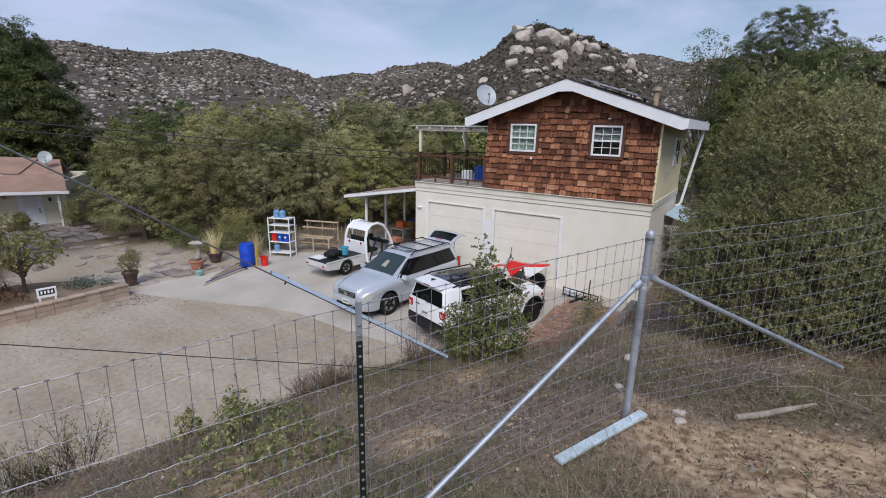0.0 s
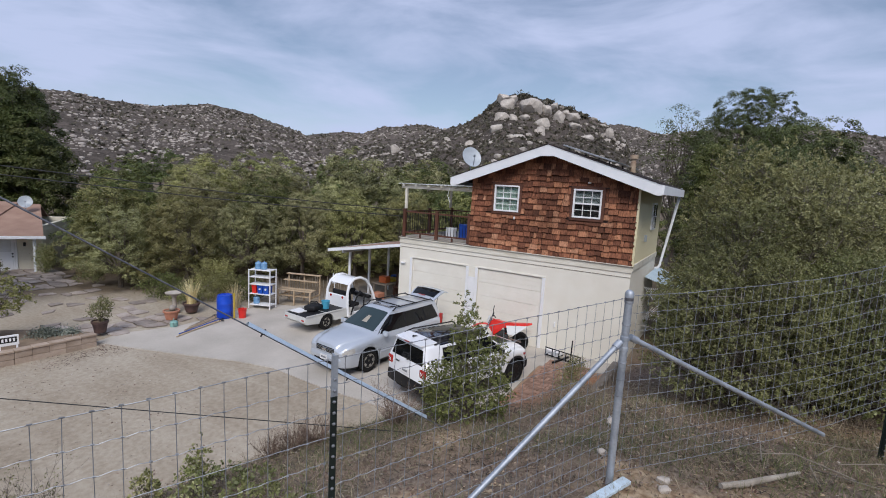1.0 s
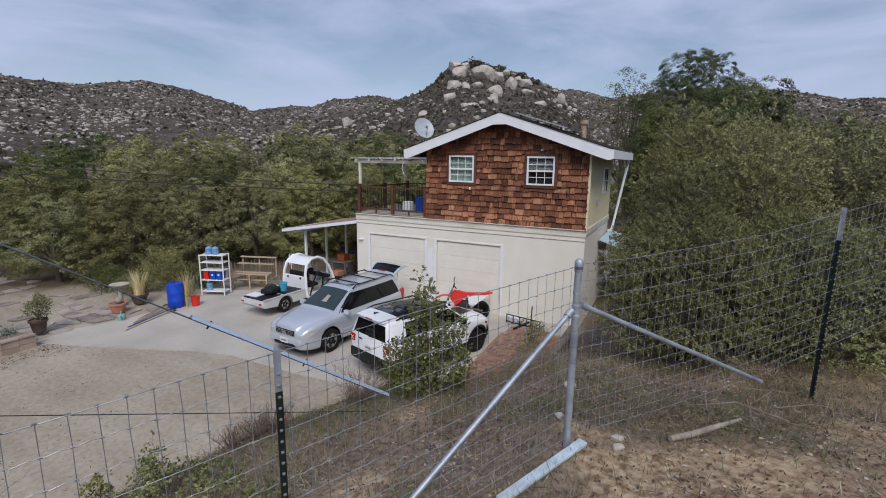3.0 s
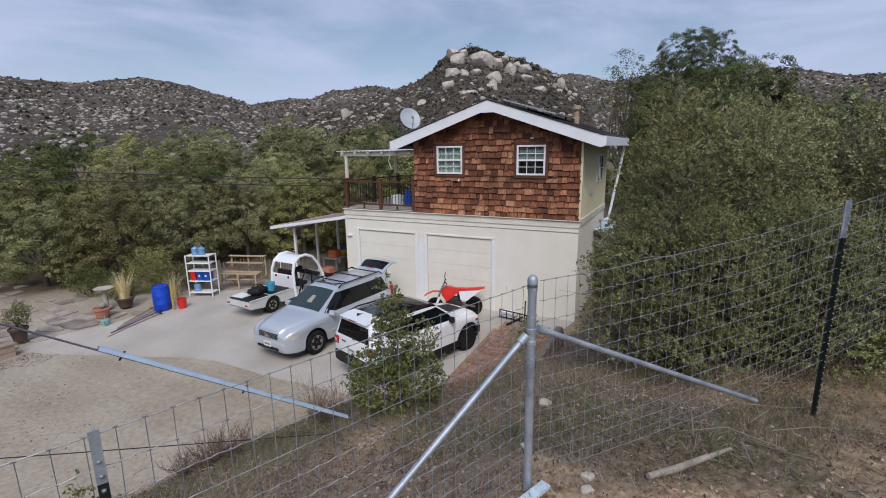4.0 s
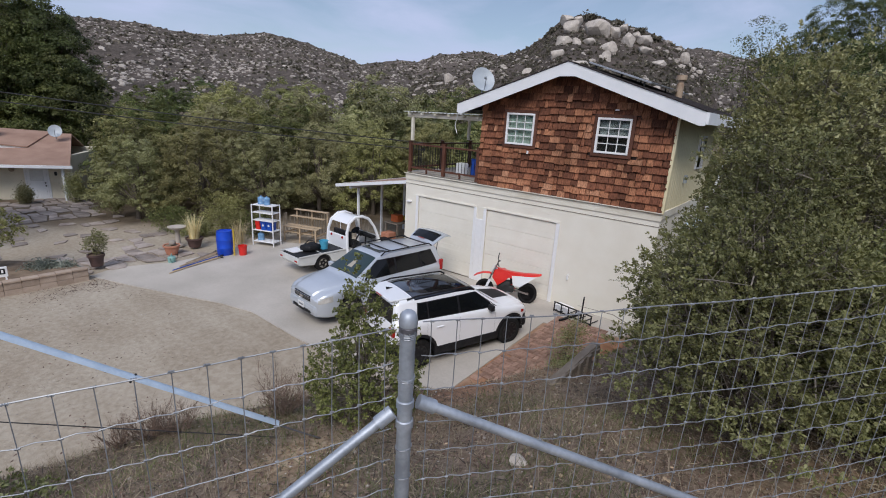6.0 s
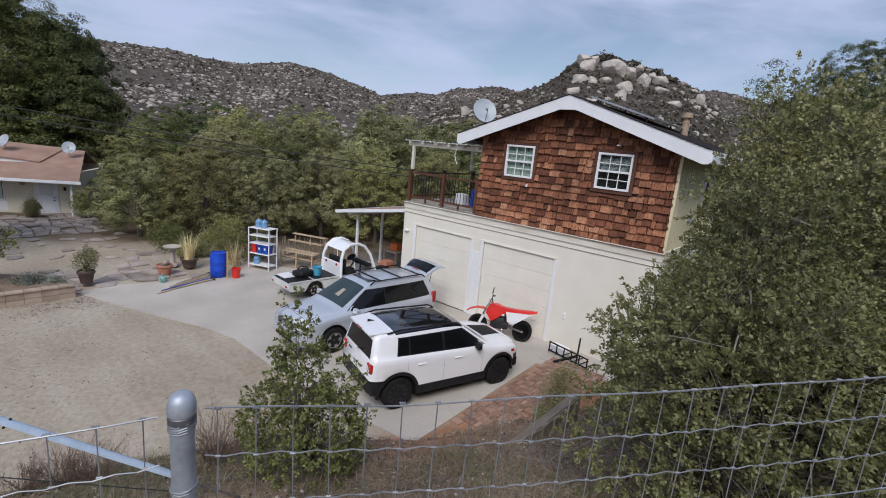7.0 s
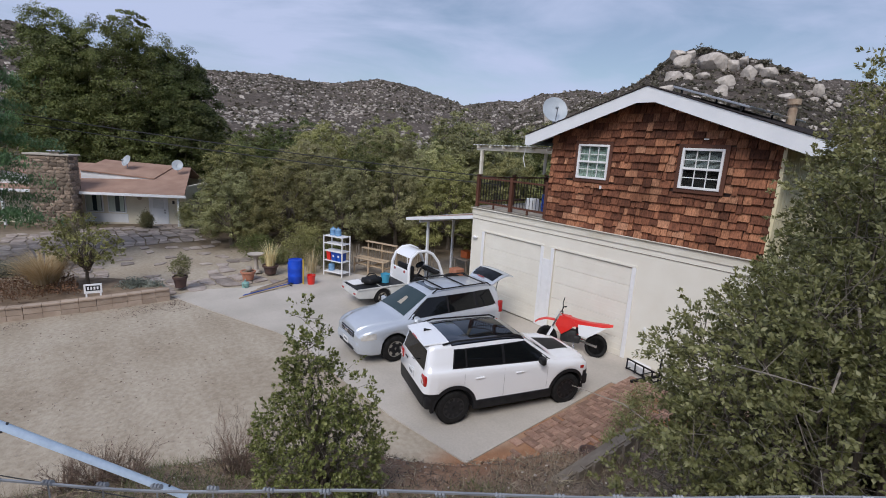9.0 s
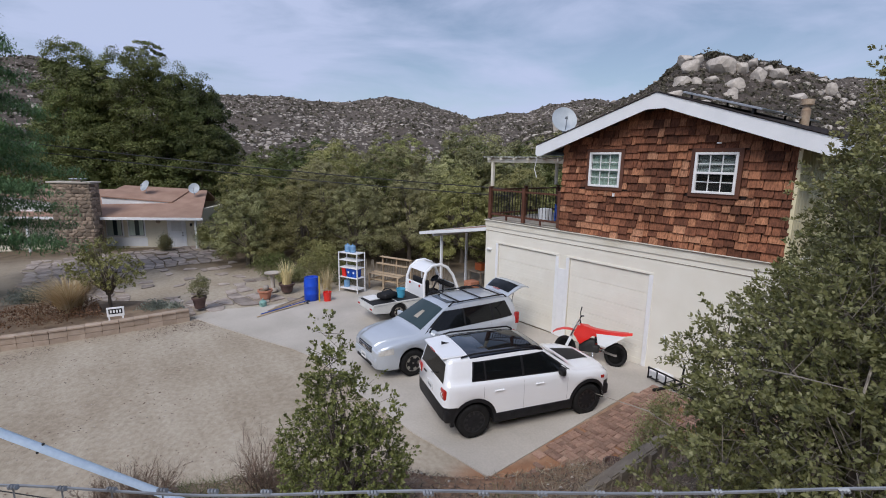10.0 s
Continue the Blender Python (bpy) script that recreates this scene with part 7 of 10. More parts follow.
for zz in (4.560, 4.553, 4.548, 4.542, 4.385, 4.378, 4.10, 3.97, 3.84):
    bm = bm_new()
    tube(bm, [(POST.x + 0.030 * math.cos(k * 0.6283), POST.y + 0.030 * math.sin(k * 0.6283), zz + 0.006 * math.sin(k * 0.6283 + zz * 40)) for k in range(11)], 0.0022, 5)
    part("wire_wrap", bm, M["galv_dull"], corner)
for zz in (4.262, 4.182):
    bm = bm_new()
    lathe(bm, [(0.0285, zz), (0.032, zz + 0.003), (0.032, zz + 0.03), (0.0285, zz + 0.033)], 20, Matrix.Translation((POST.x, POST.y, 0)))
    part("clamp_band", bm, M["galv"], corner, smooth=True)
for d, end_u, zs, ze in ((DIR_R, 2.16, 4.277, 3.32), (DIR_L, 2.0, 4.247, 1.28)):
    a = POST + d * 0.06 + Vector((0, 0, zs))
    b = POST + d * end_u
    b.z = ze if d is DIR_R else ground_at(b) - 0.05
    bm = bm_new()
    cyl(bm, a, b, 0.0185, seg=14)
    st = single("fence_brace", bm, M["galv"], "slanting galvanised pipe brace between corner post and ground", "brace", "fence braces", smooth=True)
    bm = bm_new()
    cyl(bm, a - (b - a).normalized() * 0.015, a + (b - a).normalized() * 0.05, 0.026, seg=14)
    part("end_cup", bm, M["galv"], st, smooth=True)


def t_post(u, d, z_top, h, tip, label):
    p = POST + d * u + Vector((0.02, 0.02, 0))
    ob = thing("fence_stake", label, "fence stake", Matrix.Translation((p.x, p.y, 0)) @ pose(0, 0, 0, 0, 0, math.degrees(math.atan2(d.y, d.x))), "steel T stakes")
    for nm, z0, z1, mt in (("shaft", z_top - h, z_top - tip, "post_green"), ("tip", z_top - tip, z_top, "galv")):
        bm = bm_new()
        box(bm, (0, 0.014, (z0 + z1) / 2), (0.032, 0.006, z1 - z0))
        box(bm, (0, -0.004, (z0 + z1) / 2), (0.006, 0.032, z1 - z0))
        part(nm, bm, M[mt], ob, "white galvanised tip" if nm == "tip" else "dark green studded shaft")
    bm = bm_new()
    soft_box(bm, (0, 0, 0), (0.014, 0.012, 0.012), 0.003, seg=1)
    me = mesh_of("stud", bm, M["galv_dull"])
    for k in range(int(h / 0.055) - 1):
        for y in (0.020, -0.020):
            st = new("stud", me)
            st.parent = ob
            st.location = (0, y, z_top - h + 0.04 + 0.055 * k)
    return ob


t_post(2.19, DIR_L, 4.48, 1.75, 0.20, "dark green steel fence stake with bare metal tip")
t_post(2.93, DIR_R, 4.93, 2.1, 0.31, "dark green steel fence stake with bare metal tip")

# ---- guy wire with guard ----
GA, GB = Vector((4.882, -10.651, 2.623)), Vector((4.129, -12.45, 3.982))
gd = (GB - GA).normalized()
guy = thing("guy_wire", "steel guy wire with pale grey half-round guard, anchored in the bank", "guy wire")
bm = bm_new()
tube(bm, [GA - gd * 0.45, GA, GB, GB + gd * 16], 0.007, 6)
part("strand", bm, M["strand"], guy)
bm = bm_new()
side = gd.cross(Vector((0, 0, 1))).normalized()
nrm = side.cross(gd)
rings = []
for p in (GA, GB):
    ring = []
    for k in range(9):
        a = math.pi * (k / 8) - 0.2
        ring.append(p + side * 0.036 * math.cos(a) + nrm * 0.036 * math.sin(a))
    for k in range(8, -1, -1):
        a = math.pi * (k / 8) - 0.2
        ring.append(p + side * 0.033 * math.cos(a) + nrm * 0.033 * math.sin(a))
    rings.append(ring)
loft(bm, rings)
part("guard", bm, M["guard"], guy, "pale blue-grey steel guard sleeve", smooth=True)
for f in (0.06, 0.5, 0.93):
    bm = bm_new()
    p = GA.lerp(GB, f)
    cyl(bm, p - nrm * 0.03, p + nrm * 0.045, 0.008, seg=6)
    part("guard_bolt", bm, M["cable"], guy)

# ---- paths and garden walls ----
bed_z = 0.10


# shelving, drums and yard things


def shelf_unit(m):
    sh = thing("shelving_unit", "white wire shelving unit holding bins and water jugs", "shelf", m)
    w, d, h = 0.95, 0.48, 1.66
    for x in (0, w):
        for y in (0, d):
            bm = bm_new()
            soft_box(bm, (x, y, h / 2), (0.04, 0.04, h), 0.006, seg=1)
            part("upright", bm, M["vinyl"], sh)
    for z in (0.16, 0.62, 1.02, 1.33, 1.63):
        bm = bm_new()
        soft_box(bm, (w / 2, d / 2, z), (w, d, 0.03), 0.008, seg=1)
        for k in range(9):
            box(bm, (0.08 + k * 0.1, d / 2, z + 0.018), (0.03, d - 0.05, 0.008))
        part("shelf_board", bm, M["vinyl"], sh)
    return sh


SH = pose(-9.06, -2.98, drive_z(-8.6, -2.6) + 0.022, 0, 0, 22)
shelf_unit(SH)


def on_shelf(x, y, z):
    return SH @ Matrix.Translation((x, y, z))


for x, mt, lb in ((0.20, "red_plastic", "red plastic bin on a white shelf"), (0.46, "blue_bin", "blue plastic recycling bin on a white shelf"), (0.72, "blue_bin", "blue plastic recycling bin on a white shelf")):
    bm = bm_new()
    s = 0.10 if mt == "red_plastic" else 0.12
    loft(bm, [[(-s * 0.85, -0.15, 0), (s * 0.85, -0.15, 0), (s * 0.85, 0.15, 0), (-s * 0.85, 0.15, 0)], [(-s, -0.18, 0.33), (s, -0.18, 0.33), (s, 0.18, 0.33), (-s, 0.18, 0.33)]])
    ob = single("storage_bin", bm, M[mt], lb, "bin", "bins on the shelf", m=on_shelf(x, 0.22, 0.638))
    bm = bm_new()
    soft_box(bm, (0, 0, 0.335), (2 * s + 0.03, 0.39, 0.025), 0.008)
    part("rim", bm, M[mt], ob)
    if mt == "blue_bin":
        bm = bm_new()
        lathe(bm, [(0.045, 0), (0.045, 0.004), (0.03, 0.004), (0.03, 0)], 12, Matrix.Translation((0, -0.172, 0.2)) @ Matrix.Rotation(math.pi / 2 - 0.09, 4, "X"))
        part("round_mark", bm, M["vinyl"], ob, "round white mark")
JUG = [(0.0001, 0), (0.125, 0), (0.135, 0.02), (0.135, 0.10), (0.128, 0.115), (0.135, 0.13), (0.135, 0.22), (0.128, 0.235), (0.135, 0.25), (0.135, 0.31), (0.10, 0.36), (0.03, 0.385), (0.03, 0.43), (0.0001, 0.43)]
for x, y, z in ((0.28, 0.24, 1.648), (0.56, 0.22, 1.648), (0.22, 0.22, 0.178)):
    bm = bm_new()
    lathe(bm, JUG, 20)
    single("water_jug", bm, M["jug"], "ribbed blue plastic water jug on a white shelf", "water jug", "water jugs", smooth=True, m=on_shelf(x, y, z) @ Matrix.Diagonal((0.95, 0.95, 0.8, 1)))

# tiered wooden stand behind
ws = thing("plant_stand", "tiered raw lumber stand with open slatted shelves", "stand", pose(-8.75, -1.75, drive_z(-9, -1) + 0.01, 0, 0, 20))
for x in (0, 0.75, 1.5):
    bm = bm_new()
    beam(bm, (x, 0.9, 0), (x, 0.9, 1.25), 0.06, 0.04)
    beam(bm, (x, 0.0, 0), (x, 0.0, 0.65), 0.06, 0.04)
    beam(bm, (x, 0.0, 0.36), (x, 0.95, 0.36), 0.04, 0.07)
    part("stand_frame", bm, M["pale_wood"], ws)
for y, z in ((0.1, 0.64), (0.35, 0.66), (0.6, 0.98), (0.85, 1.22), (0.2, 0.38)):
    bm = bm_new()
    soft_box(bm, (0.75, y, z), (1.62, 0.2, 0.03), 0.006, seg=1)
    part("stand_board", bm, M["pale_wood"], ws)

# drum with stick, bucket, tools, can
zd2 = drive_z(-8.7, -4.3) + 0.022
bm = bm_new()
lathe(bm, [(0.0001, 0), (0.265, 0), (0.285, 0.03), (0.285, 0.26), (0.292, 0.28), (0.285, 0.30), (0.285, 0.56), (0.292, 0.58), (0.285, 0.60), (0.283, 0.80), (0.26, 0.86), (0.265, 0.90), (0.24, 0.90), (0.235, 0.875), (0.0001, 0.875)], 32, pose(-8.62, -4.35, zd2))
drum = single("drum", bm, M["blue_drum"], "blue plastic drum standing on the concrete", "barrel", smooth=True)
bm = bm_new()
cyl(bm, (-8.75, -4.25, zd2 + 0.87), (-8.75, -4.25, zd2 + 0.905), 0.035, seg=12)
part("bung", bm, M["blue_drum"], drum)
bm = bm_new()
beam(bm, (-8.22, -4.22, zd2), (-8.24, -4.20, zd2 + 1.0), 0.07, 0.03)
single("yellow_board", bm, M["yellow"], "upright yellow board beside the drum", "board")
bm = bm_new()
lathe(bm, [(0.0001, 0), (0.13, 0), (0.155, 0.34), (0.165, 0.34), (0.165, 0.37), (0.15, 0.37), (0.125, 0.05), (0.0001, 0.05)], 24, pose(-8.10, -3.95, zd2))
bk = single("red_bucket", bm, M["red_plastic"], "red plastic bucket on the concrete", "bucket", smooth=True)
bm = bm_new()
tube(bm, [(-8.10 + 0.16 * math.cos(a), -3.95, zd2 + 0.36 + 0.14 * math.sin(a)) for a in [math.pi * k / 10 for k in range(11)]], 0.005, 5)
part("bail", bm, M["galv"], bk)
t_rng = random.Random(3)
for k in range(9):
    x0, y0 = -7.75 - 0.08 * k, -6.65 + 0.10 * k + t_rng.uniform(-0.06, 0.06)
    ln = t_rng.uniform(1.5, 2.1)
    a = math.atan2(1.95, -0.75) + t_rng.uniform(-0.13, 0.13)
    x1, y1 = x0 + ln * math.cos(a) * 0.9, y0 + ln * math.sin(a)
    mt = ("pale_wood", "pale_wood", "blue_bin", "pale_wood", "old_wood", "pale_wood", "pale_wood", "pale_wood", "old_wood")[k]
    zz = drive_z(x0, y0) + 0.045 + 0.012 * (k % 3)
    bm = bm_new()
    cyl(bm, (x0, y0, zz), (x1, y1, zz + 0.03), 0.019, seg=8)
    tl = single("garden_tool", bm, M[mt], "long-handled garden tool laid on the concrete" if mt != "blue_bin" else "blue-handled garden tool laid on the concrete", "tool", "laid out garden tools")
    bm = bm_new()
    soft_box(bm, (x1, y1, zz + 0.03), (0.22, 0.05, 0.035) if k % 2 else (0.16, 0.14, 0.02), 0.008, Matrix.Rotation(a + math.pi / 2, 3, "Z"))
    part("tool_head", bm, M["cable" if k % 3 else "old_wood"], tl)
bm = bm_new()
lathe(bm, [(0.0001, 0), (0.12, 0), (0.13, 0.16), (0.10, 0.20), (0.07, 0.20), (0.0001, 0.18)], 18, pose(-8.98, -6.1, drive_z(-9, -6.1) + 0.02))
can = single("watering_can", bm, M["teal"], "pale teal plastic watering can on the ground", "watering can", smooth=True)
bm = bm_new()
cz2 = drive_z(-9, -6.1) + 0.02
tube(bm, [(-8.88, -6.16, cz2 + 0.05), (-8.75, -6.24, cz2 + 0.16), (-8.70, -6.27, cz2 + 0.24)], 0.02, 8)
part("spout", bm, M["teal"], can)
bm = bm_new()
tube(bm, [(-9.05, -6.06, cz2 + 0.19), (-9.02, -6.08, cz2 + 0.29), (-8.92, -6.14, cz2 + 0.27), (-8.90, -6.15, cz2 + 0.19)], 0.013, 6)
part("handle", bm, M["teal"], can)


def pot(loc, r, h, mt, label):
    bm = bm_new()
    lathe(bm, [(0.0001, 0), (r * 0.68, 0), (r * 0.92, h * 0.82), (r * 1.05, h * 0.82), (r * 1.05, h), (r * 0.9, h), (r * 0.88, h * 0.9), (0.0001, h * 0.88)], 26, pose(*loc))
    ob = single("flower_pot", bm, M[mt], label, "flower pot", "garden pots", smooth=True)
    bm = bm_new()
    lathe(bm, [(r * 0.88, h * 0.9), (0.0001, h * 0.92)], 20, pose(*loc))
    part("soil", bm, M["soil"], ob)
    return ob


pot((-9.86, -8.05, bed_z - 0.25), 0.24, 0.40, "pot_dark", "dark glazed pot with a leafy shrub")
pot((-9.80, -5.75, -0.17), 0.27, 0.34, "terracotta", "wide terracotta pot with a round stone")
pot((-10.2, -4.75, -0.16), 0.30, 0.36, "pot_dark", "dark pot holding tall dry grass")
pot((4.72, -4.95, terrain(4.72, -4.95) - 0.05), 0.2, 0.3, "pot_dark", "dark pot half hidden beside the bank")
bm = bm_new()
ball(bm, (-9.78, -5.72, 0.25), 0.12, (1, 1, 0.9), 14)
single("stone_ball", bm, M["granite"], "pale round stone on a terracotta pot", "stone", smooth=True)
bb = thing("bird_bath", "grey stone bird bath on a pedestal among plants", "bird bath", pose(-10.7, -5.15, -0.17))
bm = bm_new()
lathe(bm, [(0.0001, 0), (0.20, 0), (0.18, 0.06), (0.09, 0.12), (0.075, 0.55), (0.12, 0.66)], 20)
part("pedestal", bm, M["granite"], bb, smooth=True)
bm = bm_new()
lathe(bm, [(0.10, 0.64), (0.30, 0.72), (0.33, 0.77), (0.29, 0.77), (0.10, 0.71), (0.0001, 0.70)], 24)
part("bowl", bm, M["granite"], bb, smooth=True)

# sign with plain bars in the garden bed
sg = thing("garden_sign", "small white framed sign standing behind the block wall", "sign", pose(-9.22, -10.55, bed_z + 0.0, 0, 0, 80))
bm = bm_new()
soft_box(bm, (0, 0, 0.24), (0.46, 0.05, 0.30), 0.012)
part("sign_board", bm, M["vinyl"], sg)
bm = bm_new()
box(bm, (0, -0.028, 0.26), (0.36, 0.006, 0.16))
pn = part("sign_panel", bm, M["black_plastic"], sg)
for k in range(4):
    bm = bm_new()
    box(bm, (-0.12 + 0.08 * k, -0.034, 0.26), (0.045, 0.006, 0.09))
    part("bar", bm, M["vinyl"], pn)
for x in (-0.18, 0.18):
    bm = bm_new()
    box(bm, (x, 0, 0.06), (0.04, 0.04, 0.24))
    part("leg", bm, M["vinyl"], sg)

# clutter under the carport
zc2 = drive_z(-5, 2) + 0.01
tb = thing("work_table", "low wooden table under the carport, heaped with boxes", "table", pose(-5.9, 2.4, zc2))
bm = bm_new()
soft_box(bm, (0, 0, 0.72), (0.8, 1.6, 0.05), 0.01)
part("tabletop", bm, M["old_wood"], tb)
for x in (-0.35, 0.35):
    for y in (-0.72, 0.72):
        bm = bm_new()
        box(bm, (x, y, 0.35), (0.07, 0.07, 0.7))
        part("leg", bm, M["old_wood"], tb)
for x, y, z, sx, sy, sz, mt, lb in ((-5.9, 2.0, 0.75, 0.4, 0.36, 0.30, "orange", "orange plastic crate on a cluttered table"), (-5.85, 2.55, 0.75, 0.36, 0.4, 0.16, "yellow", "yellow box on a cluttered table"), (-6.0, 2.95, 0.75, 0.34, 0.3, 0.22, "blue_bin", "blue and white box on a cluttered table"), (-5.75, 1.35, 0.0, 0.45, 0.45, 0.4, "terracotta", "reddish tub on the ground by a table"), (-5.5, 0.9, 0.0, 0.5, 0.35, 0.25, "black_plastic", "black tray on the ground under the carport")):
    bm = bm_new()
    soft_box(bm, (x, y, zc2 + z + sz / 2), (sx, sy, sz), 0.02)
    single("storage_box", bm, M[mt], lb, "box", "boxes under the carport")
cb = thing("upright_cabinet", "dark brown wooden upright cabinet under the carport", "cabinet", pose(-4.5, 2.3, zc2))
bm = bm_new()
soft_box(bm, (0, 0, 0.62), (1.5, 0.55, 1.24), 0.02)
part("body", bm, M["brown_cab"], cb)
bm = bm_new()
soft_box(bm, (0, -0.38, 0.68), (1.45, 0.3, 0.08), 0.015)
part("shelf", bm, M["brown_cab"], cb)
for x in (-0.68, 0.68):
    bm = bm_new()
    box(bm, (x, -0.45, 0.32), (0.07, 0.08, 0.64))
    part("leg", bm, M["brown_cab"], cb)
fan = thing("pedestal_fan", "white wire-caged fan standing behind the cart", "fan", pose(-6.55, -0.6, drive_z(-6.5, -0.6) + 0.02, 0, 0, -40))
bm = bm_new()
lathe(bm, [(0.2, 0), (0.2, 0.03), (0.03, 0.05), (0.018, 0.06), (0.018, 1.1)], 16)
part("stand", bm, M["vinyl"], fan, smooth=True)
for z in (-0.06, 0.06):
    bm = bm_new()
    at = Matrix.Translation((0, z, 1.25)) @ Matrix.Rotation(math.pi / 2, 4, "X")
    for r in (0.08, 0.14, 0.20, 0.24):
        tube(bm, [at @ Vector((r * math.cos(2 * math.pi * k / 20), r * math.sin(2 * math.pi * k / 20), 0)) for k in range(21)], 0.005, 5)
    for k in range(12):
        a = 2 * math.pi * k / 12
        cyl(bm, at @ Vector((0.05 * math.cos(a), 0.05 * math.sin(a), 0)), at @ Vector((0.24 * math.cos(a), 0.24 * math.sin(a), 0)), 0.003, seg=4)
    part("cage", bm, M["vinyl"], fan)
# rustic stick fence behind the shelves
sf = thing("stick_fence", "low rustic fence of rough upright sticks among shrubs", "fence", pose(0, 0, 0))
for k in range(46):
    f = k / 45
    x, y = -11.2 + 4.4 * f, -1.9 + 3.0 * f + t_rng.uniform(-0.05, 0.05)
    zb = drive_z(x, y)
    bm = bm_new()
    cyl(bm, (x, y, zb - 0.1), (x + t_rng.uniform(-0.07, 0.07), y + t_rng.uniform(-0.05, 0.05), zb + t_rng.uniform(0.75, 1.1)), 0.024, 0.014, 6)
    part("stick", bm, M["old_wood"], sf)

# lattice lean-to beside the garage
lt = thing("lean_to", "white lattice lean-to with pale blue sheet roof", "lean-to", pose(0, 0, 0))
bm = bm_new()
plate_poly(bm, [(WR + 0.05, 2.6, 2.55), (WR + 1.25, 2.6, 2.15), (WR + 1.25, 5.6, 2.15), (WR + 0.05, 5.6, 2.55)], (0, 0, 0.03))
part("roof_sheet", bm, M["blue_sheet"], lt)
for k in range(18):
    for s in (-1, 1):
        bm = bm_new()
        x = WR + 0.05 + 0.07 * k
        z0, z1 = 1.05, 2.2
        if s > 0:
            beam(bm, (x, 2.65, z0), (min(WR + 1.25, x + 0.9), 2.65, z0 + (min(WR + 1.25, x + 0.9) - x) * 1.25), 0.008, 0.03, (0, 1, 0))
        else:
            beam(bm, (x, 2.66, z1), (min(WR + 1.25, x + 0.9), 2.66, z1 - (min(WR + 1.25, x + 0.9) - x) * 1.25), 0.008, 0.03, (0, 1, 0))
        part("lattice_slat", bm, M["white"], lt)

# ---- ranch house ----
HU, HN = Vector((0.55, 0.835, 0)).normalized(), Vector((0.835, -0.55, 0)).normalized()
HM = Matrix((( HU.x, -HN.x, 0, -25.4), (HU.y, -HN.y, 0, -6.7), (0, 0, 1, -0.66), (0, 0, 0, 1)))
# local frame: x along the front, y into the house, z up from the porch floor
ranch = thing("ranch_house", "low cream ranch house with tan roof and stone chimney", "house", HM)


def hbox(name, c, s, mt, label="", parent=None, r=0.012):
    bm = bm_new()
    soft_box(bm, c, s, r, seg=1)
    return part(name, bm, M[mt], parent or ranch, label)


hbox("front_wall", (-3.6, 0.1, 1.2), (11.4, 0.2, 2.9), "house_cream", "cream boarded front wall")
hbox("end_wall", (2.0, 3.1, 1.2), (0.2, 6.0, 2.9), "house_cream")
hbox("end_wall", (-9.2, 3.1, 1.2), (0.2, 6.0, 2.9), "house_cream")
hbox("rear_wall", (-3.6, 6.1, 1.2), (11.4, 0.2, 2.9), "house_cream")
for k in range(12):
    hbox("board", (1.4 - 0.0, -0.006, 0.15 + 0.19 * k), (1.0, 0.012, 0.17), "house_cream", r=0.003)
for k in range(12):
    hbox("board", (-0.72, -0.006, 0.15 + 0.19 * k), (1.1, 0.012, 0.17), "house_cream", r=0.003)
dr = hbox("front_door", (0.47, -0.03, 1.02), (0.92, 0.05, 2.03), "white", "white panelled front door with glazed top")
for x, z, sx, sz in ((0.25, 0.45, 0.30, 0.62), (0.69, 0.45, 0.30, 0.62)):
    hbox("door_panel", (x, -0.06, z), (sx, 0.015, sz), "white", "", dr)
hbox("door_glass", (0.47, -0.058, 1.55), (0.62, 0.012, 0.62), "blind", "", dr)
for z in (0.98, 1.14):
    bm = bm_new()
    ball(bm, (0.84, -0.09, z), 0.04, seg=10)
    part("door_knob", bm, M["cable"], dr)
for x, sx in ((-0.04, 0.09), (0.98, 0.09)):
    hbox("door_frame", (x, -0.03, 1.03), (sx, 0.06, 2.1), "white")
hbox("door_frame", (0.47, -0.03, 2.10), (1.1, 0.06, 0.09), "white")
hbox("door_mat", (0.47, -0.6, 0.015), (0.8, 0.5, 0.03), "dark_board")
for x0, x1 in ((-3.75, -2.72), (-2.46, -1.42)):
    wn2 = hbox("window", ((x0 + x1) / 2, -0.02, 1.45), (x1 - x0, 0.06, 1.15), "white", "white framed window with pale curtains")
    hbox("pane", ((x0 + x1) / 2, -0.056, 1.45), (x1 - x0 - 0.14, 0.01, 1.0), "glass_screen", "", wn2, 0.002)
    hbox("curtain", (x0 + 0.26, -0.064, 1.45), (0.36, 0.006, 0.96), "curtain", "", wn2, 0.001)
    hbox("curtain", (x1 - 0.22, -0.064, 1.45), (0.24, 0.006, 0.96), "curtain", "", wn2, 0.001)
hbox("lower_panel", (-2.6, -0.015, 0.55), (2.5, 0.03, 0.55), "white")
bm = bm_new()
lathe(bm, [(0.13, 0), (0.13, 0.05), (0.0001, 0.05)], 16, Matrix.Translation((-0.6, -0.02, 1.85)) @ Matrix.Rotation(math.pi / 2, 4, "X"))
part("door_wreath", bm, M["dry_grass"], ranch)
hbox("wall_lamp", (1.35, -0.05, 1.65), (0.10, 0.1, 0.2), "cable")
for x in (2.05, -4.1, -7.6):
    hbox("porch_post", (x, -1.0, 1.05), (0.12, 0.12, 2.2), "white", "white porch post")
hbox("porch_beam", (-2.9, -1.0, 2.16), (10.2, 0.12, 0.16), "white")
# roofs: front slope over the porch, upper gable
bm = bm_new()
plate_poly(bm, [(-9.6, -1.35, 2.18), (2.55, -1.35, 2.18), (1.2, 3.2, 3.55), (-9.6, 3.2, 3.55)], (0, 0, 0.07))
part("roof", bm, M["tan_roof"], ranch, "tan low-pitched roof")
bm = bm_new()
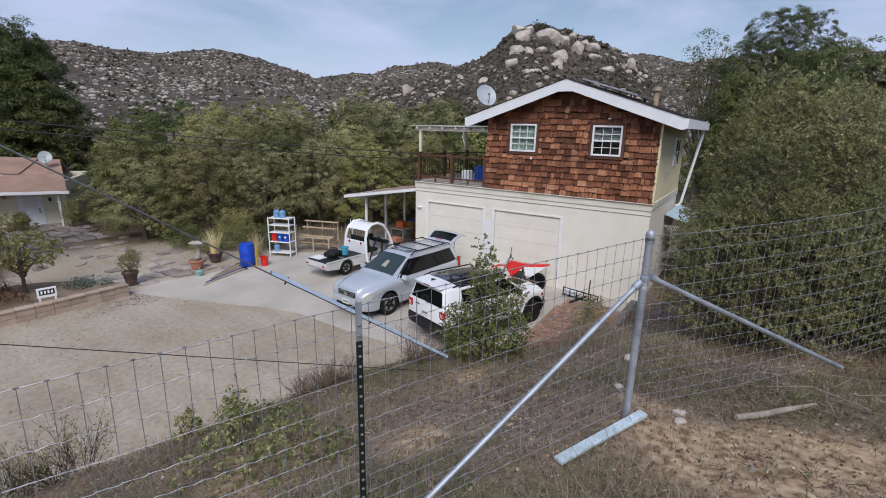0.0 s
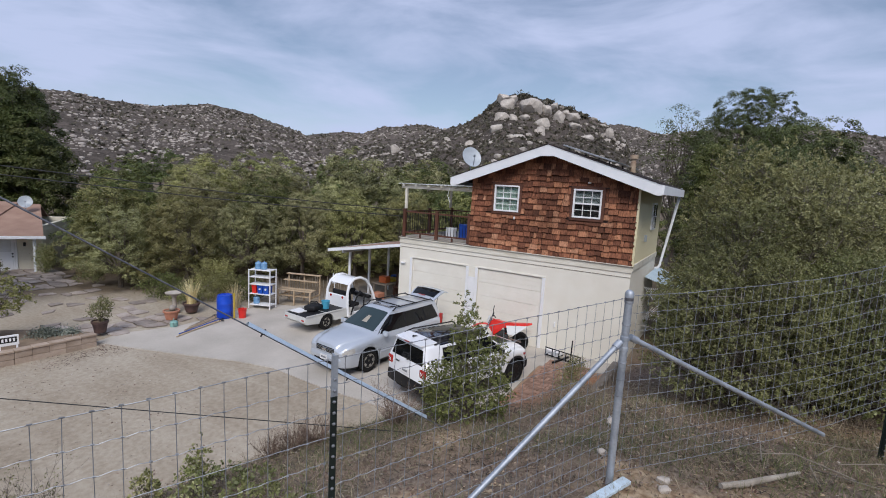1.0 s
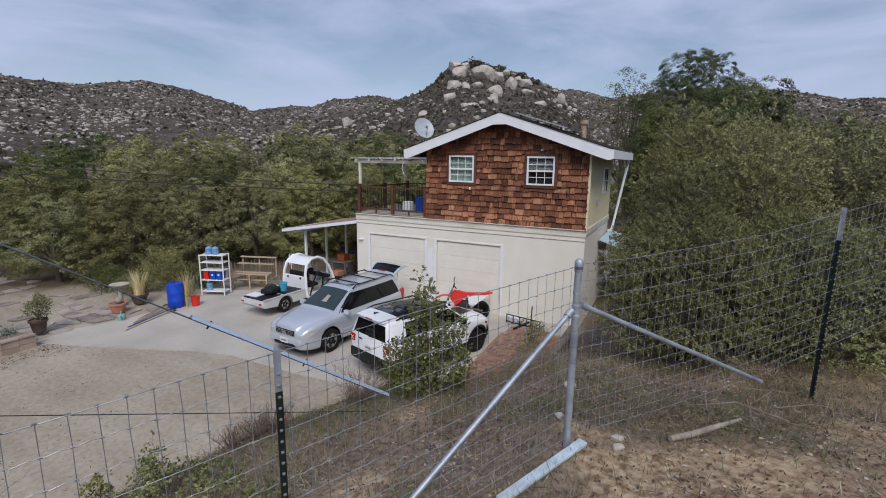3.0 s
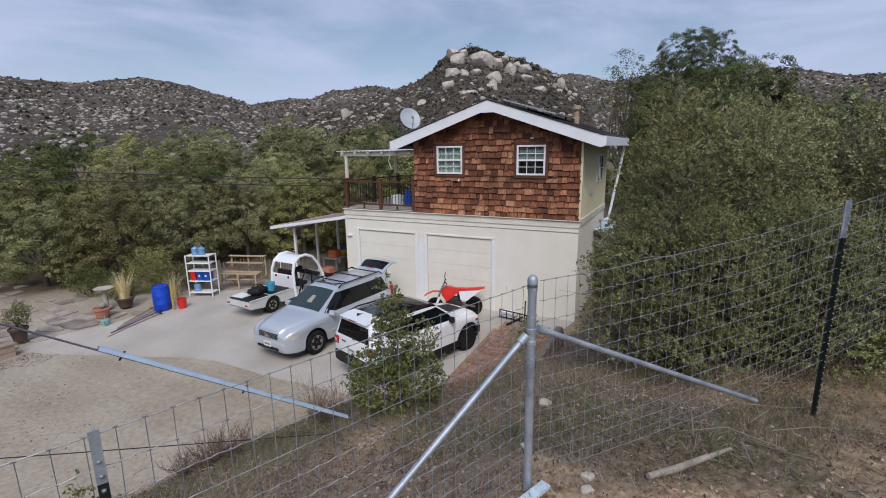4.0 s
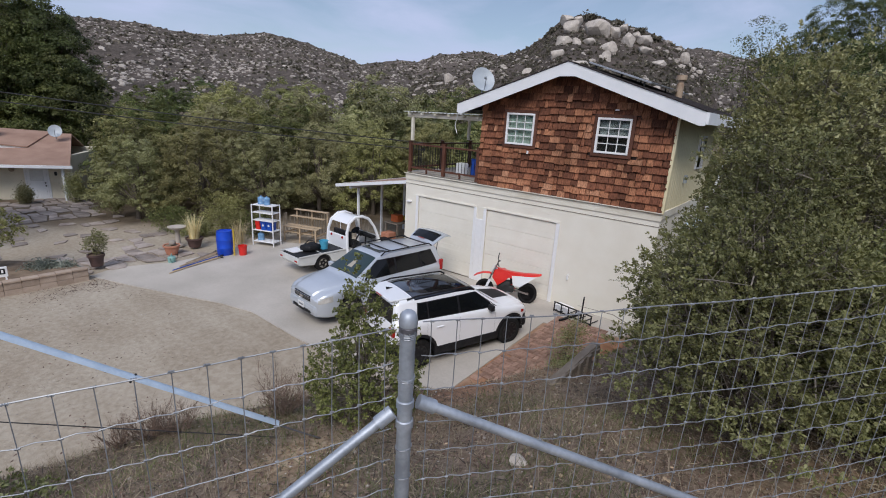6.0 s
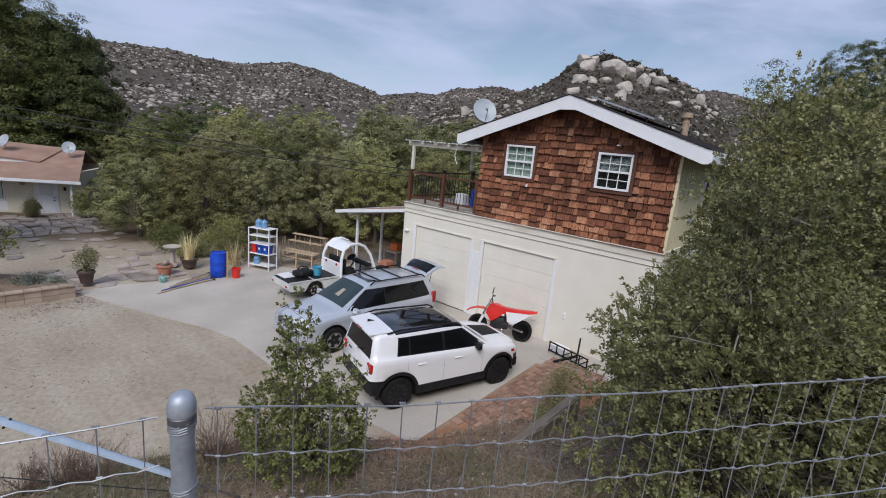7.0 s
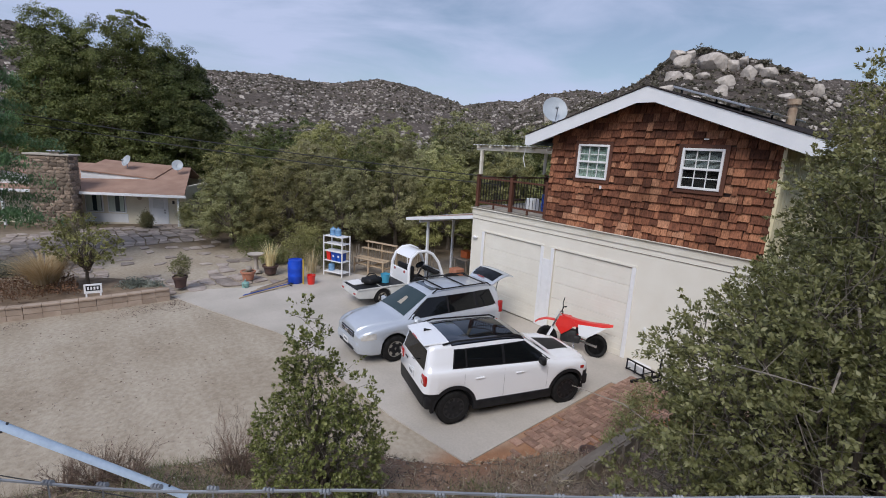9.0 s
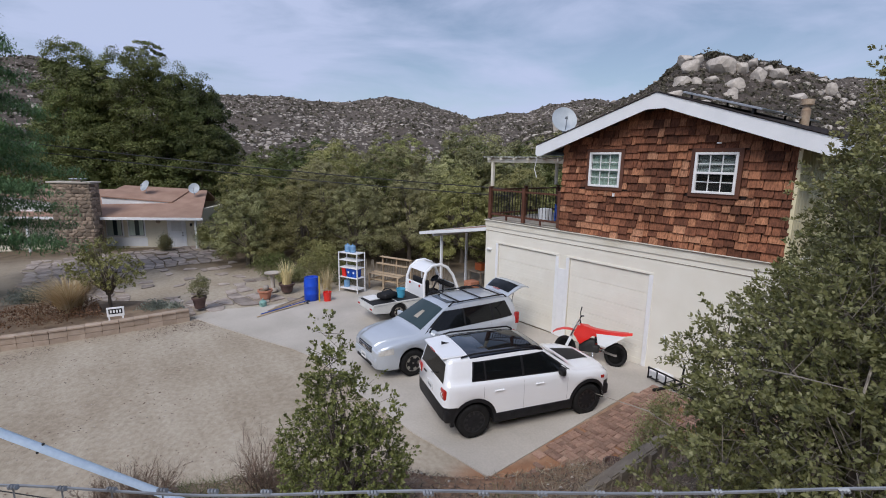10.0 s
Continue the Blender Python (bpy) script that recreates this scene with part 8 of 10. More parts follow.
plate_poly(bm, [(-9.6, 7.0, 2.35), (0.6, 7.0, 2.35), (1.2, 3.2, 3.55), (-9.6, 3.2, 3.55)], (0, 0, 0.07))
part("roof", bm, M["tan_roof"], ranch)
hbox("eave_board", (-3.5, -1.37, 2.17), (12.3, 0.04, 0.16), "white")
bm = bm_new()
plate_poly(bm, [(-4.2, 0.6, 2.80), (-0.2, 0.9, 2.93), (-4.2, 0.6, 3.34)], (0, 0.08, 0.0))
part("gable_strip", bm, M["white"], ranch, "white gable strip")
bm = bm_new()
plate_poly(bm, [(-4.2, 0.5, 3.31), (-0.1, 0.86, 2.94), (0.2, 3.2, 3.64), (-4.2, 3.2, 3.84)], (0, 0, 0.06))
part("upper_roof", bm, M["tan_roof"], ranch)
bm = bm_new()
plate_poly(bm, [(-12.5, -0.6, 2.5), (-9.0, -0.6, 3.35), (-6.0, -0.6, 3.0), (-6.0, -0.6, 2.3), (-12.5, -0.6, 2.2)], (0, 0.12, 0))
part("wing_gable", bm, M["white"], ranch, "white boarded gable of the wing")
bm = bm_new()
plate_poly(bm, [(-13.0, -0.9, 2.5), (-9.0, -0.9, 3.45), (-9.0, 5.0, 3.45), (-13.0, 5.0, 2.5)], (0, 0, 0.07))
part("wing_roof", bm, M["tan_roof"], ranch)
bm = bm_new()
plate_poly(bm, [(-9.0, -0.9, 3.45), (-5.5, -0.9, 3.0), (-5.5, 5.0, 3.0), (-9.0, 5.0, 3.45)], (0, 0, 0.07))
part("wing_roof", bm, M["tan_roof"], ranch)
hbox("wing_wall", (-11.5, -0.5, 1.0), (5.0, 0.15, 2.6), "house_cream")
wn3 = hbox("window", (-9.3, -0.6, 1.35), (0.9, 0.06, 0.6), "white")
hbox("pane", (-9.3, -0.64, 1.35), (0.76, 0.01, 0.46), "glass_dark", "", wn3, 0.002)
# stone chimney
ch = hbox("chimney", (-4.35, -1.5, 1.95), (2.2, 0.8, 4.6), "mortar", "broad field stone chimney with pale cap")
c_rng = random.Random(8)
z = -0.3
stone_meshes = []
for k in range(8):
    vs, fs = rock_shape(300 + k, 2, 0.3)
    stone_meshes.append(raw_mesh("stone", vs, fs, M["chimney_stone"]))
n_stone = 0
while z < 4.2:
    h = c_rng.uniform(0.14, 0.26)
    for face in ("front", "right"):
        x, x_end = (-5.45, -3.25) if face == "front" else (-1.9, -1.1)
        while x < x_end - 0.05:
            w = min(c_rng.uniform(0.18, 0.5), x_end - x)
            st = new("stone", c_rng.choice(stone_meshes))
            st.parent = ch
            if face == "front":
                st.matrix_local = Matrix.Translation((x + w / 2, -1.9, z + h / 2)) @ Matrix.Diagonal((w * 0.62, 0.07, h * 0.62, 1))
            else:
                st.matrix_local = Matrix.Translation((-3.25, x + w / 2, z + h / 2)) @ Matrix.Diagonal((0.07, w * 0.62, h * 0.62, 1))
            n_stone += 1
            x += w
    z += h
hbox("chimney_cap", (-4.35, -1.5, 4.30), (2.4, 1.0, 0.10), "concrete", "", ch)
hbox("flue_cover", (-4.1, -1.5, 4.50), (0.7, 0.5, 0.05), "galv", "", ch)
hbox("flue", (-4.1, -1.5, 4.40), (0.5, 0.35, 0.16), "mortar", "", ch)
for lx, ly, lz, yaw in ((-2.0, 1.6, 3.55, 30), (0.9, 1.9, 3.40, 70)):
    p = HM @ Vector((lx, ly, lz))
    sat_dish((p.x, p.y, p.z), yaw, 0.33, "dish_grey", "small satellite dish on the tan roof", 0.35)

# ---- overhead cables ----
for a, b, sag in (((-34, -29.0, 8.3), (-6.0, 3.8, 4.05), 0.5), ((-34, -29.0, 8.0), (-6.0, 3.8, 3.75), 0.55)):
    bm = bm_new()
    a, b = Vector(a), Vector(b)
    tube(bm, [a.lerp(b, k / 30) - Vector((0, 0, sag * 4 * (k / 30) * (1 - k / 30))) for k in range(31)], 0.02, 5)
    single("overhead_cable", bm, M["cable"], "thin dark overhead cable slung past the trees", "cable", "overhead cables")
bm = bm_new()
a = Vector((4.95, -10.05, 2.15))
tube(bm, [a, a + Vector((-0.50, -0.823, 0.27)) * 6, a + Vector((-0.50, -0.823, 0.27)) * 20], 0.0045, 6)
single("second_guy_wire", bm, M["cable"], "bare dark guy wire rising from the bank", "guy wire")

# ---- plants ----


def leaf_quads(rng, centres, spread, per, length, width, up=0.35):
    """Diamond leaves scattered round twig tips; returns vertices and faces."""
    n = len(centres) * per
    c = np.repeat(centres, per, axis=0)
    s = np.repeat(spread, per)[:, None] if hasattr(spread, "__len__") else spread
    p = c + rng.normal(size=(n, 3)) * s
    a = rng.normal(size=(n, 3))
    a /= np.linalg.norm(a, axis=1)[:, None]
    nr = rng.normal(size=(n, 3)) * (1 - up)
    nr[:, 2] += up * 2.0
    b = np.cross(a, nr)
    b /= np.linalg.norm(b, axis=1)[:, None] + 1e-9
    ln = length * rng.uniform(0.6, 1.25, (n, 1))
    wd = width * rng.uniform(0.7, 1.2, (n, 1))
    v = np.stack([p - a * ln / 2, p + b * wd / 2 - a * ln * 0.05, p + a * ln / 2, p - b * wd / 2 - a * ln * 0.05], axis=1).reshape(-1, 3)
    f = np.arange(n * 4).reshape(-1, 4)
    return v, f


def unit(a):
    return a / (np.linalg.norm(a, axis=1)[:, None] + 1e-9)


def clump_centres(rng, blobs, n, lump=0.3, gap=0.0, floor=0.05, depth=0.10):
    """Places of leaf clumps over the lumpy surface of overlapping ellipsoids, with the outward way at each."""
    w = np.array([r[0] * r[1] + r[1] * r[2] + r[0] * r[2] for _, r in blobs])
    pick = rng.choice(len(blobs), size=n * 3, p=w / w.sum())
    pts, outs = [], []
    for k in pick:
        c, r = np.array(blobs[k][0]), np.array(blobs[k][1])
        d = rng.normal(size=3)
        d /= np.linalg.norm(d)
        q = noise.noise(Vector((d[0] * 2.6 + k * 5.1, d[1] * 2.6, d[2] * 2.6)))
        if gap and q < -gap:
            continue
        p = c + d * r * (1 - abs(rng.normal()) * depth + (depth - 0.10) * 0.5 * rng.random()) * (1 + lump * q)
        deep = min(np.linalg.norm((p - np.array(c2)) / np.array(r2)) for c2, r2 in blobs)
        if p[2] < floor or (deep < 0.72 and rng.random() < 0.75):
            continue
        pts.append(p)
        outs.append(d / r / np.linalg.norm(d / r))
        if len(pts) >= n:
            break
    return np.array(pts), np.array(outs)


def diamonds(p, a, b, ln, wd):
    v = np.stack([p - a * ln * 0.5, p + b * wd * 0.5 - a * ln * 0.06, p + a * ln * 0.5, p - b * wd * 0.5 - a * ln * 0.06], axis=1).reshape(-1, 3)
    return v, np.arange(len(p) * 4).reshape(-1, 4)


def clump_leaves(rng, c, out, per, radius, length, width):
    """Leaves on the outer side of each clump, turned mostly outwards and up, as a tree shows them."""
    n = len(c) * per
    cc, oo = np.repeat(c, per, axis=0), np.repeat(out, per, axis=0)
    rr = np.repeat(radius * rng.uniform(0.5, 1.4, len(c)), per)[:, None]
    d = unit(unit(rng.normal(size=(n, 3))) + 0.85 * oo + np.array([0, 0, 0.35]))
    p = cc + d * rr * rng.uniform(0.72, 1.10, (n, 1)) * np.array([1, 1, 0.8]) + rng.normal(size=(n, 3)) * rr * 0.07
    nr = unit(d + np.array([0, 0, 0.35]) + rng.normal(size=(n, 3)) * 0.42)
    a = unit(np.cross(nr, rng.normal(size=(n, 3))))
    return diamonds(p, a, np.cross(nr, a), length * rng.uniform(0.6, 1.3, (n, 1)), width * rng.uniform(0.7, 1.3, (n, 1)))


def sprays(rng, c, out, per, twig, length, width):
    """Leafy twigs reaching outwards: leaves set along each twig; also returns the twigs."""
    n = len(c)
    t = unit(out + rng.normal(size=(n, 3)) * 0.55 + np.array([0, 0, 0.25]))
    ln = twig * rng.uniform(0.5, 1.4, n)
    tt, oo = np.repeat(t, per, axis=0), np.repeat(out, per, axis=0)
    m = n * per
    s = 1.04 - 0.62 * rng.random(m) ** 1.6
    side = unit(np.cross(tt, rng.normal(size=(m, 3))))
    p = np.repeat(c, per, axis=0) + tt * (s * np.repeat(ln, per))[:, None] + side * (twig * 0.16 * (1.2 - s) * rng.random(m))[:, None] + side * length * 0.38
    a = unit(tt * (0.2 + 0.9 * s)[:, None] + side + rng.normal(size=(m, 3)) * 0.25)
    nr = unit(1.0 * oo + np.array([0, 0, 0.5]) + rng.normal(size=(m, 3)) * 0.45)
    b = unit(np.cross(nr, a))
    v, f = diamonds(p, a, b, length * rng.uniform(0.6, 1.25, (m, 1)), width * rng.uniform(0.7, 1.25, (m, 1)))
    return v, f, t, ln


def twig_mesh(rng, c, t, ln, r):
    """Thin bare twigs under the sprays, joined into one mesh."""
    n = len(c)
    s1 = unit(np.cross(t, rng.normal(size=(n, 3))))
    s2 = np.cross(t, s1)
    a, b = c - t * ln[:, None] * 1.6 + rng.normal(size=(n, 3)) * 0.03, c + t * ln[:, None]
    mid = c + s1 * ln[:, None] * 0.06
    rings = []
    for q, k in ((a, 1.0), (mid, 0.75), (b, 0.3)):
        for j in range(3):
            w = 2 * math.pi * j / 3
            rings.append(q + (s1 * math.cos(w) + s2 * math.sin(w)) * r * k)
    v = np.stack(rings, axis=1).reshape(-1, 3)
    f = []
    one = [(0, 1, 4, 3), (1, 2, 5, 4), (2, 0, 3, 5), (3, 4, 7, 6), (4, 5, 8, 7), (5, 3, 6, 8)]
    f = (np.arange(n)[:, None, None] * 9 + np.array(one)[None]).reshape(-1, 4)
    return v, f


def grow(name, label, category, loc, blobs, n, per, radius, length, width, leaf, trunk_r=0.15, limbs=22, seed=0, group="", trunk_h=None, lump=0.3, gap=0.0, bark="bark", leafy=False, twig_every=3, bare=0, shoots=0, depth=0.10):
    """A tree (leaf clumps) or a near shrub (leafy twigs) on a branching trunk."""
    rng = np.random.default_rng(seed)
    ob = thing(name, label, category, pose(*loc), group)
    c, out = clump_centres(rng, blobs, n, lump, gap, depth=depth)
    if leafy:
        v, f, t, ln = sprays(rng, c, out, per, radius, length, width)
        if shoots:
            pick = rng.choice(len(c), size=shoots, replace=False)
            v2, f2, t2, ln2 = sprays(rng, c[pick], out[pick], 20, length * 9, length * 0.9, width * 0.9)
            v, f = np.concatenate([v, v2]), np.concatenate([f, f2 + len(v)])
            c, out, t, ln = np.concatenate([c[pick], c]), np.concatenate([out[pick], out]), np.concatenate([t2, t]), np.concatenate([ln2, ln])
    else:
        v, f = clump_leaves(rng, c, out, per, radius, length, width)
    cr = new("crown", raw_mesh("crown", v, f, M[leaf]))
    cr.parent = ob
    if leafy:
        tv, tf = twig_mesh(rng, c[::twig_every], t[::twig_every], ln[::twig_every], 0.0022)
        tw = new("twig_growth", raw_mesh("twig_growth", tv, tf, M["grey_twig"]))
        tw.parent = ob
        tagged(tw, kind="stuff")
    th = trunk_h if trunk_h is not None else 0.25 * max(b[0][2] for b in blobs)
    bm = branch_set(rng, (0, 0, th), c - out * radius * 0.6, trunk_r, limbs)
    tagged(part("limb_growth", bm, M[bark], ob, smooth=True), kind="stuff")
    if trunk_r > 0.03:
        top = max(b[0][2] for b in blobs)
        bm = bm_new()
        tube(bm, [(0, 0, -0.3), (rng.normal() * 0.03, rng.normal() * 0.03, th * 0.5), (0, 0, th), (rng.normal() * 0.1, rng.normal() * 0.1, th + (top - th) * 0.7)], [trunk_r * 1.25, trunk_r, trunk_r * 0.8, trunk_r * 0.25], 9)
        part("trunk", bm, M[bark], ob, smooth=True)
    for k in range(bare):
        p, o = Vector(c[k * 37 % len(c)]), Vector(out[k * 37 % len(c)])
        side = o.cross(Vector((0, 0, 1))).normalized() * rng.uniform(-0.34, 0.34)
        bm = bm_new()
        tube(bm, [p - o * 0.25, p + side * 0.3 + o * 0.02, p + o * 0.10 + side + Vector((0, 0, 0.03)), p + o * 0.13 + side * 2.1 + Vector((0, 0, 0.06))], [0.0062, 0.0052, 0.004, 0.0016], 5)
        part("bare_twig", bm, M["dead_branch"], ob, "grey bare twig")
    return ob


def blob_tips(rng, blobs, n, shell=0.22, lump=0.28, freq=1.3, gap=0.0):
    """Twig tips on and just under the lumpy surface of overlapping ellipsoids."""
    w = np.array([r[0] * r[1] + r[1] * r[2] + r[0] * r[2] for _, r in blobs])
    pick = rng.choice(len(blobs), size=n * 2, p=w / w.sum())
    out = []
    for k in pick:
        c, r = blobs[k]
        d = rng.normal(size=3)
        d /= np.linalg.norm(d)
        q = noise.noise(Vector((d[0] * freq * 2 + k * 5.1, d[1] * freq * 2, d[2] * freq * 2)))
        if gap and q < -gap:
            continue
        f = (1 - abs(rng.normal()) * shell) * (1 + lump * q)
        p = np.array(c) + d * np.array(r) * f
        if p[2] > 0.05:
            out.append(p)
        if len(out) >= n:
            break
    return np.array(out)


def branch_set(rng, base, tips, r0, n_limb, bend=0.25):
    bm = bm_new()
    idx = rng.choice(len(tips), size=min(n_limb, len(tips)), replace=False)
    for i in idx:
        q = Vector(tips[i])
        p = Vector(base) + Vector((rng.normal() * r0 * 0.6, rng.normal() * r0 * 0.6, 0))
        m1 = p.lerp(q, 0.35) + Vector((rng.normal(), rng.normal(), abs(rng.normal()))) * (q - p).length * bend * 0.3
        m2 = p.lerp(q, 0.7) + Vector((rng.normal(), rng.normal(), rng.normal())) * (q - p).length * bend * 0.2
        rr = r0 * rng.uniform(0.3, 0.6)
        tube(bm, [p, m1, m2, q], [rr, rr * 0.7, rr * 0.42, rr * 0.12], 5)
    return bm


def plant(name, label, category, loc, blobs, n_tips, per, length, width, leaf, trunk_r=0.1, limbs=18, seed=0, spread=0.12, group="", trunk_h=None, shell=0.22, lump=0.28, gap=0.0, bark="bark", yaw=0.0, up=0.35):
    rng = np.random.default_rng(seed)
    ob = thing(name, label, category, pose(*loc, 0, 0, yaw), group)
    tips = blob_tips(rng, blobs, n_tips, shell, lump, gap=gap)
    v, f = leaf_quads(rng, tips, spread, per, length, width, up)
    cr = new("crown", raw_mesh("crown", v, f, M[leaf]))
    cr.parent = ob
    if limbs:
        th = trunk_h if trunk_h is not None else 0.25 * max(c[2] for c, _ in blobs)
        bm = branch_set(rng, (0, 0, th), tips, trunk_r, limbs)
        tagged(part("limb_growth", bm, M[bark], ob, smooth=True), kind="stuff")
        if trunk_r > 0.03:
            bm = bm_new()
            tube(bm, [(0, 0, -0.3), (rng.normal() * 0.03, rng.normal() * 0.03, th * 0.5), (0, 0, th), (rng.normal() * 0.1, rng.normal() * 0.1, th + (max(c[2] for c, _ in blobs) - th) * 0.7)], [trunk_r * 1.25, trunk_r, trunk_r * 0.8, trunk_r * 0.25], 9)
            part("trunk", bm, M[bark], ob, smooth=True)
    return ob


def crown_blobs(rng, h, w, n, low=0.3):
    """Lobes of a crown: a core and many smaller lobes round and over it."""
    out = [((0, 0, h * 0.52), (w * 0.34, w * 0.34, h * 0.30))]
    n = int(n * 2.2)
    for k in range(n):
        a = 2.4 * k + rng.random() * 0.8
        t = (k + rng.random()) / n
        z = h * (low + (0.90 - low) * t)
        rr = w * 0.5 * (0.82 - 0.62 * t ** 2.2) * rng.uniform(0.65, 1.08)
        s = w * rng.uniform(0.11, 0.19)
        out.append(((rr * math.cos(a), rr * math.sin(a), z), (s, s, s * rng.uniform(0.65, 0.95))))
    out.append(((0, 0, h * 0.86), (w * 0.18, w * 0.18, h * 0.13)))
    return out


# mid-distance oaks and shrubs: a few grown trees, repeated at other sizes
protos = []
for k, leaf in enumerate(("leaf_oak", "leaf_grey", "leaf_dark", "leaf_oak", "leaf_grey", "leaf_dark")):
    r2 = np.random.default_rng(40 + k)
    protos.append((leaf, crown_blobs(r2, 6.0, 5.4, 10, 0.16), 40 + k))
LABELS = {"leaf_oak": "spreading green live oak in the wooded edge", "leaf_grey": "grey-green scrub oak in the wooded edge", "leaf_dark": "dark green live oak in the wooded edge"}
GROVE = [(-16.8, -4.4, 3.9, 1), (-15.0, -2.2, 4.4, 0), (-13.6, 0.2, 4.5, 4), (-12.2, 2.6, 4.7, 1), (-10.2, 4.6, 4.6, 0), (-8.2, 6.8, 5.0, 3), (-5.6, 8.4, 5.2, 0), (-3.0, 9.6, 5.6, 3),
         (-20.0, -3.0, 5.0, 0), (-18.2, 0.4, 5.4, 1), (-16.2, 3.4, 5.6, 2), (-13.4, 6.2, 5.6, 4), (-10.6, 8.6, 5.8, 1), (-7.0, 11.4, 6.0, 2), (-3.8, 13.0, 6.0, 1), (-0.6, 12.4, 6.0, 0),
         (-24.0, -1.0, 6.0, 2), (-22.0, 3.0, 6.4, 0), (-19.4, 6.6, 6.4, 1), (-14.2, 9.2, 7.7, 4), (-12.0, 12.4, 6.8, 2), (-8.0, 15.6, 7.0, 3), (-4.0, 18.0, 6.8, 1), (1.5, 17.0, 6.6, 2),
         (-29.0, 1.0, 6.6, 2), (-26.5, 5.5, 6.9, 1), (-23.0, 10.0, 7.0, 0), (-18.5, 12.5, 7.2, 2), (-14.5, 17.0, 7.4, 1), (-9.5, 21.0, 7.6, 0), (-33.0, 6.0, 7.4, 2), (-29.0, 12.0, 7.4, 0), (-24.0, 17.0, 7.6, 1), (-17.0, 23.0, 8.0, 2), (-35.0, -2.0, 8.5, 2),
         (-37.0, -5.0, 9.5, 2), (-39.0, -9.0, 10.0, 5), (-36.0, -20.0, 8.5, 2), (-33.0, -24.0, 8.0, 0), (-42.0, -16.0, 9.0, 5)]
first = {}
g_rng = random.Random(21)
for x, y, h, k in GROVE:
    leaf, blobs, seed = protos[k]
    s = h / 6.0
    z = drive_z(x, y) - 0.1
    m = pose(x, y, z, 0, 0, g_rng.uniform(0, 360))
    if k not in first:
        ob = grow("oak_tree", LABELS[leaf], "tree", (0, 0, 0), blobs, 330, 100, 0.35, 0.098, 0.062, leaf, 0.15, 26, seed, "trees of the wooded edge", gap=0.36, lump=0.4)
        ob.matrix_world = m
        first[k] = ob
    else:
        ob = copy_thing(first[k], m)
    ob.scale = (s * g_rng.uniform(0.95, 1.15), s * g_rng.uniform(0.95, 1.15), s)

bl = crown_blobs(np.random.default_rng(33), 6.6, 3.0, 8, 0.3)
grow("rusty_tree", "small tree with dry orange-brown leaves in the woods", "tree", (-36.0, 16.5, drive_z(-36.0, 16.5)), bl, 90, 60, 0.45, 0.14, 0.08, "leaf_rust", 0.1, 20, 34)

# tall oaks behind the ranch house
for x, y, h, w, sd in ((-37.3, -6.4, 15.0, 7.6, 1), (-36.6, -2.4, 12.6, 6.6, 2), (-38.6, -10.3, 14.4, 5.8, 3)):
    bl = crown_blobs(np.random.default_rng(sd + 90), h, w, 17, 0.22)
    if sd == 1:
        bl += [((0.2, 1.1, 13.0), (1.8, 1.7, 1.5)), ((-0.3, -0.7, 12.4), (1.7, 1.5, 1.4)), ((0.4, 2.5, 11.2), (1.6, 1.5, 1.4)), ((0.5, -2.2, 11.0), (1.6, 1.5, 1.3))]
    grow("tall_oak", "tall dark live oak towering behind the ranch house", "tree", (x, y, -0.8), bl, 640, 190, 0.62, 0.13, 0.08, "leaf_dark", 0.35, 40, sd + 200, "tall oaks", gap=0.45, lump=0.45, depth=0.18)
# tall trees beyond the garage: top height and width
for x, y, top, w, leaf, n, gp, sd in ((8.0, 27.0, 13.4, 11.0, "leaf_oak", 1150, 0.6, 11), (9.8, 8.6, 8.7, 6.4, "leaf_oak", 460, 0.55, 13), (12.6, 7.5, 6.9, 5.6, "leaf_oak", 240, 0.5, 14), (16.0, 5.0, 6.5, 5.6, "leaf_dark", 220, 0.5, 15), (6.7, 8.6, 8.0, 3.0, "leaf_dark", 240, 0.55, 16), (20.0, 2.0, 6.5, 6.0, "leaf_oak", 220, 0.4, 17), (9.0, 5.6, 7.2, 4.6, "leaf_oak", 240, 0.5, 18)):
    z = terrain(x, y) - 0.2
    bl = crown_blobs(np.random.default_rng(sd), top - z, w, 13, 0.14)
    if sd == 11:
        h = top - z
        bl += [((-1.5, 0.0, h - 1.3), (1.2, 1.2, 1.3)), ((0.1, 0.3, h - 1.2), (1.3, 1.3, 1.3)), ((1.5, -0.2, h - 1.7), (1.3, 1.3, 1.3)), ((-0.8, -0.6, h - 2.6), (1.9, 1.8, 1.4)), ((1.2, -0.6, h - 3.0), (2.2, 2.0, 1.4)), ((2.8, 0.0, h - 3.6), (1.6, 1.6, 1.2))]
    grow("tall_tree", "tall dark green tree rising beyond the garage", "tree", (x, y, z), bl, int(n * 1.5), 150, 0.36, 0.078, 0.045, "leaf_far" if leaf == "leaf_oak" else leaf, 0.18, 34, sd + 300, "trees beyond the garage", gap=gp * 0.75, lump=0.5, depth=0.30)
z = terrain(3.8, 25.5) - 0.2
grow("airy_tree", "thin airy tree with sparse leaves beyond the garage", "tree", (3.8, 25.5, z), crown_blobs(np.random.default_rng(12), 12.9 - z, 5.4, 12, 0.55), 230, 40, 0.5, 0.13, 0.06, "leaf_dark", 0.16, 60, 312, "trees beyond the garage", gap=0.1)


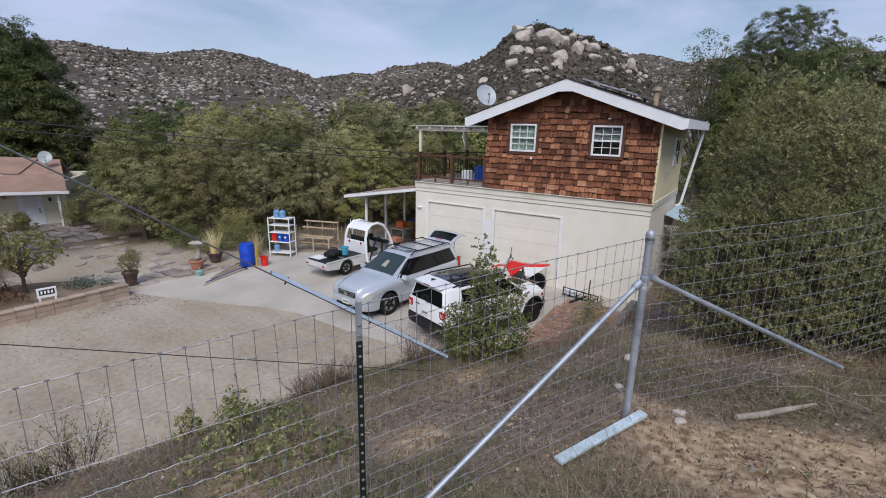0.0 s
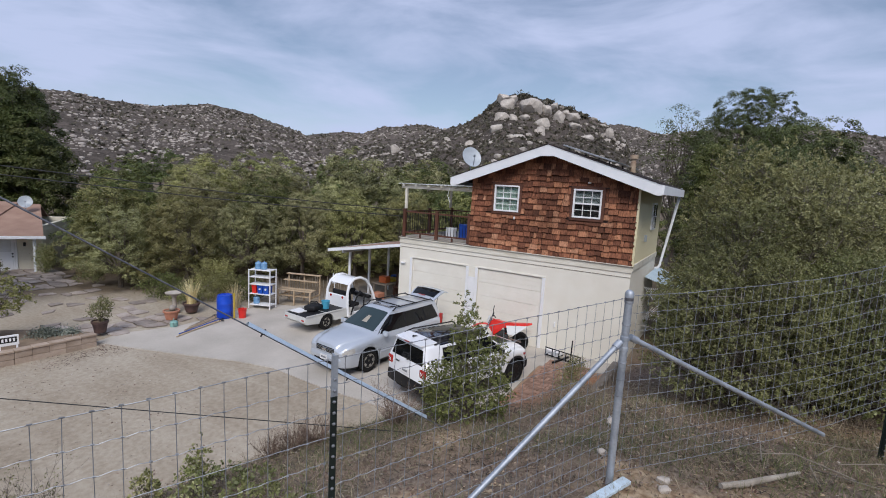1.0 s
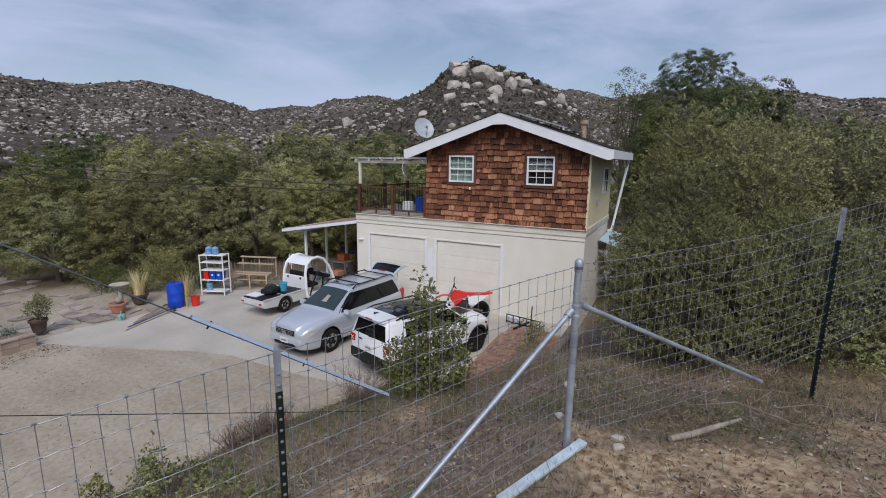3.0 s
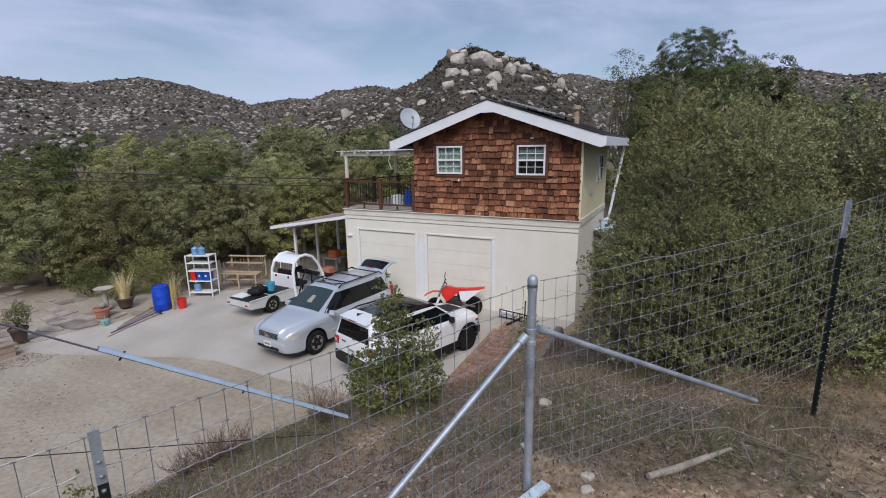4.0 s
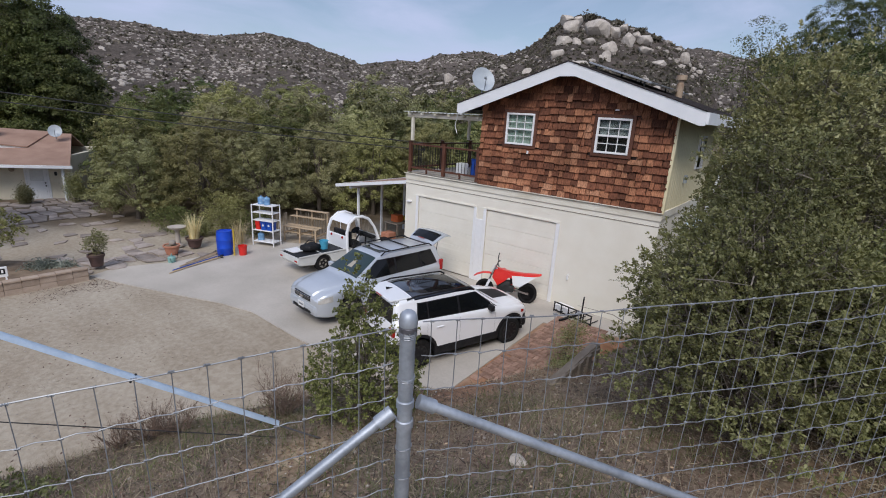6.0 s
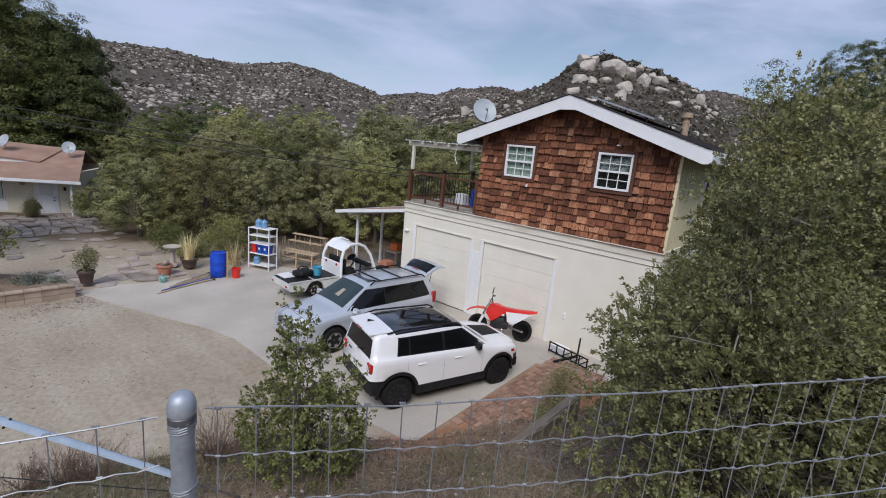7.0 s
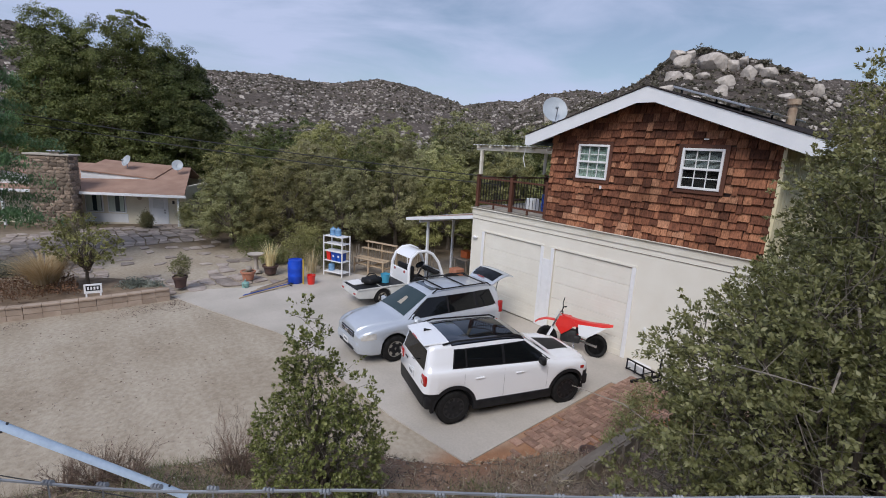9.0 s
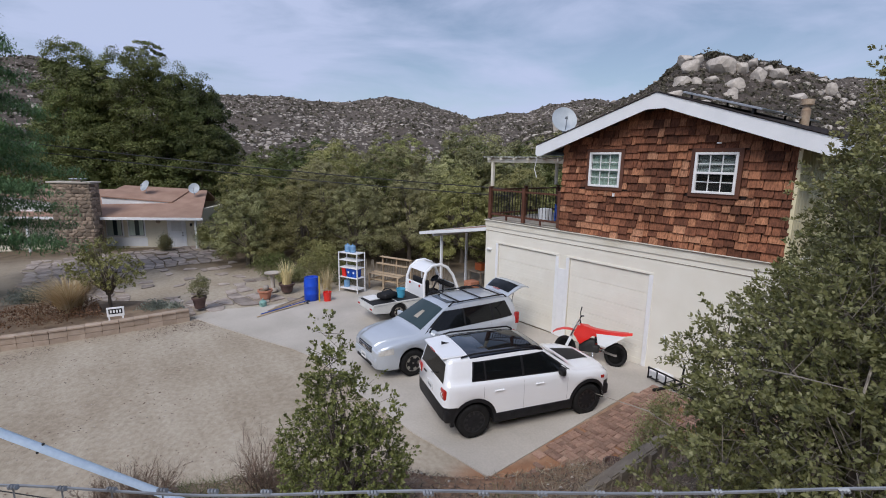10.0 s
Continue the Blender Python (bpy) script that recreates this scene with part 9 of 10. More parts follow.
# scrub on the bank beyond the fence
def bush_blobs(seed, h, w, d, n=26):
    r3 = np.random.default_rng(seed)
    out = [((0, 0, h * 0.52), (w * 0.34, d * 0.34, h * 0.34))]
    for k in range(n):
        a = 2.4 * k + r3.random() * 0.7
        t = (k + r3.random()) / n
        q = (0.95 - 0.75 * t ** 1.8) * r3.uniform(0.75, 1.05)
        s = r3.uniform(0.10, 0.18)
        out.append(((w * 0.42 * q * math.cos(a), d * 0.42 * q * math.sin(a), h * (0.24 + 0.66 * t)), (w * s, d * s, h * s * r3.uniform(0.6, 0.9))))
    return out


SCRUB = [(7.78, -6.3, 6.05, 2.0, 1.8, "leaf_bush", 2800, 43, 0.036), (7.82, -7.3, 5.35, 1.7, 1.6, "leaf_bush", 2600, 42, 0.034), (7.96, -8.05, 4.72, 2.5, 2.0, "leaf_bush", 4200, 31, 0.031), (9.25, -7.35, 4.75, 2.6, 2.2, "leaf_bush", 3400, 32, 0.035), (11.0, -6.9, 4.9, 2.8, 2.4, "leaf_grey", 2600, 33, 0.040), (8.48, -6.25, 6.0, 3.1, 2.4, "leaf_grey", 4600, 34, 0.036),
         (10.3, -4.9, 5.85, 3.4, 3.0, "leaf_grey", 2400, 35, 0.055), (7.75, -3.6, 4.0, 2.1, 2.4, "leaf_bush", 2200, 36, 0.048), (13.0, -5.0, 5.8, 3.6, 3.4, "leaf_bush", 2000, 37, 0.06), (9.6, -1.6, 6.2, 3.8, 3.6, "leaf_grey", 2200, 38, 0.065), (14.2, -8.6, 5.0, 3.0, 3.0, "leaf_bush", 1600, 39, 0.055), (12.6, -1.2, 6.4, 4.2, 4.0, "leaf_bush", 2000, 40, 0.07), (8.3, 1.6, 5.6, 2.6, 3.2, "leaf_dark", 1500, 41, 0.07)]
for x, y, top, w, d, leaf, n, sd, ln in SCRUB:
    z = terrain(x, y) - 0.1
    grow("scrub_oak", "dense grey-green scrub oak bush on the bank" if leaf == "leaf_grey" else "dense olive-green scrub oak bush on the bank", "bush", (x, y, z), bush_blobs(sd, top - z, w, d), int(n * 0.95), 19, ln * 4.6, ln * 1.02, ln * 0.56, leaf, 0.05, 46, sd + 400, "scrub on the bank", trunk_h=0.1, gap=0.30, bark="bark", leafy=True, lump=0.66, bare=10 if x < 9.3 and y < -5 else 0, shoots=60)
# tall slim shrub beside the compact car
zt = terrain(4.88, -9.62) - 0.05
grow("toyon_shrub", "upright olive-green shrub growing on the bank edge", "bush", (4.88, -9.62, zt),
     [((-0.02, 0.0, 0.34), (0.46, 0.46, 0.36)), ((-0.24, -0.20, 0.56), (0.24, 0.24, 0.26)), ((0.20, 0.12, 0.50), (0.26, 0.26, 0.30)), ((0.0, -0.06, 0.95), (0.22, 0.22, 0.26)), ((0.0, -0.10, 1.28), (0.14, 0.14, 0.22)), ((-0.02, -0.12, 1.56), (0.07, 0.07, 0.18)), ((0.26, 0.18, 0.98), (0.13, 0.13, 0.14)), ((-0.3, 0.05, 0.2), (0.3, 0.3, 0.22))],
     1500, 15, 0.10, 0.030, 0.019, "leaf_toyon", 0.025, 44, 61, trunk_h=0.05, gap=0.40, bark="bark", leafy=True, lump=0.5, shoots=16)
plant("small_shrub", "small yellowish shrub by the brick path", "bush", (4.55, -3.4, terrain(4.55, -3.4) - 0.03), [((0, 0, 0.5), (0.32, 0.32, 0.5)), ((0.15, 0.1, 0.95), (0.2, 0.2, 0.3))], 260, 12, 0.045, 0.025, "leaf_grey", 0.02, 30, 62, 0.07, trunk_h=0.05, gap=0.1)
bm = bm_new()
lathe(bm, [(0.13, 0), (0.19, 0.24), (0.21, 0.25), (0.21, 0.29), (0.18, 0.29), (0.16, 0.24), (0.0001, 0.23)], 24, pose(4.50, -4.52, terrain(4.50, -4.52) - 0.01))
single("plant_pot", bm, M["pot_dark"], "dark empty plant pot standing on the brick edge", "pot", smooth=True)
plant("small_shrub", "low reddish-green shrub beside the old timber", "bush", (4.95, -4.25, terrain(4.95, -4.25) - 0.03), [((0, 0, 0.35), (0.4, 0.5, 0.38))], 260, 12, 0.045, 0.025, "leaf_bush", 0.02, 24, 63, 0.07, trunk_h=0.05, gap=0.1)
# garden plants
grow("garden_tree", "small spreading tree with dark slender branching trunk", "tree", (-10.95, -10.6, bed_z - 0.05), [((0, 0, 1.45), (0.65, 0.65, 0.5)), ((0.5, 0.2, 1.2), (0.4, 0.4, 0.35)), ((-0.5, -0.3, 1.2), (0.42, 0.42, 0.38)), ((0.1, -0.1, 1.95), (0.42, 0.42, 0.3)), ((0.3, 0.5, 1.3), (0.4, 0.4, 0.35)), ((-0.2, -0.6, 1.4), (0.4, 0.4, 0.35))], 340, 14, 0.24, 0.085, 0.045, "leaf_oak", 0.055, 40, 64, trunk_h=0.45, gap=0.3, leafy=True)
for x, y, r, h, leaf, sd in ((-10.3, -9.4, 0.45, 0.4, "leaf_sage", 65), (-10.0, -8.9, 0.3, 0.3, "leaf_sage", 66), (-13.4, -4.3, 0.9, 1.1, "leaf_dark", 67), (-12.0, -4.0, 0.7, 0.7, "leaf_bush", 68), (-11.2, -3.0, 0.8, 1.2, "leaf_oak", 69), (-10.2, -2.2, 0.7, 1.0, "leaf_dark", 70), (-12.6, -2.4, 1.0, 1.6, "leaf_oak", 71), (-22.9, -5.3, 0.45, 1.5, "leaf_bush", 72), (-23.9, -7.2, 0.35, 0.9, "leaf_grey", 73), (-14.6, -13.0, 0.6, 0.6, "leaf_sage", 74)):
    plant("garden_bush", {"leaf_sage": "low silver-leaved garden bush", "leaf_dark": "dark rounded evergreen garden bush", "leaf_bush": "low yellow-green leafy garden bush", "leaf_oak": "leafy green garden bush", "leaf_grey": "low grey-green leafy garden bush"}[leaf], "bush", (x, y, drive_z(x, y) + 0.02),
          [((0, 0, h * 0.5), (r, r, h * 0.52)), ((r * 0.4, r * 0.2, h * 0.6), (r * 0.6, r * 0.6, h * 0.4))], 260, 14, 0.07, 0.04, leaf, 0.02, 16, sd, 0.08, "garden bushes", trunk_h=0.05)
plant("pot_shrub", "leafy shrub growing in a dark pot", "plant", (-9.86, -8.05, bed_z + 0.10), [((0, 0, 0.4), (0.34, 0.34, 0.32)), ((0.1, 0.1, 0.6), (0.22, 0.22, 0.22))], 130, 10, 0.07, 0.035, "leaf_grey", 0.015, 30, 75, 0.06, trunk_h=0.02)


def tuft(name, label, loc, n, h, lean, mt, seed, width=0.008, r=0.12, group="grass tufts"):
    """A tuft of thin bent blades."""
    rng = np.random.default_rng(seed)
    vs, fs = [], []
    for k in range(n):
        a = rng.random() * 6.283
        base = np.array([math.cos(a), math.sin(a), 0]) * r * rng.random() ** 0.5
        out = np.array([math.cos(a), math.sin(a), 0]) * lean * rng.uniform(0.2, 1.2) + rng.normal(size=3) * 0.04
        hh = h * rng.uniform(0.55, 1.1)
        side = np.array([-math.sin(a), math.cos(a), 0]) * width
        pts = [base + out * t * t + np.array([0, 0, hh * (t - 0.25 * t * t * lean)]) for t in (0, 0.35, 0.7, 1.0)]
        b = len(vs)
        for i, p in enumerate(pts):
            wdt = side * (1 - i / 3.3)
            vs += [p - wdt, p + wdt]
        for i in range(3):
            fs.append((b + 2 * i, b + 2 * i + 1, b + 2 * i + 3, b + 2 * i + 2))
    ob = new(name, raw_mesh(name, np.array(vs), fs, M[mt]))
    ob.location = loc
    return tagged(ob, label, "grass", group)


M["dark_twig"] = leaf_mat("dark twig", (0.045, 0.035, 0.028), (0.085, 0.065, 0.050), (0.14, 0.115, 0.085), trans=0.05)
tuft("straw_grass", "big fountain of golden dry ornamental grass", (-11.0, -11.7, bed_z), 1300, 1.4, 1.0, "straw", 1, 0.014, 0.30)
tuft("straw_grass", "tall pale dry grass in a dark pot", (-10.2, -4.75, 0.15), 160, 1.05, 0.35, "straw", 2, 0.012, 0.18)
tuft("straw_grass", "tall pale dry grass behind the drum", (-9.55, -3.3, -0.15), 120, 1.1, 0.35, "straw", 3, 0.010, 0.22)
tuft("straw_grass", "pale dry grass near the porch", (-20.8, -4.4, -0.35), 160, 1.4, 0.4, "straw", 4, 0.014, 0.3)
tuft("straw_grass", "dull dry grass before the chimney", (-21.5, -10.8, -0.35), 180, 1.3, 0.6, "dry_grass", 5, 0.014, 0.35)


def twiggy(label, loc, stems, h, spread, mt, seed, leaves=0, leaf="leaf_grey"):
    """A half-dead shrub: forking stems with many fine side twigs, and a few small leaves."""
    rng = np.random.default_rng(seed)
    segs, tips = [], []
    for k in range(stems):
        a = rng.random() * 6.283
        p = np.array([math.cos(a), math.sin(a), 0]) * spread * 0.3 * rng.random()
        d = np.array([math.cos(a) * rng.uniform(0.1, 0.75), math.sin(a) * rng.uniform(0.1, 0.75), 1.0])
        d /= np.linalg.norm(d)
        ln, r = h * rng.uniform(0.55, 1.08), 0.0045
        for i in range(6):
            q = p + d * ln / 6
            segs.append((p, q, r, r * 0.82))
            if i > 0:
                for _ in range(3):
                    e = d + rng.normal(size=3) * 0.6 + np.array([0, 0, 0.25])
                    e /= np.linalg.norm(e)
                    m = q + e * h * rng.uniform(0.10, 0.26)
                    w = m + (e + rng.normal(size=3) * 0.35) * h * 0.10
                    segs.append((q, m, r * 0.55, r * 0.4))
                    segs.append((m, w, r * 0.4, r * 0.2))
                    tips += [m, w]
            p, r = q, r * 0.84
            d = d + rng.normal(size=3) * 0.16
            d /= np.linalg.norm(d)
    a0, b0 = np.array([g[0] for g in segs]), np.array([g[1] for g in segs])
    ra, rb = np.array([g[2] for g in segs])[:, None], np.array([g[3] for g in segs])[:, None]
    t = unit(b0 - a0)
    s1 = unit(np.cross(t, rng.normal(size=t.shape)))
    s2 = np.cross(t, s1)
    rings = [q + (s1 * math.cos(w) + s2 * math.sin(w)) * r for q, r in ((a0, ra), (b0, rb)) for w in (0, 2.094, 4.189)]
    v = np.stack(rings, axis=1).reshape(-1, 3)
    f = (np.arange(len(segs))[:, None, None] * 6 + np.array([(0, 1, 4, 3), (1, 2, 5, 4), (2, 0, 3, 5)])[None]).reshape(-1, 4)
    ob = thing("dry_shrub", label, "shrub", pose(*loc), "dead shrubs")
    st = new("twig_growth", raw_mesh("twig_growth", v, f, M[mt]))
    st.parent = ob
    tagged(st, kind="stuff")
    if leaves:
        v, f = leaf_quads(rng, np.array(tips)[rng.choice(len(tips), size=leaves)], 0.02, 3, 0.026, 0.014, 0.2)
        cr = new("leaf_growth", raw_mesh("leaf_growth", v, f, M[leaf]))
        cr.parent = ob
        tagged(cr, kind="stuff")
    return ob


for x, y, h, n, sd in ((4.0, -10.05, 0.62, 44, 6), (3.2, -11.1, 0.40, 40, 7), (3.42, -10.9, 0.36, 34, 8), (3.05, -11.35, 0.30, 30, 18), (4.9, -13.9, 0.4, 20, 9), (4.4, -14.4, 0.4, 20, 10)):
    twiggy("dead brown twiggy shrub on the bank", (x, y, terrain(x, y) - 0.03), n, h, 0.3, "twig", sd)
twiggy("dead brown twiggy shrub by the brick path", (5.0, -6.3, terrain(5.0, -6.3) - 0.02), 36, 0.6, 0.35, "twig", 12)
for x, y, r, h, sd in ((3.9, -12.75, 0.30, 0.22, 81), (4.25, -13.15, 0.28, 0.22, 82), (3.55, -12.35, 0.22, 0.30, 83), (4.35, -12.5, 0.24, 0.18, 84), (3.3, -12.45, 0.10, 0.55, 85), (3.9, -12.2, 0.2, 0.18, 86), (4.7, -13.0, 0.22, 0.18, 87), (2.9, -12.75, 0.10, 0.30, 88), (4.9, -12.5, 0.20, 0.14, 89), (3.42, -12.55, 0.09, 0.42, 90)):
    grow("bank_weed", "green shiny-leaved weed on the dry bank", "weed", (x, y, terrain(x, y) - 0.02), [((0, 0, h * 0.4), (r, r, h * 0.42)), ((0.05, 0.03, h * 0.85), (r * 0.35, r * 0.35, h * 0.3))], 58, 8, 0.09, 0.040, 0.026, "leaf_bush", 0.008, 14, sd, "bank weeds", trunk_h=0.02, leafy=True, gap=0.3)
for x, y, h, n, sd in ((2.25, -13.55, 0.80, 15, 13), (2.40, -13.80, 0.5, 22, 14), (2.15, -14.05, 0.55, 22, 15), (1.9, -13.85, 0.5, 16, 16), (2.6, -14.3, 0.45, 24, 17)):
    twiggy("dark twiggy half-dead shrub at the bank foot", (x, y, terrain(x, y) - 0.03), n, h, 0.25, "dark_twig", sd, 150)
# cedar with drooping boughs at the yard's edge
rngc = np.random.default_rng(55)
cedar = thing("cedar_tree", "tall cedar with flat drooping boughs beside the ranch house", "tree", pose(-16.8, -14.6, drive_z(-17, -15)))
bm = bm_new()
tube(bm, [(0, 0, -0.2), (0.05, 0, 4), (0, 0.05, 9), (0, 0, 13)], [0.3, 0.24, 0.15, 0.03], 10)
part("trunk", bm, M["bark"], cedar, smooth=True)
tips = []
for k in range(60):
    z = 1.9 + 10.4 * k / 60
    a = k * 2.4
    ln = (4.0 - 0.25 * (z - 2)) * rngc.uniform(0.8, 1.1)
    for t in np.linspace(0.25, 1.0, 12):
        sp = 0.45 * t
        for _ in range(5):
            tips.append((ln * t * math.cos(a) + rngc.normal() * sp * 0.7, ln * t * math.sin(a) + rngc.normal() * sp * 0.7, z + 0.25 * t - 0.55 * t * t + rngc.normal() * 0.06))
v, f = leaf_quads(rngc, np.array(tips), 0.13, 30, 0.17, 0.045, 0.92)
cr = new("crown", raw_mesh("crown", v, f, M["leaf_fir"]))
cr.parent = cedar

# ---- dead wood, stones and board on the bank ----
bm = bm_new()
tube(bm, [(7.80, -11.00, terrain(7.80, -11.00) + 0.03), (7.96, -10.83, terrain(7.96, -10.83) + 0.04), (8.12, -10.66, terrain(8.12, -10.66) + 0.045), (8.33, -10.44, terrain(8.33, -10.44) + 0.03)], [0.022, 0.026, 0.022, 0.012], 10)
log = single("fallen_log", bm, M["dead_branch"], "bleached fallen branch lying below the fence", "log", smooth=True)
d_rng = np.random.default_rng(9)
for k in range(9):
    x, y = 8.5 + d_rng.normal() * 0.35, -10.0 + d_rng.normal() * 0.3
    a = d_rng.random() * 6.28
    ln = d_rng.uniform(0.3, 0.9)
    z = terrain(x, y) + 0.03
    bm = bm_new()
    tube(bm, [(x, y, z), (x + 0.5 * ln * math.cos(a), y + 0.5 * ln * math.sin(a), z + d_rng.uniform(0.03, 0.14)), (x + ln * math.cos(a + 0.3), y + ln * math.sin(a + 0.3), z + d_rng.uniform(0.0, 0.12))], [0.006, 0.004, 0.0015], 5)
    single("dead_stick", bm, M["old_wood"], "thin bleached dead stick on the bank", "stick", "dead sticks")


def bank_stone(x, y, r, sd, label="small tan stone on the dry bank"):
    vs, fs = rock_shape(sd, 2, 0.3)
    ob = new("stone", raw_mesh("stone", vs * np.array([r, r * 0.85, r * 0.75]), fs, M["granite"]))
    ob.location = (x, y, terrain(x, y) + r * 0.3)
    return tagged(ob, label, "stone", "stones on the bank")


bank_stone(6.8, -9.9, 0.07, 501)
bank_stone(7.42, -11.15, 0.06, 502)
bank_stone(6.9, -10.9, 0.05, 503)
bank_stone(7.45, -11.32, 0.05, 504)
bm = bm_new()
PA, PB = Vector((7.20, -11.42, terrain(7.20, -11.42) + 0.04)), Vector((6.83, -12.27, terrain(6.83, -12.27) + 0.04))
beam(bm, PA, PB, 0.075, 0.03)
bmesh.ops.bevel(bm, geom=bm.edges[:], offset=0.005, segments=1, affect="EDGES")
single("weathered_board", bm, M["peeling"], "peeling pale blue board lying at the post foot", "board")
# old retaining timber with slats
tim = thing("retaining_timber", "weathered grey timber rail on short pickets holding the bank", "timber", pose(0, 0, 0))
bm = bm_new()
beam(bm, (6.22, -6.7, 2.40), (6.12, -8.6, 2.26), 0.12, 0.13)
bmesh.ops.bevel(bm, geom=bm.edges[:], offset=0.015, segments=2, affect="EDGES")
part("rail", bm, M["old_wood"], tim)
for k in range(8):
    f = (k + 0.5) / 8
    x, y = 6.22 - 0.1 * f + 0.07, -6.7 - 1.9 * f
    bm = bm_new()
    box(bm, (x, y, (terrain(x, y) + 2.32) / 2 - 0.1), (0.03, 0.11, abs(2.42 - terrain(x, y)) + 0.3))
    part("picket", bm, M["old_wood"], tim)

# ---- ground cover on the bank ----
rngg = np.random.default_rng(17)


def blades(n, x0, x1, y0, y1, h, w, mt, name, label, keep):
    vs, fs = [], []
    while len(fs) < n:
        x, y = rngg.uniform(x0, x1), rngg.uniform(y0, y1)
        if x < lerp_list(CREST, y) - 0.9 or (y > -9.0 and x < 5.6) or rngg.random() > keep(x, y):
            continue
        z = terrain(x, y)
        a = rngg.random() * 6.283
        hh, le = h * rngg.uniform(0.2, 1.2), rngg.uniform(0.1, 2.2)
        s = np.array([-math.sin(a), math.cos(a), 0]) * w
        b = len(vs)
        p = np.array([x, y, z - 0.01])
        vs += [p - s, p + s, p + np.array([math.cos(a) * hh * le, math.sin(a) * hh * le, hh])]
        fs.append((b, b + 1, b + 2))
    ob = new(name, raw_mesh(name, np.array(vs), fs, M[mt]))
    return tagged(ob, label, "grass", kind="stuff")


def patch(s, o):
    return lambda x, y: max(0.0, min(1.0, 0.45 + 1.4 * noise.noise(Vector((x * s, y * s, o))))) * (1 - 0.8 * sand_at(x, y))


blades(42000, 1.5, 11, -17, -7, 0.13, 0.0022, "dry_grass", "dry_grass", "thin dry grass over the brown bank", patch(0.6, 1.0))
blades(30000, 3.0, 10.5, -16, -8.5, 0.11, 0.0025, "green_grass", "green_grass", "short green grass tufts on the bank", patch(0.9, 5.0))
n_lit = 44000
pts = []
while len(pts) < n_lit:
    x, y = rngg.uniform(1.5, 12), rngg.uniform(-17, -4)
    if x > lerp_list(CREST, y) - 1.0:
        pts.append((x, y, terrain(x, y) + 0.008))
v, f = leaf_quads(rngg, np.array(pts), 0.006, 1, 0.035, 0.018, 0.9)
tagged(new("leaf_litter", raw_mesh("leaf_litter", v, f, M["litter"])), "dead leaves and bark litter on the bank", "leaf litter", kind="stuff")
def flat_bits(n, x0, x1, y0, y1, keep, length, width, seed, lift=0.012):
    """Thin slivers lying about on the ground."""
    rg = np.random.default_rng(seed)
    p = []
    while len(p) < n:
        x, y = rg.uniform(x0, x1), rg.uniform(y0, y1)
        if rg.random() < keep(x, y):
            p.append((x, y, terrain(x, y) + lift * rg.random() + 0.004))
    p = np.array(p)
    a = unit(np.concatenate([rg.normal(size=(n, 2)), rg.normal(size=(n, 1)) * 0.22], axis=1))
    b = unit(np.cross(a, np.array([0, 0, 1.0]) + rg.normal(size=(n, 3)) * 0.4))
    return diamonds(p, a, b, length * rg.uniform(0.4, 1.6, (n, 1)), width * rg.uniform(0.6, 1.4, (n, 1)))


def on_bank(x, y):
    return 1.0 if x > lerp_list(CREST, y) - 1.3 else 0.0


v, f = flat_bits(15000, 1.5, 10.5, -16.5, -7, lambda x, y: on_bank(x, y) * patch(1.3, 9.0)(x, y), 0.11, 0.006, 71, 0.03)
tagged(new("twig_litter", raw_mesh("twig_litter", v, f, M["dark_twig"])), "dark broken twigs littering the bank", "twig litter", kind="stuff")
v, f = flat_bits(9000, 1.5, 10.5, -16.5, -7, lambda x, y: on_bank(x, y) * patch(1.1, 3.0)(x, y), 0.13, 0.006, 72, 0.04)
tagged(new("straw_litter", raw_mesh("straw_litter", v, f, M["dry_grass"])), "flattened pale straw on the bank", "straw litter", kind="stuff")


def on_yard(x, y):
    if on_bank(x, y) or (y > -7.4 - 0.1 * (x + 9) and x < 3.2):
        return 0.0
    e = max(0.0, 1 - abs(x + 8.5) / 1.0) * 0.9 + max(0.0, 1 - (lerp_list(CREST, y) - 1.3 - x) / 1.8) * 0.5
    return min(1.0, 0.06 + e) * patch(0.8, 6.0)(x, y)


v, f = flat_bits(3200, -9.0, 4.0, -16.5, -6, on_yard, 0.05, 0.022, 73, 0.004)
tagged(new("yard_debris", raw_mesh("yard_debris", v, f, M["litter"])), "dark leaf bits strewn over the dirt yard", "debris", kind="stuff")
pl, sz = [], []
while len(pl) < 2200:
    x, y = rngg.uniform(5.5, 9.5), rngg.uniform(-14.5, -8.5)
    if rngg.random() > max(0.05, patch(0.9, 12.0)(x, y) * 1.2 - 0.3):
        continue
    pl.append((x, y, terrain(x, y)))
    sz.append((0.005 + 0.022 * rngg.random() ** 3) * np.array([1, 0.9, 0.6]))
M["clod"] = surf("tan soil clod", (0.26, 0.18, 0.11), (0.46, 0.35, 0.23), 8.0, 0.95, 0.3, island=0.4)
tagged(new("soil_clods", scatter_mesh("soil_clods", low_rocks, np.array(pl), sz, 4, M["clod"])), "crumbly tan soil clods on the bank", "soil", kind="stuff")
pl, sz = [], []
while len(pl) < 6000:
    x, y = rngg.uniform(-9, 10), rngg.uniform(-16, -6)
    if -9 < x < 3.2 and y > -7.5 - 0.1 * (x + 9):
        continue
    s = 0.006 + 0.016 * rngg.random() ** 3
    pl.append((x, y, terrain(x, y)))
    sz.append(s * np.array([1, 0.9, 0.7]))
tagged(new("gravel", scatter_mesh("gravel", low_rocks, np.array(pl), sz, 3, M["granite"])), "small pebbles scattered over dirt and bank", "gravel", kind="stuff")

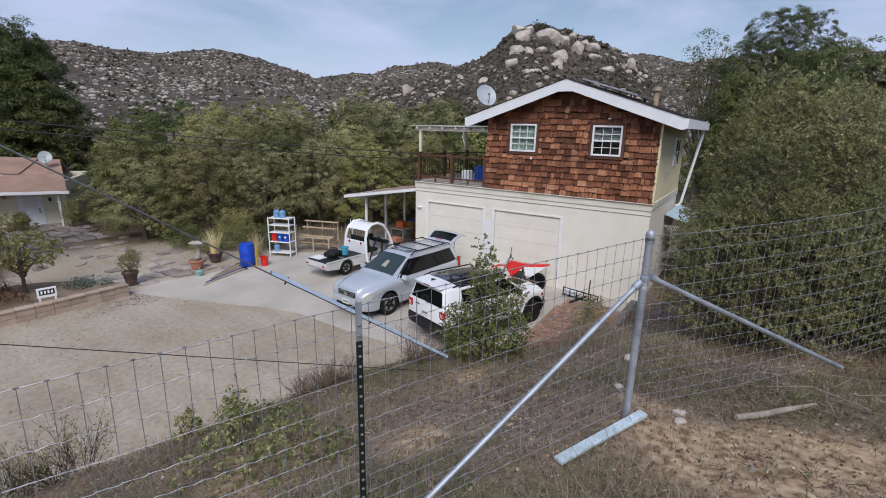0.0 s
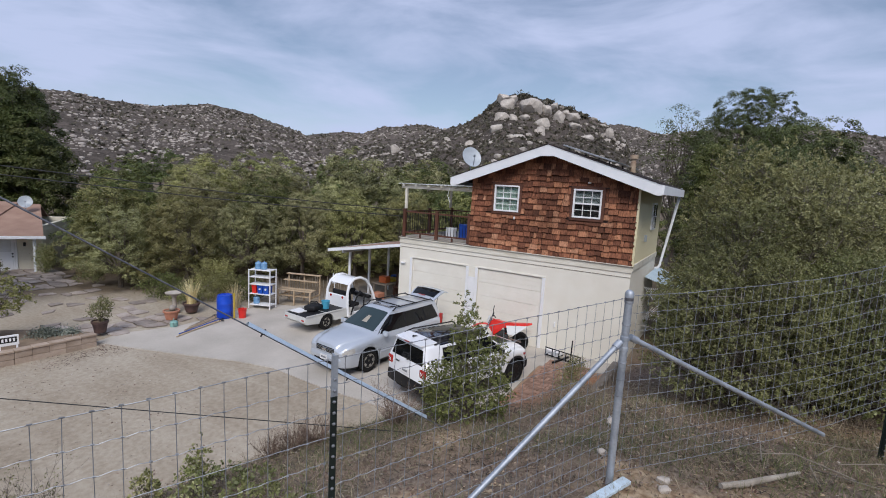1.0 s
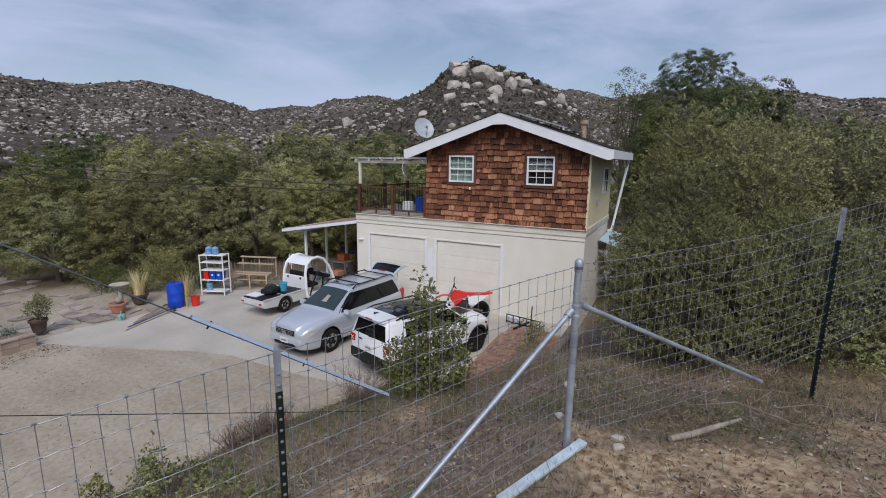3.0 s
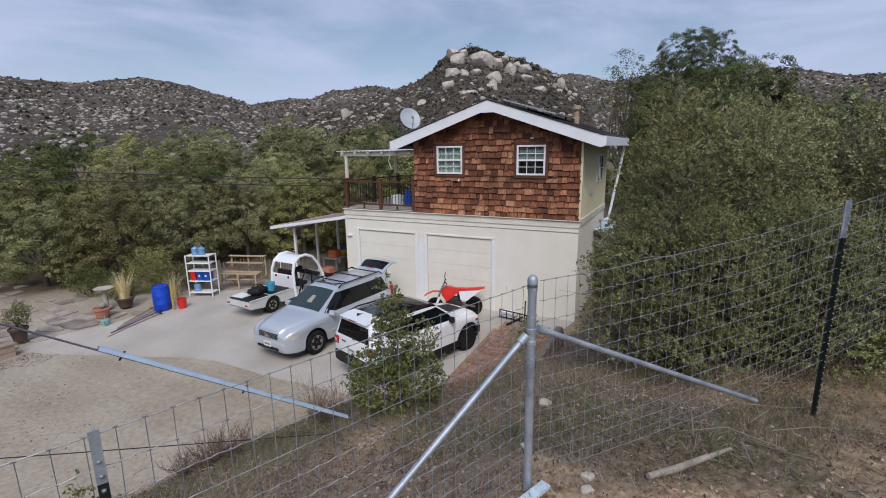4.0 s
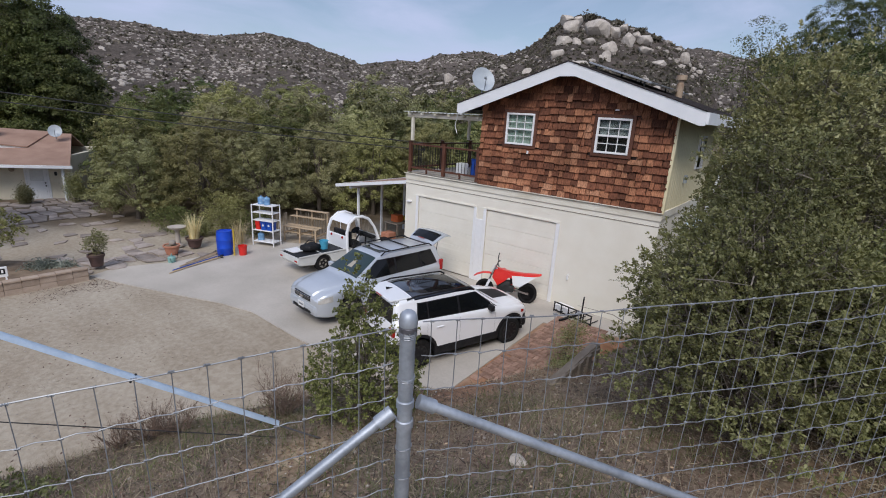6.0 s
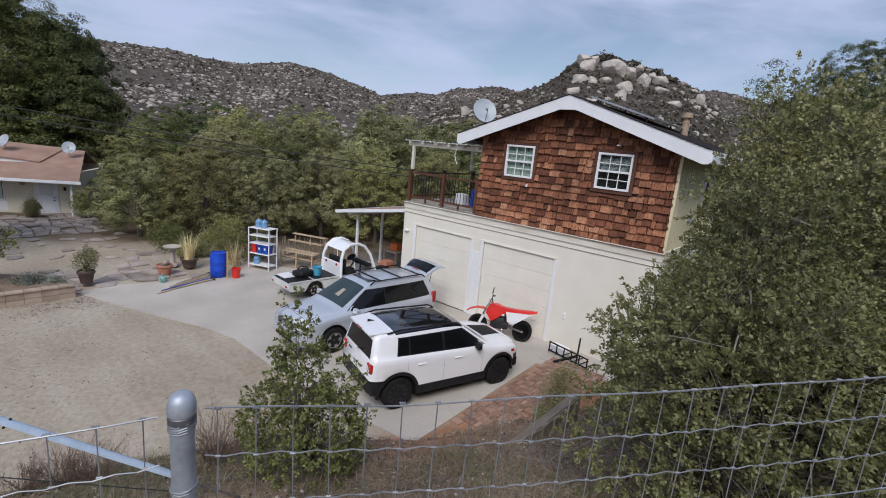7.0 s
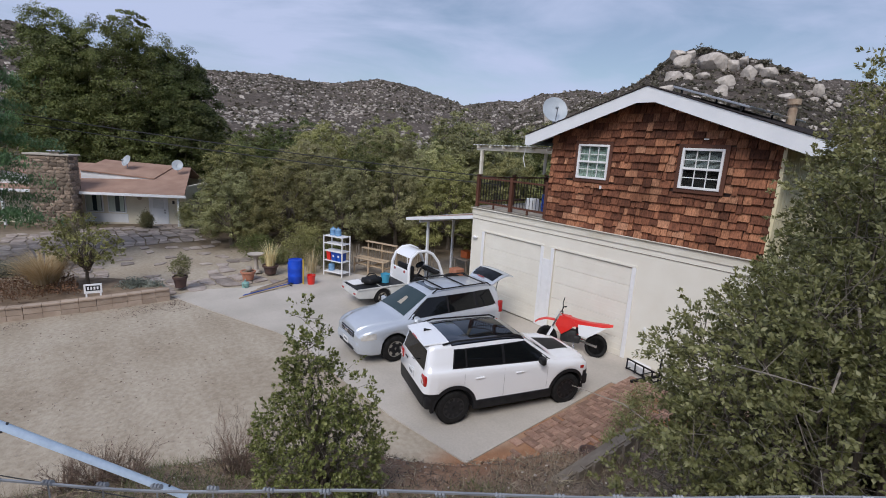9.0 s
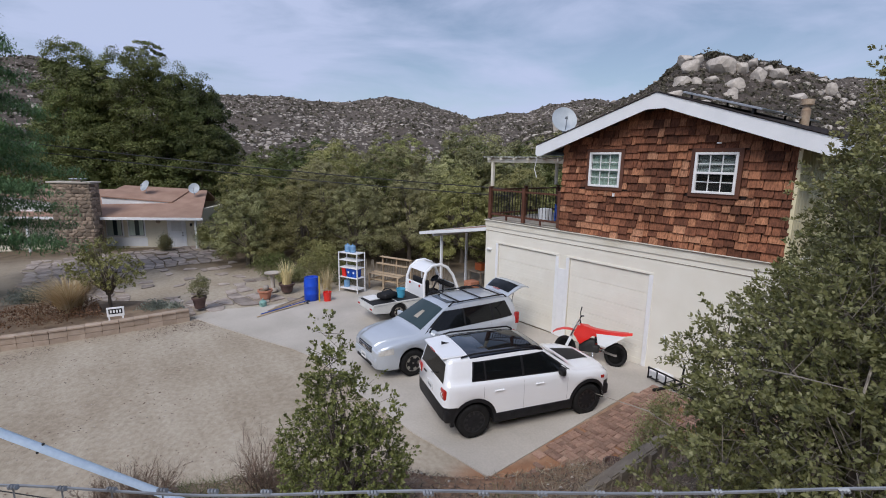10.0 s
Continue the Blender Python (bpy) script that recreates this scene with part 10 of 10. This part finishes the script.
# ---- block wall of the garden bed ----
gw = thing("garden_wall", "low pink concrete block wall edging the garden bed", "wall", pose(0, 0, 0), kind="structure")
WALL = [Vector((-8.95, -8.55, 0)), Vector((-9.05, -10.5, 0)), Vector((-9.25, -12.2, 0)), Vector((-9.6, -14.0, 0)), Vector((-10.4, -16.5, 0))]
bm = bm_new()
soft_box(bm, (0, 0, 0), (0.39, 0.19, 0.185), 0.006, seg=1)
block_me = mesh_of("block", bm, M["block"])
bm = bm_new()
soft_box(bm, (0, 0, 0), (0.39, 0.25, 0.06), 0.01, seg=1)
cap_me = mesh_of("cap", bm, M["block"])
for a, b in zip(WALL, WALL[1:]):
    d = (b - a).normalized()
    n = int((b - a).length / 0.4 + 0.5)
    ang = math.atan2(d.y, d.x)
    for r in range(2):
        for k in range(n):
            p = a + (b - a) * ((k + 0.5) / n)
            ob = new("block", block_me)
            ob.parent = gw
            ob.matrix_local = Matrix.Translation((p.x, p.y, drive_z(p.x, p.y) + 0.06 + 0.195 * r + 0.004 * (k % 3))) @ Matrix.Rotation(ang, 4, "Z") @ Matrix.Diagonal(((b - a).length / n / 0.394, 1, 1, 1))
    for k in range(n):
        p = a + (b - a) * ((k + 0.5) / n)
        ob = new("cap", cap_me)
        ob.parent = gw
        ob.matrix_local = Matrix.Translation((p.x, p.y, drive_z(p.x, p.y) + 0.385 + 0.003 * (k % 2))) @ Matrix.Rotation(ang, 4, "Z") @ Matrix.Diagonal(((b - a).length / n / 0.394, 1, 1, 1))
bm = bm_new()
BED = [(-9.05, -8.6), (-9.15, -10.5), (-9.35, -12.2), (-9.7, -14.0), (-10.5, -16.5), (-15, -16.5), (-13.5, -12.5), (-11.8, -10.0), (-10.4, -8.7)]
vs = [bm.verts.new((x, y, drive_z(x, y) + 0.30)) for x, y in BED]
ws = [bm.verts.new((x, y, drive_z(x, y) - 0.2)) for x, y in BED]
bm.faces.new(vs)
for k in range(len(BED)):
    j = (k + 1) % len(BED)
    bm.faces.new((ws[k], ws[j], vs[j], vs[k]))
single("garden_bed", bm, M["soil"], "raised soil bed behind the block wall", "garden bed", kind="structure")
v, f = leaf_quads(rngg, np.array([(rngg.uniform(-12.0, -9.6), rngg.uniform(-13.8, -10.9), 0.16 + 0.12 * rngg.random()) for _ in range(700)]), 0.05, 5, 0.07, 0.04, 0.4)
tagged(new("bed_plants", raw_mesh("bed_plants", v, f, M["leaf_rust"])), "reddish brown low plants covering the garden bed", "plants", kind="stuff")

# ---- flagstones ----
patio = thing("patio", "irregular flagstone paving with sandy joints", "patio", pose(0, 0, 0), kind="structure")
f_rng = random.Random(5)


def in_patio(x, y):
    if -18.6 < x < -11.0 and -10.4 < y < -4.6 or y > -5.2 - 0.02 * (x + 9):
        return 2 if y < -4.6 else 0
    if x > -9.35 or (x > -13.6 and y < -9.6 - 0.9 * (-10.4 - x)):
        return 0
    return 1 if y > -13.4 else 0


cell = 0.52
corner = {}


def jit(i, j):
    if (i, j) not in corner:
        corner[i, j] = (i * cell + f_rng.uniform(-0.17, 0.17), j * cell + f_rng.uniform(-0.17, 0.17))
    return corner[i, j]


flags = []
for i in range(-48, -17):
    for j in range(-26, -8):
        q = [jit(i, j), jit(i + 1, j), jit(i + 1, j + 1), jit(i, j + 1)]
        cx, cy = sum(p[0] for p in q) / 4, sum(p[1] for p in q) / 4
        kind = in_patio(cx, cy)
        if not kind or f_rng.random() < (0.80 if kind == 2 else 0.06):
            continue
        pts = []
        for k in range(4):
            p0, p1 = q[k], q[(k + 1) % 4]
            for t in (0.12, 0.88) if f_rng.random() < 0.6 else (0.1, 0.5, 0.9):
                x, y = p0[0] + (p1[0] - p0[0]) * t, p0[1] + (p1[1] - p0[1]) * t
                pts.append((cx + (x - cx) * 0.88, cy + (y - cy) * 0.88))
        flags.append((-cx, cy, pts))
flags.sort()
far_bm = bm_new()
for k, (nx_, cy, pts) in enumerate(flags):
    cx = -nx_
    z = drive_z(cx, cy) + 0.004 + f_rng.uniform(0, 0.014)
    if k < 290:
        bm = bm_new()
        plate_poly(bm, [(x - cx, y - cy, 0) for x, y in pts], (0, 0, 0.032))
        part("flagstone", bm, M["flag"], patio).location = (cx, cy, z)
    else:
        plate_poly(far_bm, [(x, y, z) for x, y in pts], (0, 0, 0.032))
tagged(part("far_flagstones", far_bm, M["flag_set"], patio), kind="stuff")

# ---- brick path ----
bp_ob = thing("brick_path", "worn red brick paving beside the drive, partly under dirt", "path", pose(0, 0, 0), kind="structure")
bm = bm_new()
soft_box(bm, (0, 0, 0), (0.198, 0.096, 0.05), 0.006, seg=1)
brick_me = mesh_of("brick", bm, M["brick"])
b_rng = random.Random(4)
nb = 0
for i in range(8):
    for j in range(24):
        for s in range(2):
            x0, y0 = 3.2 + i * 0.206, -5.75 + j * 0.206
            if x0 > 4.55 + 0.1 * math.sin(j) or nb >= 298:
                continue
            if y0 < -4.6 and b_rng.random() < (-4.6 - y0) * 0.9 - 0.1 * i:
                continue
            if b_rng.random() < 0.05:
                continue
            ob = new("brick", brick_me)
            ob.parent = bp_ob
            if (i + j) % 2:
                p, a = (x0 + 0.1, y0 + 0.05 + 0.103 * s), 0
            else:
                p, a = (x0 + 0.05 + 0.103 * s, y0 + 0.1), 90
            ob.matrix_local = Matrix.Translation((p[0], p[1], drive_z(*p) + 0.008 + b_rng.uniform(-0.006, 0.008))) @ Matrix.Rotation(radians(a + b_rng.uniform(-2, 2)), 4, "Z")
            nb += 1
